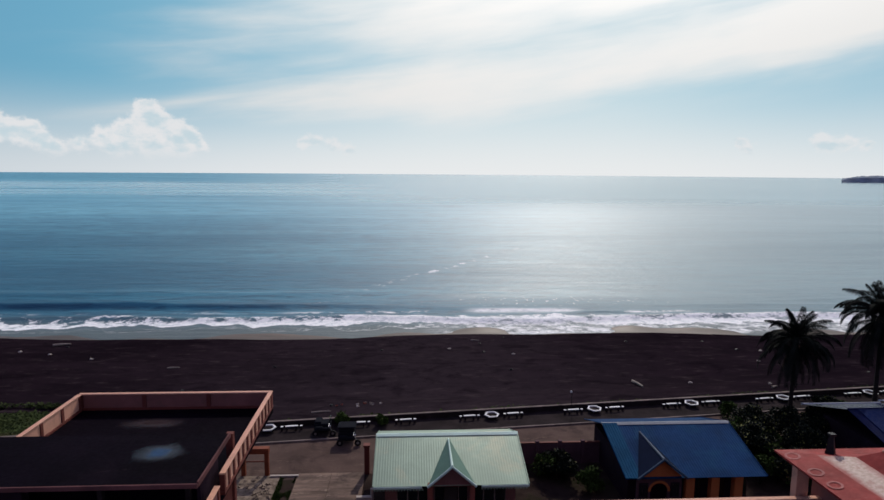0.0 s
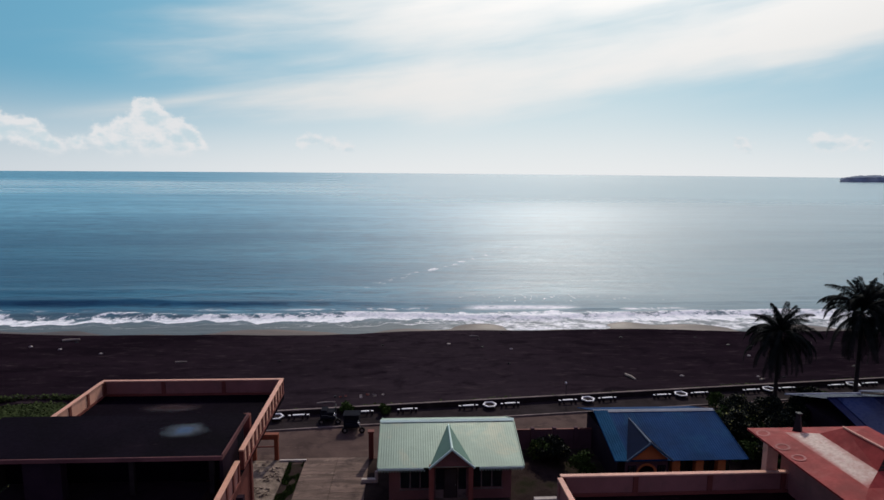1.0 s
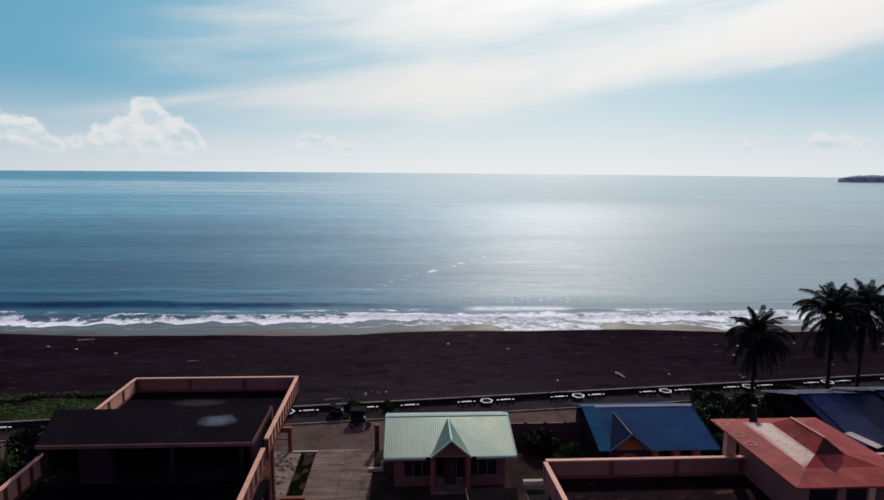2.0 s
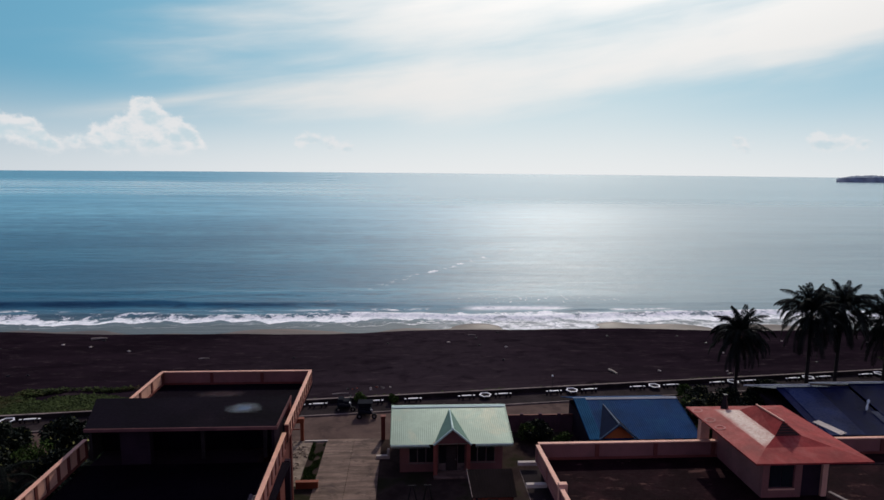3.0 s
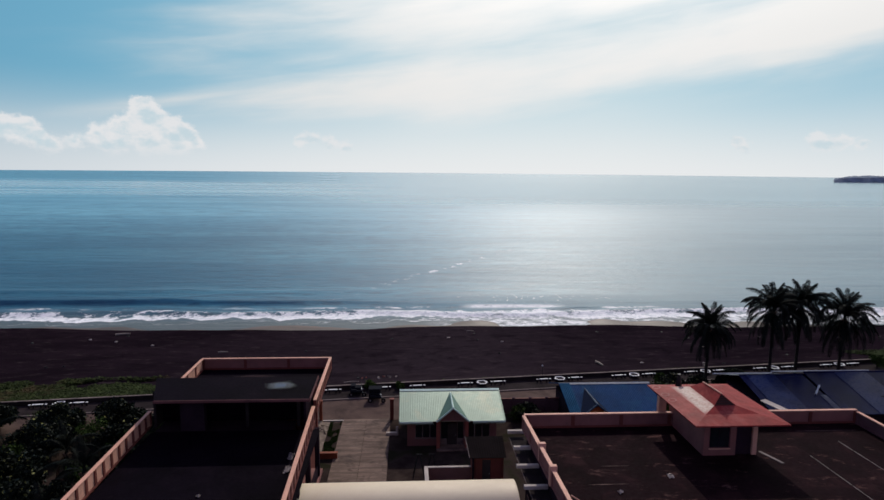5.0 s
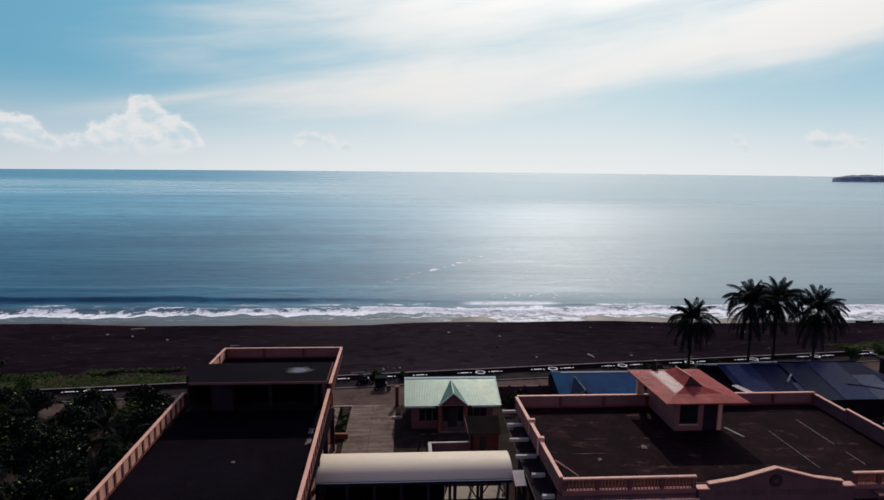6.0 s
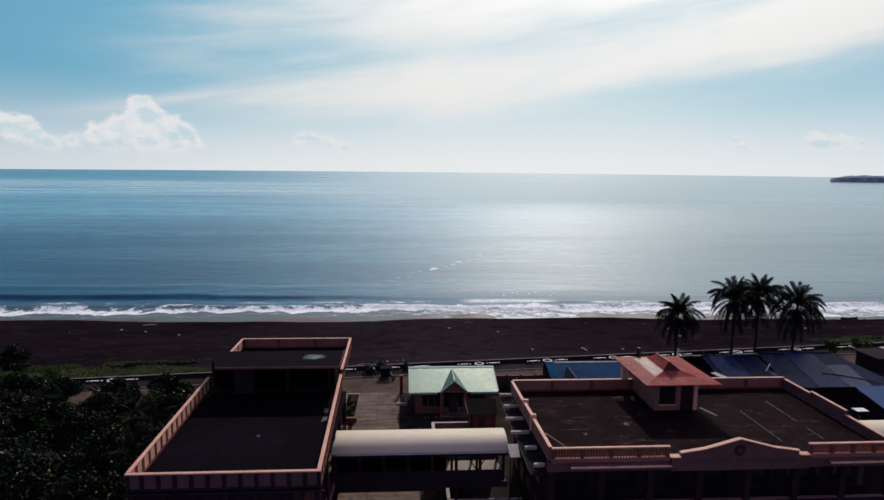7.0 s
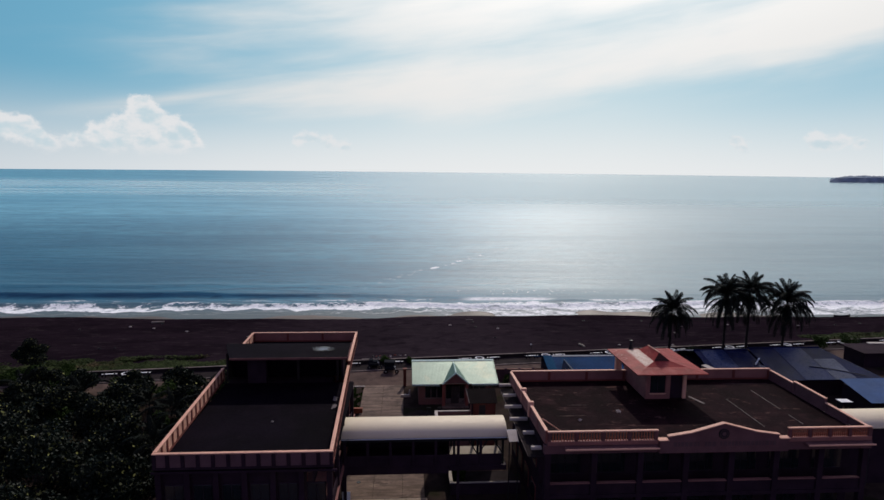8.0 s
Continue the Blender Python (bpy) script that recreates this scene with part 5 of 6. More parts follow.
# ---- the small house with the green roof ----
def gable_roof(t, x0, x1, y_front, y_ridge, y_back, z_eave, z_ridge, material, ribs, trim, depth=0.03, barge=None):
    ribbed("roof_sheet", ((x0, y_ridge, z_ridge), (x1, y_ridge, z_ridge), (x1, y_front, z_eave), (x0, y_front, z_eave)), ribs, depth, material, t)
    ribbed("roof_sheet", ((x0, y_ridge, z_ridge), (x1, y_ridge, z_ridge), (x1, y_back, z_eave), (x0, y_back, z_eave)), ribs, depth, material, t)
    bm = bmesh.new()
    for y_, z_ in ((y_ridge - 0.26, z_ridge - 0.045), (y_ridge + 0.26, z_ridge - 0.045)):
        bm.faces.new([bm.verts.new(q) for q in ((x0 - 0.04, y_ridge, z_ridge + 0.05), (x1 + 0.04, y_ridge, z_ridge + 0.05), (x1 + 0.04, y_, z_), (x0 - 0.04, y_, z_))])
    bmesh.ops.remove_doubles(bm, verts=list(bm.verts), dist=0.001)
    thicken(bm, (0, 0, 0.02))
    part("ridge_cap", bm, trim, t, "pale folded ridge cap")
    for x in (x0, x1):
        for y in (y_front, y_back):
            tube("barge", (x, y_ridge, z_ridge + 0.02), (x, y, z_eave + 0.02), 0.045, barge or trim, t, sides=6)


def dormer(t, xc, half, y_tip, y_back, z_base, z_top, material, trim, wall):
    """A small gable over the porch: two slopes that run back into the roof, a wall face and pale bargeboards."""
    tip, end = Vector((xc, y_tip, z_top)), Vector((xc, y_back, z_top))
    for s in (-1, 1):
        foot = Vector((xc + s * half, y_tip, z_base))
        far = Vector((xc + s * 0.06, y_back, z_top - 0.02))
        bm = bmesh.new()
        vs = [bm.verts.new(p) for p in (tip, foot, far)]
        f = bm.faces.new(vs)
        bmesh.ops.recalc_face_normals(bm, faces=[f])
        f.normal_update()
        if f.normal.z < 0:
            f.normal_flip()
        thicken(bm, (0, 0, -0.05))
        part("dormer_slope", bm, material, t)
        tube("bargeboard", tip + Vector((0, -0.05, 0)), foot + Vector((0, -0.05, 0)), 0.085, trim, t, sides=6)
    tube("dormer_ridge", tip, end, 0.10, trim, t, 0.05, sides=8)
    bm = bmesh.new()
    vs = [(xc - half + 0.25, z_base - 0.02), (xc + half - 0.25, z_base - 0.02), (xc, z_top - 0.18)]
    a = [bm.verts.new((x, y_tip + 0.30, z)) for x, z in vs]
    b = [bm.verts.new((x, y_tip + 0.42, z)) for x, z in vs]
    bm.faces.new(a)
    bm.faces.new(b[::-1])
    for k in range(3):
        bm.faces.new((a[k], b[k], b[(k + 1) % 3], a[(k + 1) % 3]))
    part("dormer_face", bm, wall, t)


def green_house():
    t = thing("green_roof_house", "small pink bungalow with a pale green sheet roof", "house", (3.6, 42, 0))
    trim = surface("pale_green_trim", (0.52, 0.68, 0.60), 0.5, var=0.12)
    gable_roof(t, -1.67, 8.83, 38.0, 42.83, 46.5, 2.95, 4.36, GREEN_ROOF, 58, trim, 0.005, GREEN_ROOF)
    # the dormer slopes' shading is painted in with a darker green
    dormer(t, 3.6, 1.62, 37.75, 41.9, 3.02, 4.42, surface("shaded_green_roof_sheet", (0.11, 0.20, 0.155), 0.6, var=0.2, bump=0.05), trim, PINK)
    box("eave_board", -1.67, 1.6, 37.94, 38.02, 2.78, 2.93, trim, t)
    box("eave_board", 5.6, 8.83, 37.94, 38.02, 2.78, 2.93, trim, t)
    for k in range(52):
        x = -1.6 + 0.2 * k
        if not 1.7 < x < 5.5:
            box("fringe_tooth", x, x + 0.1, 37.95, 38.01, 2.66, 2.778, GREEN_ROOF, t, 0.0)
    yw = 38.9
    box("wall_west", -0.9, -0.72, yw + 0.19, 46.1, -0.1, 2.95, PINK, t)
    box("wall_east", 7.9, 8.08, yw + 0.19, 46.1, -0.1, 2.95, PINK, t)
    box("wall_north", -0.71, 7.89, 45.92, 46.1, -0.1, 2.95, PINK, t)
    for gx in (-0.81, 7.99):
        bm = bmesh.new()
        a = [bm.verts.new((gx - 0.09, y, z)) for y, z in ((yw + 0.2, 2.952), (46.08, 2.952), (42.83, 4.20))]
        b = [bm.verts.new((gx + 0.09, y, z)) for y, z in ((yw + 0.2, 2.952), (46.08, 2.952), (42.83, 4.20))]
        bm.faces.new(a)
        bm.faces.new(b[::-1])
        for k in range(3):
            bm.faces.new((a[k], b[k], b[(k + 1) % 3], a[(k + 1) % 3]))
        bmesh.ops.recalc_face_normals(bm, faces=list(bm.faces))
        part("gable_wall", bm, PINK, t)
    # front wall in pieces round two windows and the porch
    for xa, xb, z0, z1 in ((-0.9, -0.1, -0.1, 2.95), (-0.095, 2.095, -0.1, 0.85), (-0.095, 2.095, 2.45, 2.95), (2.1, 2.45, -0.1, 2.95), (4.75, 5.1, -0.1, 2.95), (5.105, 7.395, -0.1, 0.85), (5.105, 7.395, 2.45, 2.95), (7.4, 8.08, -0.1, 2.95)):
        box("wall_south", xa, xb, yw, yw + 0.18, z0, z1, PINK, t, 0.0)
    for xa, xb in ((-0.095, 2.095), (5.105, 7.395)):
        f = box("window", xa, xb, yw + 0.08, yw + 0.13, 0.853, 2.447, GLASS, t)
        for k in range(4):
            x = xa + (xb - xa) * k / 3
            box("mullion", x - 0.04, x + 0.04, yw + 0.03, yw + 0.079, 0.86, 2.44, COPING, f)
        box("window_sill", xa - 0.05, xb + 0.05, yw - 0.08, yw - 0.002, 0.76, 0.85, COPING, f)
    # porch under the small gable
    for x in (2.15, 5.0):
        box("porch_post", x - 0.17, x + 0.17, 38.05, 38.39, -0.1, 3.0, ROSE, t, label="rose red porch post")
    box("porch_beam", 2.0, 5.15, 38.06, 38.38, 2.85, 3.04, ROSE, t)
    f = box("door", 3.15, 4.05, yw + 0.06, yw + 0.12, -0.1, 2.3, VOID, t)
    box("handle", 3.95, 3.99, yw + 0.03, yw + 0.058, 1.0, 1.1, STEEL, f)
    for xa, xb in ((2.46, 3.10), (4.10, 4.74)):
        g = box("sidelight", xa, xb, yw + 0.06, yw + 0.12, 0.7, 2.4, GLASS, t)
        box("mullion", xa, xa + 0.06, yw + 0.02, yw + 0.058, 0.7, 2.4, COPING, g)
        box("sidelight_panel", xa, xb, yw + 0.04, yw + 0.12, -0.1, 0.698, COPING, t)
    box("porch_step", 2.0, 5.2, 37.6, 38.85, -0.1, 0.12, CONCRETE, t)
    return t


green_house()

annex = thing("annex", "brown two-storey stair block with a rusty sheet roof", "outbuilding", (5.2, 25.6, 0))
rust = surface("rusty_brown_roof_sheet", (0.011, 0.0075, 0.008), 0.9, var=0.35, scale=1.0, spec=0.02)
ribbed("roof_sheet", ((3.65, 26.75, 6.72), (6.65, 26.75, 6.72), (6.58, 24.45, 6.08), (3.80, 24.45, 6.08)), 16, 0.008, rust, annex)
tube("barge", (3.64, 26.75, 6.76), (3.79, 24.45, 6.12), 0.03, COPING, annex)
for xa, xb, ya, yb, z0, z1 in ((4.1, 4.25, 24.86, 26.5, -0.1, 6.0), (6.3, 6.45, 24.86, 26.5, -0.1, 6.0), (4.255, 4.80, 24.8, 24.95, -0.1, 6.0), (5.45, 6.295, 24.8, 24.95, -0.1, 6.0), (4.805, 5.445, 24.8, 24.95, -0.1, 3.55), (4.255, 6.295, 26.35, 26.5, -0.1, 6.3)):
    box("wall", xa, xb, ya, yb, z0, z1, MAROON, annex)
stair_door = box("door", 4.805, 5.445, 24.88, 24.93, 3.555, 5.75, VOID, annex)
box("handle", 5.34, 5.38, 24.85, 24.878, 4.55, 4.65, STEEL, stair_door)
box("lintel", 4.805, 5.445, 24.8, 24.95, 5.753, 6.0, MAROON, annex)
box("corner_post", 4.02, 4.16, 24.62, 24.78, -0.1, 6.05, SHADED_BROWN, annex)

for sx in (0.15, 1.35):
    sw = thing("garden_trestle", "thin dark metal trestle frame in the yard", "trestle", (sx, 33.0, 0), "trestles in the yard")
    for s in (-1, 1):
        for yy in (32.6, 33.4):
            tube("leg", (sx + s * 0.5, yy, 0.0), (sx + s * 0.08, 33.0, 2.1), 0.035, IRON, sw)
    tube("top_bar", (sx - 0.3, 33.0, 2.1), (sx + 0.3, 33.0, 2.1), 0.04, IRON, sw)
bollard = thing("white_post", "short white painted post in the yard", "post", (0.1, 29.6, 0))
tube("shaft", (0.1, 29.6, 0), (0.1, 29.6, 1.2), 0.06, WHITE, bollard)
side_post = thing("rubble_edge", "pale cement edging stub beside the driveway", "edging", (-2.6, 41.5, 0))
box("stub", -3.1, -1.9, 41.3, 41.6, 0.0, 0.3, PALE, side_post)
tube("end_post", (-1.95, 41.45, 0.0), (-1.95, 41.45, 0.9), 0.12, PALE, side_post)


# ---- the house with the blue roof ----
def blue_house():
    t = thing("blue_roof_house", "orange bungalow with a blue sheet roof", "house", (20.8, 42, 0))
    trim = surface("pale_grey_blue_trim", (0.045, 0.075, 0.12), 0.5, var=0.2)
    gable_roof(t, 15.75, 25.85, 38.7, 44.2, 48.6, 2.75, 4.35, BLUE_ROOF, 52, surface("pale_zinc_ridge", (0.26, 0.28, 0.31), 0.5, var=0.2), 0.012, BLUE_ROOF)
    strip = surface("faded_teal_roof_sheet", (0.012, 0.066, 0.135), 0.85, var=0.25, bump=0.05, spec=0.03)
    ribbed("roof_strip", ((15.73, 44.12, 4.41), (16.9, 44.12, 4.41), (16.9, 38.68, 2.815), (15.73, 38.68, 2.815)), 6, 0.02, strip, t, thick=0.01, label="faded teal roof sheets")
    # dormer slope turned from the sun: its shade is put into a darker sheet
    dormer(t, 18.25, 1.75, 38.5, 42.9, 2.85, 4.25, surface("shaded_navy_roof_sheet", (0.004, 0.009, 0.028), 0.8, var=0.3, bump=0.05, spec=0.03), trim, ORANGE)
    box("wall", 16.4, 25.2, 40.0, 47.8, -0.1, 2.72, SHADED_BROWN, t, 0.0)
    for x in (20.5, 22.3, 24.0):
        box("porch_post", x - 0.30, x + 0.30, 39.0, 39.5, -0.1, 2.70, ORANGE, t)
    # the projecting porch front: a brown wall with an arched opening and two small barred windows
    bm = bmesh.new()
    arch = [(18.25 + 0.62 * math.cos(k * math.pi / 12), 1.62 + 0.62 * math.sin(k * math.pi / 12)) for k in range(13)]
    rim = [(19.85, -0.1), (19.85, 2.85), (16.65, 2.85), (16.65, -0.1)]
    outline = rim + [(17.63, -0.1)] + arch[::-1] + [(18.87, -0.1)]
    lo = [bm.verts.new((x, 39.0, z)) for x, z in outline]
    hi = [bm.verts.new((x, 39.16, z)) for x, z in outline]
    bm.faces.new(lo)
    bm.faces.new(hi[::-1])
    for k in range(len(lo)):
        bm.faces.new((lo[k], hi[k], hi[(k + 1) % len(lo)], lo[(k + 1) % len(lo)]))
    bmesh.ops.recalc_face_normals(bm, faces=list(bm.faces))
    part("porch_wall", bm, SHADED_PLUM, t, "brown porch wall with an arched opening")
    bm = bmesh.new()
    for (xa, za), (xb, zb) in zip(arch, arch[1:]):
        ca, cb = (18.25 + (xa - 18.25) * 1.3, 1.62 + (za - 1.62) * 1.3), (18.25 + (xb - 18.25) * 1.3, 1.62 + (zb - 1.62) * 1.3)
        bm.faces.new([bm.verts.new(q) for q in ((xa, 38.985, za), (xb, 38.985, zb), (cb[0], 38.985, cb[1]), (ca[0], 38.985, ca[1]))])
    bmesh.ops.remove_doubles(bm, verts=list(bm.verts), dist=0.001)
    thicken(bm, (0, 0.012, 0))
    part("arch_trim", bm, ORANGE, t, "orange painted arch moulding")
    for xa in (16.80, 19.05):
        thing_window(t, xa, xa + 0.65, 38.995, 1.2, 2.3, 3)
    for xa in (20.95, 22.75, 24.35):
        thing_window(t, xa, xa + 0.8, 39.995, 0.6, 2.3)
    return t


blue_house()


# ---- the large dark blue roofs further along ----
def blue_sheds():
    t = thing("blue_roof_hall", "long low hall with a glossy dark blue sheet roof", "building", (48, 46, 0))
    trim = surface("pale_ridge_metal", (0.55, 0.58, 0.62), 0.35, var=0.2)
    for x0, x1, yf, yr, yb, ze, zr, mat_, ribs in ((37.6, 45.3, 39.6, 46.6, 52.2, 2.3, 4.15, BLUE_DARK, 34), (45.5, 58.5, 39.4, 46.8, 52.6, 2.35, 4.35, BLUE_DARK, 60)):
        ribbed("roof_sheet", ((x0, yr, zr), (x1 - (2.6 if x1 > 50 else 0), yr, zr), (x1 + (1.4 if x1 > 50 else 0), yf, ze), (x0, yf, ze)), ribs, 0.012, mat_, t)
        ribbed("roof_sheet", ((x0, yr, zr), (x1 - (2.6 if x1 > 50 else 0), yr, zr), (x1, yb, ze), (x0, yb, ze)), ribs, 0.012, mat_, t)
        box("wall", x0 + 0.5, x1 - 0.6, yf + 0.7, yb - 0.7, -0.1, ze, SHADED_BROWN, t, 0.0)
        tube("ridge_cap", (x0, yr, zr + 0.03), (x1 - (2.6 if x1 > 50 else 0), yr, zr + 0.03), 0.1, BLUE_DARK, t)
        tube("eave_gutter", (x0, yb + 0.05, ze + 0.02), (x1, yb + 0.05, ze + 0.02), 0.09, trim, t, label="pale eave gutter")
    # pale strips put the sky's reflection into the sheets' base colour
    for xa, xb, share, m_ in ((44.75, 49.1, 0.45, SHEET_PALE), (49.15, 53.1, 1.0, PANEL_BLUE), (53.15, 56.1, 0.62, SHEET_PALE), (38.4, 41.8, 1.0, PANEL_BLUE)):
        zr, yr, yf, ze = (4.35, 46.8, 39.4, 2.35) if xa > 45.3 else (4.15, 46.6, 39.6, 2.3)
        yt, zt = yf + (yr - yf) * share, ze + (zr - ze) * share
        lift = 0.075 if xa < 45 else 0.045
        ribbed("roof_strip", ((xa, yt, zt + lift), (xb, yt, zt + lift), (xb, yf, ze + lift), (xa, yf, ze + lift)), 20, 0.006, m_, t, thick=0.008, label="weathered blue-grey roof sheets with sky sheen painted in")
    poly("hip_end", ((55.9, 46.8, 4.35), (59.9, 39.4, 2.35), (58.5, 52.6, 2.35)), BLUE_DARK, t, 0.05)
    bm = bmesh.new()
    rng = random.Random(12)
    strip = []
    for k in range(9):
        u = k / 8
        c = Vector((44.2 + 1.5 * u, 42.7 + 1.6 * u, 3.26 + 0.43 * u + 0.06 * rng.random()))
        w_ = 0.04 + 0.05 * rng.random()
        strip.append((bm.verts.new(c + Vector((-w_, w_, 0.0))), bm.verts.new(c + Vector((0, 0, 0.10 + 0.06 * rng.random()))), bm.verts.new(c + Vector((w_, -w_, 0.0)))))
    for a, b in zip(strip, strip[1:]):
        for j in range(2):
            bm.faces.new((a[j], b[j], b[j + 1], a[j + 1]))
    thicken(bm, (0, 0, -0.02))
    part("loose_flashing", bm, trim, t, "crumpled pale strip of roof flashing")
    bm = bmesh.new()
    for a, b in zip(range(10), range(1, 11)):
        pa, pb = ((51.4 + 0.62 * k, 42.2 - 0.10 * k - 0.03 * k * k * 0.4, 3.20 - 0.030 * k - 0.0027 * k * k) for k in (a, b))
        tube_into(bm, pa, pb, 0.05, sides=5)
    part("roof_cable", bm, IRON, t, "slack dark cable lying over the roof")
    s = thing("lean_to_roof", "low lean-to with a faded pale blue sheet roof", "outbuilding", (54, 34, 0))
    ribbed("roof_sheet", ((52.2, 37.7, 3.15), (62.5, 37.7, 3.15), (62.5, 31.0, 2.7), (51.0, 31.0, 2.7)), 34, 0.012, PALE_BLUE, s)
    box("wall", 52.4, 62.0, 31.5, 37.3, -0.1, 2.66, SHADED_BROWN, s, 0.0)
    b = thing("bright_sheet", "loose pale roofing sheet on the dark yard", "roof sheet", (48.8, 32.4, 0))
    box("sheet", 48.1, 49.5, 31.9, 32.9, 2.46, 2.50, WHITE, b)
    for x in (48.3, 49.3):
        box("trestle", x - 0.05, x + 0.05, 32.0, 32.8, 0.0, 2.458, IRON, b)
    e = thing("east_walkway", "covered walkway with a cream barrel roof", "covered walkway", (48, 20, 0))
    barrel("barrel_roof", e, 35.4, 62.0, 20.6, 1.80, 5.49, 0.86, VAULT, 150)
    # added wall: hides the lit ground behind and throws shade before it
    box("side_wall", 36.0, 62.0, 18.93, 19.08, -0.1, 5.3, SHADED_BROWN, e, label="added dark wall that shades the ground")
    for k in range(7):
        for y in (18.75, 22.45):
            box("post", 36.5 + 4 * k - 0.1, 36.5 + 4 * k + 0.1, y - 0.1, y + 0.1, -0.1, 5.46, IRON, e)
    return t


blue_sheds()
f2 = thing("low_house", "low dark house with a pale flat roof edge by the seafront", "house", (74, 56, 0))
box("wall", 66, 84, 50.5, 54.6, -0.1, 2.2, SHADED_BROWN, f2)
box("roof", 65.5, 84.5, 50.0, 55.0, 2.203, 2.35, SHADED_BROWN, f2)
box("roof_edge", 70.0, 84.5, 54.5, 55.2, 2.353, 2.48, PALE, f2, label="pale roof edge")



# ---- palms ----
def frond_mesh(name, length, rise, bend, seed, material):
    """A feather leaf that leaves the crown at the angle rise and bows over by bend: a midrib and two combs of hanging leaflets."""
    rng = random.Random(seed)
    verts, faces = [], []
    n = 110
    at, flow = [Vector((0.0, 0.0, 0.0))], []
    for k in range(n + 1):
        a = radians(max(-94.0, rise - bend * (k / n) ** 1.25))
        flow.append(Vector((math.cos(a), 0.0, math.sin(a))))
        at.append(at[-1] + flow[-1] * length / n)
    for k in range(n):
        s, a, b, d = k / n, at[k], at[k + 1], flow[k]
        r = 0.050 * (1 - 0.8 * s)
        i = len(verts)
        verts += [a + Vector((0, -r, 0)), a + Vector((0, r, 0)), b + Vector((0, r, 0)), b + Vector((0, -r, 0))]
        faces.append((i, i + 1, i + 2, i + 3))
        if s < 0.12:
            continue
        long = 1.05 * math.sin(math.pi * min(1.0, 0.20 + 0.74 * s)) ** 0.6 * rng.uniform(0.78, 1.1)
        for side in (-1, 1):
            if rng.random() < 0.06:
                continue
            out = (d * rng.uniform(0.7, 1.0) + Vector((0, side * rng.uniform(0.45, 0.75), rng.uniform(-0.2, 0.15)))).normalized()
            fall = (out + Vector((0, 0, -1.1 - 0.9 * rng.random()))).normalized()
            wide = d * 0.027
            root = a.lerp(b, rng.random())
            mid = root + out * long * 0.42
            tip = mid + fall * long * 0.62
            i = len(verts)
            verts += [root - wide * 0.6, root + wide * 0.6, mid + wide, tip, mid - wide]
            faces.append((i, i + 1, i + 2, i + 3, i + 4))
    me = bpy.data.meshes.new(name)
    me.from_pydata([tuple(v) for v in verts], [], faces)
    me.materials.append(material)
    return me


FROND_ANGLES = ((87, 44, 3.7), (76, 84, 4.3), (62, 114, 4.6), (46, 128, 4.8), (26, 120, 4.9), (0, 94, 5.0), (-30, 60, 5.0), (-58, 34, 5.0))
FRONDS = [frond_mesh("frond", l, r, c, k, FROND) for k, (r, c, l) in enumerate(FROND_ANGLES)]
DRY = frond_mesh("dry_frond", 3.4, -52, 40, 9, DRY_FROND)


def palm(x, y, z, height, seed, lean=(0.3, 0.0), size=1.0, dry=1, count=26):
    rng = random.Random(seed)
    t = thing("coconut_palm", "coconut palm with a dark feathery crown", "palm tree", (x, y, z), "palms")
    bm = bmesh.new()
    rings = []
    n = 20
    for k in range(n + 1):
        s = k / n
        c = Vector((x + lean[0] * s * s, y + lean[1] * s * s, z - 0.1 + height * s))
        r = (0.21 - 0.06 * s + (0.12 if k == 0 else 0)) * (1.07 if k % 2 else 1.0) * min(1.0, size + 0.1)
        rings.append([bm.verts.new(c + Vector((r * math.cos(a * math.pi / 4), r * math.sin(a * math.pi / 4), 0))) for a in range(8)])
    for a, b in zip(rings, rings[1:]):
        for k in range(8):
            bm.faces.new((a[k], a[(k + 1) % 8], b[(k + 1) % 8], b[k]))
    part("trunk", bm, BARK, t, "ringed grey trunk")
    top = Vector((x + lean[0], y + lean[1], z - 0.1 + height))
    for k in range(count):
        ring = k / count
        turn = k * 2.399 + rng.uniform(-0.3, 0.3)
        me = FRONDS[min(7, int(8 * (0.04 + 0.96 * ring) + rng.uniform(-0.3, 0.3)))] if k < count - dry else DRY
        ob = new("frond", me)
        ob.parent = t
        ob.matrix_parent_inverse = Matrix.Translation(t.location).inverted()
        s = size * rng.uniform(0.86, 1.08)
        ob.matrix_basis = Matrix.Translation(top + Vector((0, 0, 0.05))) @ Euler((rng.uniform(-0.18, 0.18), rng.uniform(-0.14, 0.14), turn), "XYZ").to_matrix().to_4x4() @ Matrix.Scale(s, 4)
    bm = bmesh.new()
    tube_into(bm, top, top + Vector((0.05, 0, 1.35 * size)), 0.05, 0.015, 5)
    part("spear_leaf", bm, FROND, t, "closed young leaf standing upright")
    bm = bmesh.new()
    for k in range(7):
        a = k * 0.9
        bmesh.ops.create_icosphere(bm, subdivisions=1, radius=0.14, matrix=Matrix.Translation(top + Vector((0.24 * math.cos(a), 0.24 * math.sin(a), -0.2 - 0.1 * (k % 2)))))
    part("coconuts", bm, DRY_FROND, t)
    return t


palm(37.3, 53.4, 0.0, 7.9, 1, (0.1, 0.1), 0.90, 2, 62)
palm(45.8, 53.5, 0.0, 10.2, 2, (0.0, 0.2), 1.02, 1, 64)
palm(49.9, 54.4, 0.0, 10.4, 3, (0.1, 0.0), 0.98, 1, 62)
palm(55.15, 53.6, 0.0, 9.1, 4, (0.3, 0.2), 1.02, 2, 64)


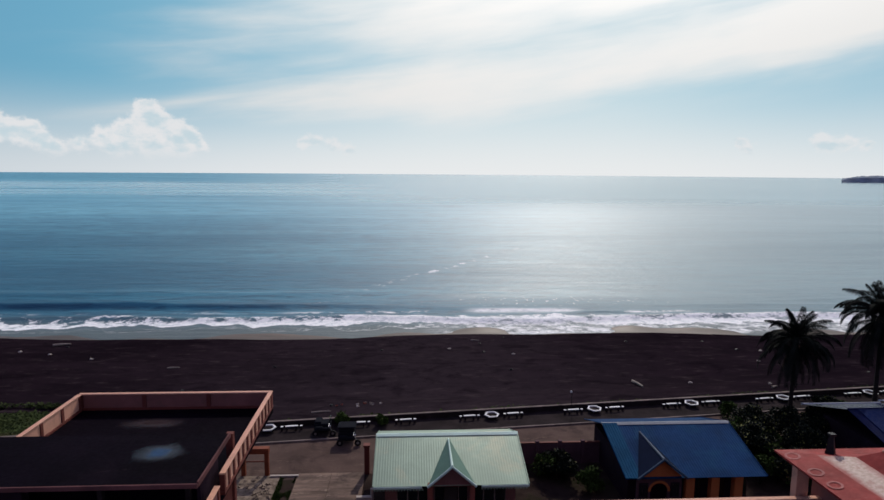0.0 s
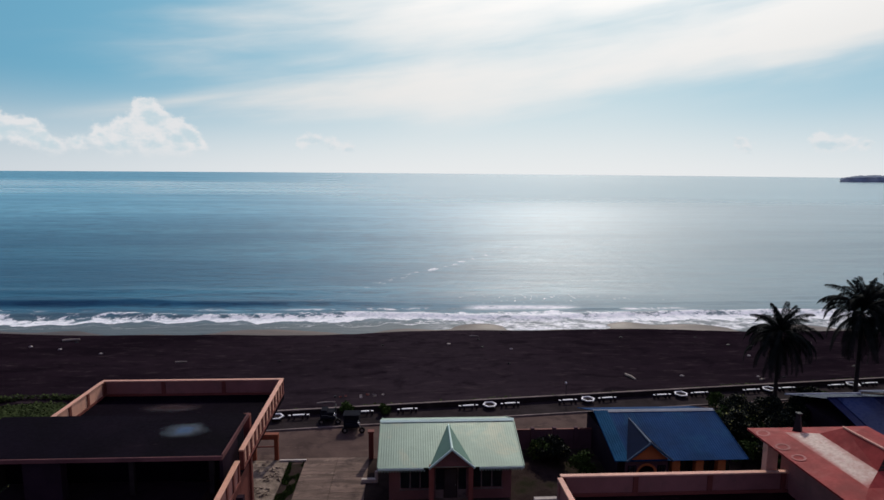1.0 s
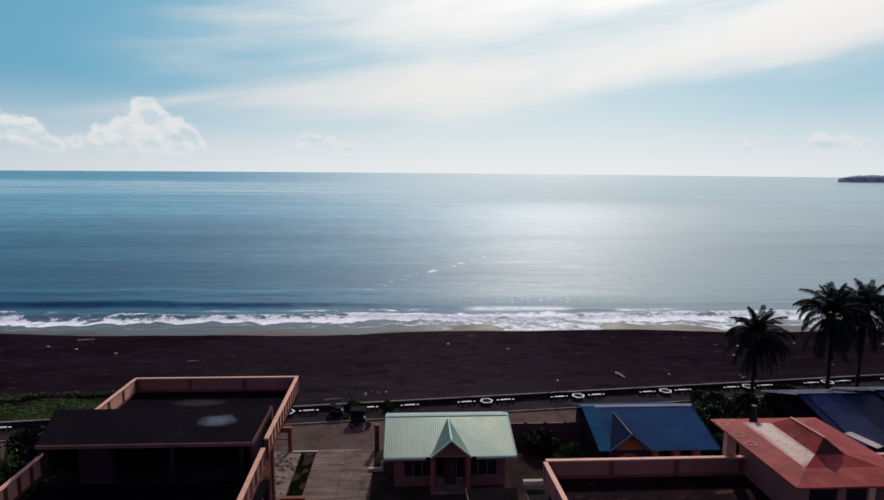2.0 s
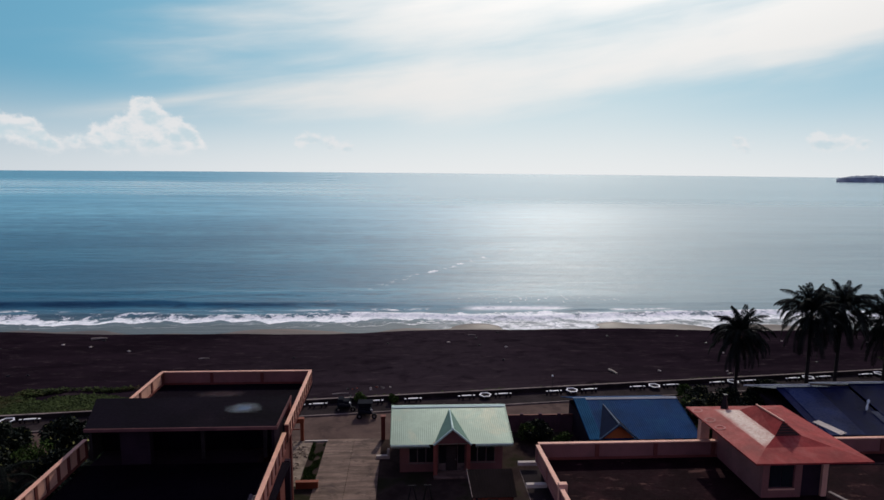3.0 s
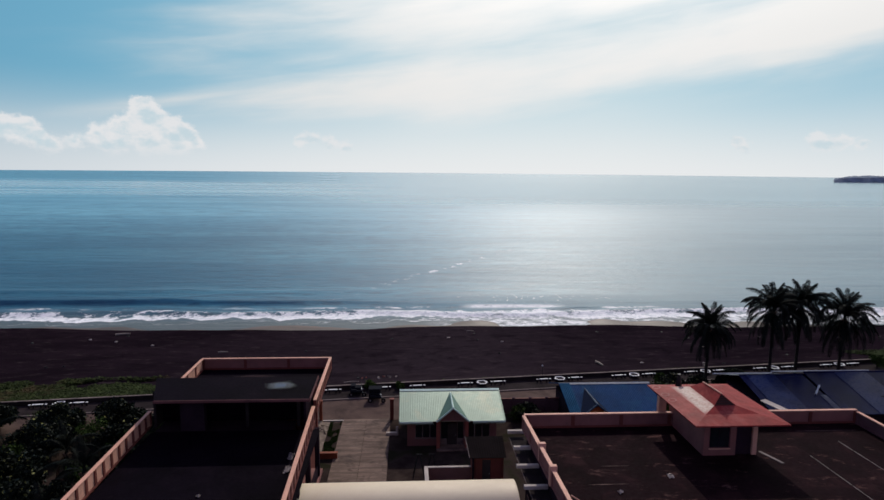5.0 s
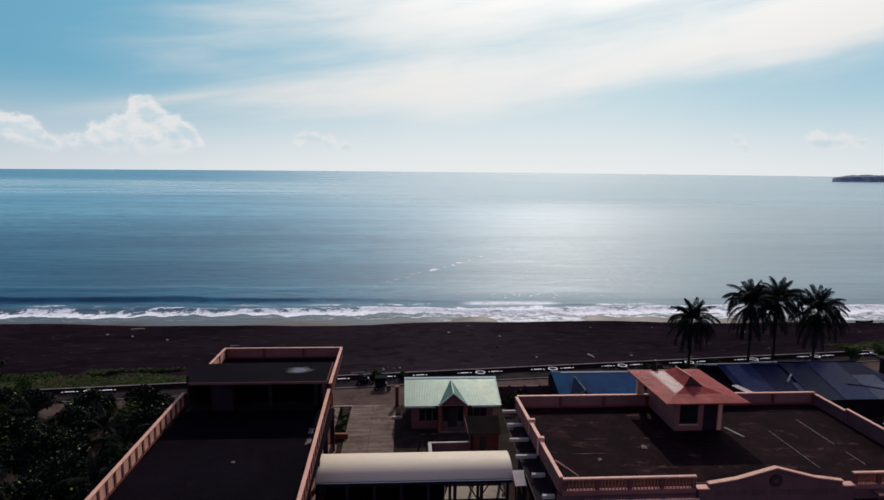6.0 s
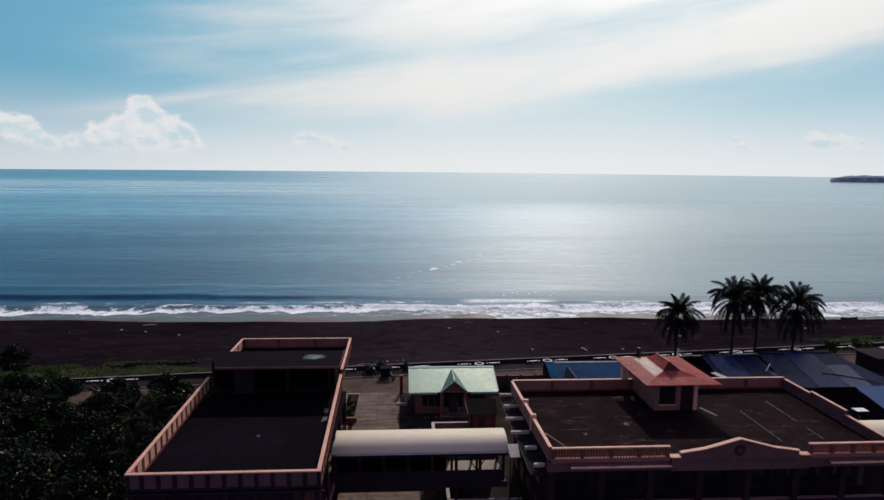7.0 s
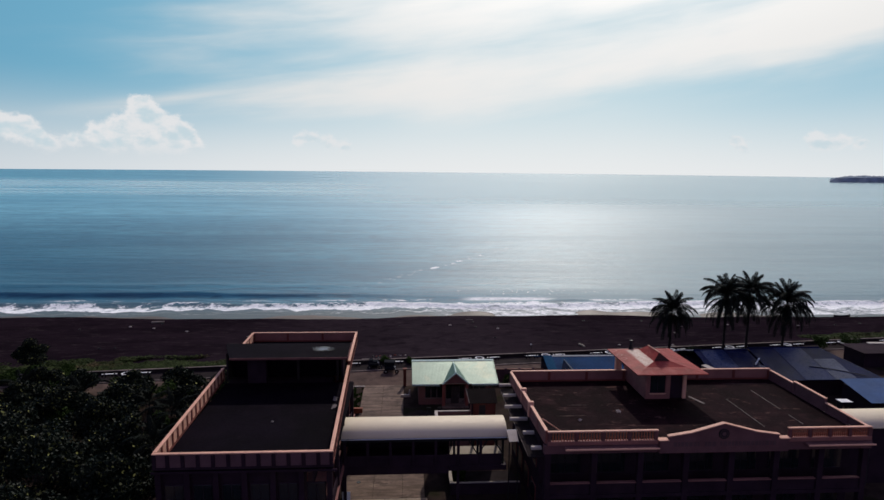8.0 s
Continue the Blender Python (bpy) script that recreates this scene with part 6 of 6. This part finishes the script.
# ---- broadleaf trees, shrubs, creepers ----
def leaf_cloud(clumps, per, spread_, leaf, seed):
    """Many small leaves scattered in clumps: vertex and face lists for one crown."""
    rng = np.random.default_rng(seed)
    verts, faces = [], []
    for c in clumps:
        pts = rng.normal(0, 1, (per, 3))
        pts /= np.linalg.norm(pts, axis=1)[:, None]
        pts *= (rng.random(per) ** 0.4)[:, None] * spread_ * c[3]
        pts[:, 2] *= 0.75
        d = rng.normal(0, 1, (per, 3))
        d[:, 2] -= 0.4
        d /= np.linalg.norm(d, axis=1)[:, None]
        e = np.cross(d, rng.normal(0, 1, (per, 3)))
        e /= np.linalg.norm(e, axis=1)[:, None]
        size = leaf * rng.uniform(0.6, 1.3, per)
        p = pts + np.array(c[:3])
        for k in range(per):
            i = len(verts)
            s = size[k]
            verts += [p[k], p[k] + d[k] * s * 0.5 + e[k] * s * 0.28, p[k] + d[k] * s, p[k] + d[k] * s * 0.5 - e[k] * s * 0.28]
            faces.append((i, i + 1, i + 2, i + 3))
    return verts, faces


def tree(x, y, height, radius, seed, leaf=0.40, name="garden_tree", label="dense dark green garden tree"):
    rng = random.Random(seed)
    t = thing(name, label, "tree", (x, y, 0), "trees in the garden")
    bm = bmesh.new()
    fork = height * 0.35
    tube_into(bm, (x, y, -0.1), (x + 0.1, y, fork), 0.24, 0.17, 8)
    clumps = []
    for k in range(13):
        a, rr = k * 2.4 + rng.uniform(-0.3, 0.3), radius * (0.25 + 0.65 * rng.random())
        z = height * (0.45 + 0.45 * rng.random()) * (1 - 0.25 * rr / radius)
        end = Vector((x + rr * math.cos(a), y + rr * math.sin(a), z))
        if k < 7:
            tube_into(bm, (x + 0.1, y, fork - 0.1), end, 0.11, 0.03, 5, False)
        clumps.append((end.x, end.y, end.z, rng.uniform(0.7, 1.25)))
    clumps.append((x, y, height * 0.9, 1.0))
    part("trunk", bm, BARK, t)
    v, f = leaf_cloud(clumps, 860, radius * 0.42, leaf * 0.82, seed)
    me = bpy.data.meshes.new("crown")
    me.from_pydata([tuple(q) for q in v], [], f)
    me.materials.append(LEAF)
    crown = new("crown", me)
    crown.parent = t
    crown.matrix_parent_inverse = Matrix.Translation(t.location).inverted()
    return t


for k, (x, y, h, r) in enumerate(((-25.5, 14.0, 6.4, 3.3), (-31.5, 16.5, 7.0, 3.8), (-37.5, 21.0, 6.6, 3.8), (-44.0, 27.0, 6.0, 4.0), (-28.0, 22.5, 5.6, 3.2), (-33.5, 28.5, 5.2, 3.3), (-51.0, 31.5, 5.4, 3.8), (-40.5, 33.0, 4.4, 3.0), (-24.2, 8.0, 6.0, 3.0), (-17.5, 5.0, 4.8, 2.4), (-30.0, 9.0, 6.8, 3.6), (-37.0, 13.0, 7.0, 3.8), (-45.0, 19.0, 7.0, 4.2), (-56.0, 24.0, 7.0, 4.6))):
    tree(x, y, h, r, 20 + k)
for k, (x, y, h, r) in enumerate(((-54.0, 38.5, 3.6, 3.0), (-28.5, 37.5, 3.0, 2.2), (-35.5, 37.5, 3.2, 2.4), (-47.0, 37.5, 3.6, 2.8), (-60.0, 34.0, 5.2, 3.8), (-64.0, 42.0, 3.6, 3.0), (-24.6, 31.5, 3.6, 2.2), (-25.5, 42.5, 3.0, 2.0), (-31.0, 43.0, 3.4, 2.2), (-36.5, 42.5, 3.2, 2.2), (-43.0, 42.5, 3.4, 2.3), (-48.5, 43.5, 3.3, 2.3), (-23.6, 38.5, 2.8, 1.8))):
    tree(x, y, h, r, 34 + k)
for k, (x, y, h, r) in enumerate(((31.0, 49.2, 3.4, 1.9), (34.6, 49.6, 3.0, 1.7), (29.2, 46.0, 3.3, 1.8), (38.4, 50.6, 2.6, 1.5), (33.2, 45.6, 3.0, 1.9), (30.4, 42.4, 2.6, 1.7), (34.6, 42.0, 2.6, 1.8), (12.4, 44.2, 2.0, 1.3), (41.5, 54.0, 2.2, 1.2))):
    tree(x, y, h, r, 140 + k, 0.26, "yard_tree", "small dark leafy tree between the houses")
tree(-55.3, 53.0, 4.4, 2.3, 61, 0.30, "beach_tree", "small leafy tree beside the seawall")
for k, (x, y, h, c) in enumerate(((-26.0, 27.0, 4.4, 14), (-31.0, 33.5, 2.8, 13), (-25.0, 36.0, 2.2, 13), (-41.0, 38.5, 1.8, 12), (-50.0, 42.0, 1.4, 12), (-24.6, 19.5, 4.8, 14))):
    palm(x, y, 0.0, h, 40 + k, (0.2, 0.1), 0.8, 1, c)


def shrub(x, y, height, radius, seed, z=0.0):
    rng = random.Random(seed)
    t = thing("shrub", "leafy green shrub on bare soil", "shrub", (x, y, z), "shrubs")
    bm = bmesh.new()
    clumps = []
    for k in range(7):
        a, rr = k * 2.4, radius * rng.uniform(0.1, 0.75)
        end = Vector((x + rr * math.cos(a), y + rr * math.sin(a), z + height * rng.uniform(0.4, 0.85)))
        tube_into(bm, (x, y, z - 0.05), end, 0.04, 0.015, 5, False)
        clumps.append((*end, rng.uniform(0.7, 1.2)))
    part("stems", bm, BARK, t)
    v, f = leaf_cloud(clumps, 190, radius * 0.5, 0.24, seed)
    me = bpy.data.meshes.new("foliage")
    me.from_pydata([tuple(q) for q in v], [], f)
    me.materials.append(SHRUB)
    ob = new("foliage", me)
    ob.parent = t
    ob.matrix_parent_inverse = Matrix.Translation(t.location).inverted()


for k in range(34):
    rng_s = random.Random(900 + k)
    sx, sy = -23.0 - 36 * rng_s.random() ** 1.2, 30.0 + 17.0 * rng_s.random()
    shrub(sx, sy, min(rng_s.uniform(1.6, 3.4), 0.5 + 0.24 * (49.0 - sy)), rng_s.uniform(1.0, 1.9), 300 + k)
for k, (x, y, h, r) in enumerate(((27.8, 47.0, 3.0, 1.7), (29.6, 44.6, 2.6, 1.6), (31.5, 47.5, 2.4, 1.6), (33.5, 45.0, 2.2, 1.5), (27.8, 42.5, 2.2, 1.3), (30.5, 41.0, 2.0, 1.5), (33.0, 50.8, 2.0, 1.2), (36.3, 51.0, 1.6, 1.1), (43.6, 55.2, 1.8, 0.9), (31.9, 54.6, 1.7, 0.9), (11.6, 44.3, 1.9, 1.2), (-27.2, 53.6, 1.3, 0.9), (-49.0, 50.5, 1.6, 1.1), (-5.6, 54.0, 1.2, 0.6), (-1.85, 54.0, 1.1, 0.6), (71.0, 60.0, 2.2, 1.6), (66.0, 60.0, 1.9, 1.4), (2.6, 20.9, 1.0, 0.7), (14.2, 42.0, 2.0, 1.1))):
    shrub(x, y, h, r, 80 + k)


for k in range(16):
    rng_s = random.Random(950 + k)
    shrub(-48.0 - 17.0 * rng_s.random(), 47.0 + 2.6 * rng_s.random(), rng_s.uniform(1.2, 2.0), rng_s.uniform(0.9, 1.5), 420 + k)


def creepers(name, x0, x1, deep, count, seed, label):
    rng = np.random.default_rng(seed)
    verts, faces = [], []
    made = 0
    while made < count:
        x = rng.uniform(x0, x1)
        d = 0.4 + deep * rng.random()
        y = wall_y(x) + d
        edge = noise.noise((x * 0.16, y * 0.3, 3.0))
        if edge < -0.9 + 1.0 * (d / deep):
            continue
        z = ground_z(x, y)
        h = rng.uniform(0.05, 0.5)
        a, s = rng.uniform(0, 6.283), rng.uniform(0.2, 0.46)
        tilt = rng.uniform(-0.5, 0.5)
        i = len(verts)
        ca, sa = math.cos(a), math.sin(a)
        verts += [(x, y, z + h - 0.05), (x + s * (ca * 0.5 - sa * 0.35), y + s * (sa * 0.5 + ca * 0.35), z + h + s * tilt * 0.5), (x + s * ca, y + s * sa, z + h + s * tilt * 0.6), (x + s * (ca * 0.5 + sa * 0.35), y + s * (sa * 0.5 - ca * 0.35), z + h - s * tilt * 0.4)]
        faces.append((i, i + 1, i + 2, i + 3))
        made += 1
    me = bpy.data.meshes.new(name)
    me.from_pydata(verts, [], faces)
    me.materials.append(CREEPER)
    return tagged(new(name, me), label, "plants", kind="stuff")


creepers("beach_creepers", -95, -16, 16.0, 100000, 3, "green and browning creeping plants on the sand by the seawall")
creepers("beach_weeds", 73, 125, 13.0, 26000, 4, "sparse green weeds on the sand by the seawall")


def yard_weeds(x0, x1, y0, y1, count, seed):
    """Short grass blades in tufts on the bare strip beside the driveway."""
    rng = random.Random(seed)
    verts, faces = [], []
    while len(faces) < count:
        x, y = rng.uniform(x0, x1), rng.uniform(y0, y1)
        if noise.noise((x * 1.1, y * 0.7, 6.0)) < -0.05:
            continue
        a, h, lean = rng.uniform(0, 6.283), rng.uniform(0.06, 0.20), rng.uniform(0.02, 0.12)
        c, d = math.cos(a), math.sin(a)
        i = len(verts)
        verts += [(x - 0.02 * d, y + 0.02 * c, 0.0), (x + 0.02 * d, y - 0.02 * c, 0.0), (x + lean * c, y + lean * d, h)]
        faces.append((i, i + 1, i + 2))
    me = bpy.data.meshes.new("yard_weeds")
    me.from_pydata(verts, [], faces)
    me.materials.append(SHRUB)
    return tagged(new("yard_weeds", me), "short green weeds on the bare strip beside the driveway", "grass", kind="stuff")


yard_weeds(-9.3, -8.05, 36.9, 44.8, 4200, 14)
creepers("wall_weeds", -14, 62, 1.4, 2600, 5, "thin weeds at the foot of the seawall")


# ---- what lies on the beach ----
def crumpled_sheet(name, x, y, z, wide, deep, seed, material, label, category):
    """A loose film of plastic, creased and lifted here and there."""
    rng = random.Random(seed)
    bm = bmesh.new()
    n = 7
    grid = [[bm.verts.new((x + wide * (i / n - 0.5) + rng.uniform(-0.06, 0.06), y + deep * (j / n - 0.5) + rng.uniform(-0.08, 0.08), z + 0.012 + 0.16 * rng.random() ** 3)) for j in range(n + 1)] for i in range(n + 1)]
    for i in range(n):
        for j in range(n):
            if rng.random() < 0.97:
                bm.faces.new((grid[i][j], grid[i + 1][j], grid[i + 1][j + 1], grid[i][j + 1]))
    for v in [v for v in bm.verts if not v.link_faces]:
        bm.verts.remove(v)
    thicken(bm, (0, 0, -0.008))
    return tagged(part(name, bm, material), label, category)


def driftwood(x, y, length, radius, turn, seed, label="bleached driftwood log on the black sand"):
    rng = random.Random(seed)
    z = ground_z(x, y)
    t = thing("driftwood_log", label, "log", (x, y, z), "driftwood")
    d = Vector((math.cos(turn), math.sin(turn), 0)) * length / 2
    c = Vector((x, y, z + radius * 0.6))
    a, b = c - d, c + d
    a.z, b.z = ground_z(a.x, a.y) + radius * 0.7, ground_z(b.x, b.y) + radius * 0.7
    bm = bmesh.new()
    mid = (a + b) / 2 + Vector((0, 0, 0.04))
    tube_into(bm, a, mid, radius, radius * 0.9, 8)
    tube_into(bm, mid - d * 0.02, b, radius * 0.9, radius * 0.55, 8)
    part("log", bm, DRIFT, t)
    bm = bmesh.new()
    tube_into(bm, mid, mid + Vector((d.y, -d.x, 0)).normalized() * length * 0.18 + Vector((0, 0, 0.15)), radius * 0.35, radius * 0.15, 6)
    part("stub", bm, DRIFT, t)


driftwood(29.3, 70.7, 3.8, 0.19, -1.62, 1)
driftwood(-57.0, 99.0, 2.6, 0.22, 0.3, 2)
driftwood(-33.0, 84.0, 1.6, 0.12, 0.2, 3)
driftwood(44.0, 66.0, 1.2, 0.12, 0.6, 4)
driftwood(12.0, 100.0, 1.5, 0.12, -0.2, 5)
driftwood(-8.5, 60.5, 2.0, 0.1, 0.1, 6)


def scrap(x, y, seed, white=True):
    """A torn sack or flotsam lump, crumpled."""
    rng = random.Random(seed)
    z = ground_z(x, y)
    bm = bmesh.new()
    bmesh.ops.create_icosphere(bm, subdivisions=2, radius=0.22, matrix=Matrix.Translation((x, y, z + 0.06)) @ Matrix.Diagonal((rng.uniform(0.8, 1.5), rng.uniform(0.6, 1.1), 0.5, 1)))
    for v in bm.verts:
        v.co += Vector((rng.uniform(-0.06, 0.06), rng.uniform(-0.06, 0.06), rng.uniform(-0.05, 0.05)))
    ob = part("flotsam", bm, PALE if white else IRON)
    tagged(ob, "crumpled pale sack washed up on the sand" if white else "dark clump of weed washed up on the sand", "flotsam", "flotsam on the beach")


rng_b = random.Random(31)
for k in range(46):
    x = rng_b.uniform(-95, 110)
    y = wall_y(x) + 3 + rng_b.random() * (berm_y(x) - wall_y(x) - 4)
    scrap(x, y, 200 + k, rng_b.random() < 0.3)


rng_d = random.Random(77)
for k in range(9):
    x, y = -5.2 + rng_d.gauss(0, 1.1), 63.5 + rng_d.gauss(0, 1.0)
    crumpled_sheet("litter", x, y, ground_z(x, y) + 0.02, rng_d.uniform(0.15, 0.5), rng_d.uniform(0.15, 0.4), 500 + k, (PALE, ROSE, SEAM)[k % 3], ("small pale scrap of litter on the sand", "small reddish scrap of litter on the sand", "small grey scrap of litter on the sand")[k % 3], "litter")


def outrigger_boat(x, y):
    z = ground_z(x, y)
    t = thing("outrigger_boat", "small dark outrigger boat drawn up at the waterline", "boat", (x, y, z))
    bm = bmesh.new()
    n = 14
    rings = []
    for k in range(n + 1):
        u = -1 + 2 * k / n
        w_, h = 0.36 * (1 - u * u) ** 0.6 + 0.02, 0.15 + 0.35 * u * u
        cx = x + u * 2.1
        rings.append([bm.verts.new((cx, y + w_ * s, z + hz)) for s, hz in ((-1, h + 0.25), (-0.7, 0.12), (0, 0.02), (0.7, 0.12), (1, h + 0.25))])
    for a, b in zip(rings, rings[1:]):
        for j in range(4):
            bm.faces.new((a[j], b[j], b[j + 1], a[j + 1]))
    thicken(bm, (0, 0, 0.06))
    part("hull", bm, IRON, t)
    for s in (-1, 1):
        tube("float", (x - 1.6, y + s * 1.3, z + 0.1), (x + 1.6, y + s * 1.3, z + 0.1), 0.06, DRIFT, t)
    for u in (-1.1, 1.1):
        tube("outrigger_arm", (x + 0.7 * u, y - 1.3, z + 0.18), (x + 0.7 * u, y + 1.3, z + 0.18), 0.045, DRIFT, t)


outrigger_boat(104.0, 103.6)


# ---- parked at the promenade ----
def tricycle(x, y, roofed=True):
    t = thing("motor_tricycle", "dark motor tricycle with a roofed sidecar parked by the kerb" if roofed else "dark motor tricycle with an open sidecar by the seawall", "tricycle", (x, y, 0.02))
    body = surface("dark_blue_vehicle_paint", (0.012, 0.013, 0.018), 0.85, var=0.2, bump=0.0, spec=0.02)
    bm = bmesh.new()
    box_into(bm, x - 0.9, x + 0.55, y - 0.55, y + 0.6, 0.35, 1.0, 0.08)
    box_into(bm, x - 0.85, x + (0.45 if roofed else -0.25), y - 0.5, y + 0.55, 1.0, 1.46 if roofed else 1.2, 0.06)
    part("sidecar", bm, body, t)
    if roofed:
        bm = bmesh.new()
        box_into(bm, x - 0.95, x + 0.65, y - 0.6, y + 0.65, 1.462, 1.53, 0.03)
        part("roof", bm, body, t)
    for px, py in () if not roofed else ((x - 0.8, y - 0.5), (x + 0.5, y - 0.5), (x - 0.8, y + 0.55), (x + 0.5, y + 0.55)):
        tube("roof_post", (px, py, 0.98), (px, py, 1.51), 0.025, IRON, t)
    box("windscreen", x + 0.5, x + 0.53, y - 0.45, y + 0.5, 1.05, 1.45, GLASS, t)
    bm = bmesh.new()
    box_into(bm, x - 0.75, x + 0.6, y - 1.15, y - 0.9, 0.55, 0.85, 0.06)
    box_into(bm, x - 0.7, x - 0.05, y - 1.13, y - 0.92, 0.85, 0.95, 0.03)
    part("motorcycle_body", bm, body, t)
    tube("handlebar", (x + 0.5, y - 1.35, 1.1), (x + 0.5, y - 0.7, 1.1), 0.02, STEEL, t)
    tube("fork", (x + 0.5, y - 1.02, 1.1), (x + 0.85, y - 1.02, 0.3), 0.03, STEEL, t)
    tube("headlight", (x + 0.55, y - 1.02, 0.98), (x + 0.68, y - 1.02, 0.98), 0.09, STEEL, t, 0.1, 12)
    for wx, wy in ((x + 0.85, y - 1.02), (x - 0.7, y - 1.02), (x - 0.3, y + 0.72)):
        wheel = tube("wheel", (wx, wy - 0.06, 0.31), (wx, wy + 0.06, 0.31), 0.29, RUBBER, t, None, 18)
        tube("hub", (wx, wy - 0.07, 0.31), (wx, wy + 0.07, 0.31), 0.12, STEEL, wheel, None, 10)


tricycle(-4.6, 51.0)
tricycle(-7.0, 52.9, False)


def rubble(x0, x1, y0, y1, count, seed):
    """Loose stones and broken cement in the side yard."""
    rng = random.Random(seed)
    bm = bmesh.new()
    for _ in range(count):
        k = 0.05 + 0.16 * rng.random() ** 3
        x, y = rng.uniform(x0, x1), rng.uniform(y0, y1)
        if noise.noise((x * 0.8, y * 0.5, 1.0)) < -0.15:
            continue
        m = Matrix.Translation((x, y, k * 0.25)) @ Euler((rng.uniform(-0.5, 0.5), rng.uniform(-0.5, 0.5), rng.random() * 3)).to_matrix().to_4x4() @ Matrix.Diagonal((k * rng.uniform(1, 2), k * rng.uniform(0.7, 1.4), k * 0.6, 1))
        made = bmesh.ops.create_cube(bm, size=1.0, matrix=m)
        for v in made["verts"]:
            v.co += Vector((rng.uniform(-1, 1), rng.uniform(-1, 1), rng.uniform(-1, 1))) * k * 0.2
    return tagged(part("rubble", bm, PLASTER), "broken cement rubble in the side yard", "rubble", kind="stuff")


side_ground = tagged(box("side_ground", -12.6, -9.3, 36.9, 45.1, -0.2, 0.04, PLASTER), "crumbled pale plaster ground beside the driveway", "ground", kind="structure")
low_edge = thing("low_edging_wall", "low rusty orange edging wall beside the driveway", "edging", (-8.4, 36.6, 0))
box("wall", -9.4, -7.6, 36.5, 36.8, 0.0, 0.55, RUST, low_edge)
box("coping", -9.45, -7.55, 36.45, 36.85, 0.553, 0.62, RUST, low_edge)
edge2 = thing("pale_edging", "pale broken cement edging by the gate", "edging", (-9.0, 45.0, 0))
box("stub", -10.1, -7.9, 44.85, 45.05, 0.0, 0.16, PALE, edge2)
rubble(-12.4, -9.4, 37.0, 45.0, 620, 6)


# ---- odds and ends on the roofs and beside the entry ----
crumpled_sheet("plastic_sheet", -8.85, 20.2, 7.72, 0.35, 0.9, 1, SEAM, "crumpled pale plastic sheet on the dark roof", "plastic sheet")
crumpled_sheet("plastic_sheet", -8.95, 22.0, 7.72, 0.35, 0.9, 2, SEAM, "torn grey plastic film beside the parapet", "plastic sheet")
crumpled_sheet("plastic_sheet", -13.6, 17.2, 7.72, 0.16, 0.14, 3, PALE, "small scrap of white plastic on the roof", "plastic sheet")
crumpled_sheet("plastic_sheet", 16.4, 18.4, 7.70, 0.3, 0.4, 4, PALE, "small pale scrap on the hall roof", "plastic sheet")
crumpled_sheet("plastic_sheet", 12.4, 16.6, 7.70, 0.22, 0.3, 5, PALE, "small pale scrap on the hall roof", "plastic sheet")
pole = thing("loose_pole", "pale wooden pole leaning on the parapet corner", "pole", (9.4, 14.5, 7.7))
tube("shaft", (8.62, 14.4, 8.92), (10.25, 14.45, 7.76), 0.05, CAP, pole, 0.04)
tank = thing("water_drum", "pale rounded water drum beside the entry drive", "drum", (-9.1, 17.95, 0))
bm = bmesh.new()
tube_into(bm, (-9.1, 17.95, 0.0), (-9.1, 17.95, 1.3), 0.52, 0.52, 24)
tube_into(bm, (-9.1, 17.95, 1.302), (-9.1, 17.95, 1.48), 0.50, 0.30, 24)
part("body", bm, PALE, tank)
tube("rim", (-9.1, 17.95, 1.24), (-9.1, 17.95, 1.30), 0.55, PALE, tank, 0.55, 24)
tube("lid", (-9.1, 17.95, 1.483), (-9.1, 17.95, 1.54), 0.22, IRON, tank, 0.20, 16)
board = thing("signboard", "blank white sheet panel standing by the entry drive", "signboard", (-7.6, 17.8, 0))
box("sheet", -7.98, -7.25, 17.75, 17.80, 0.0, 1.0, WHITE, board)
box("brace", -7.62, -7.56, 17.805, 18.1, 0.0, 0.8, IRON, board)
cover = thing("drain_cover", "small round black drain hole in the entry drive", "drain cover", (-6.8, 20.95, 0.05))
tube("disc", (-6.8, 20.95, 0.05), (-6.8, 20.95, 0.075), 0.2, IRON, cover, 0.2, 18)
# added pale strip in place of a stripe of sunlight on the deck
plank = thing("sunlit_stripe", "pale strip standing in for a sunlit stripe beside the stair house", "plank", (24.6, 20.6, 7.7))
bar("board", (24.35, 21.5), (25.0, 19.75), 0.22, 7.702, 7.75, SEAM, plank)
canopy = thing("pale_canopy", "narrow pale sheet canopy on thin posts behind the hall", "canopy", (32.2, 31.3, 0))
ribbed("sheet", ((31.4, 32.75, 6.85), (32.1, 33.05, 6.85), (32.8, 30.9, 6.78), (32.1, 30.6, 6.78)), 6, 0.012, PALE, canopy)
for x, y in ((31.55, 32.6), (31.95, 32.8), (32.25, 30.8), (32.65, 30.95)):
    tube("post", (x, y, -0.1), (x, y, 6.8), 0.05, IRON, canopy)
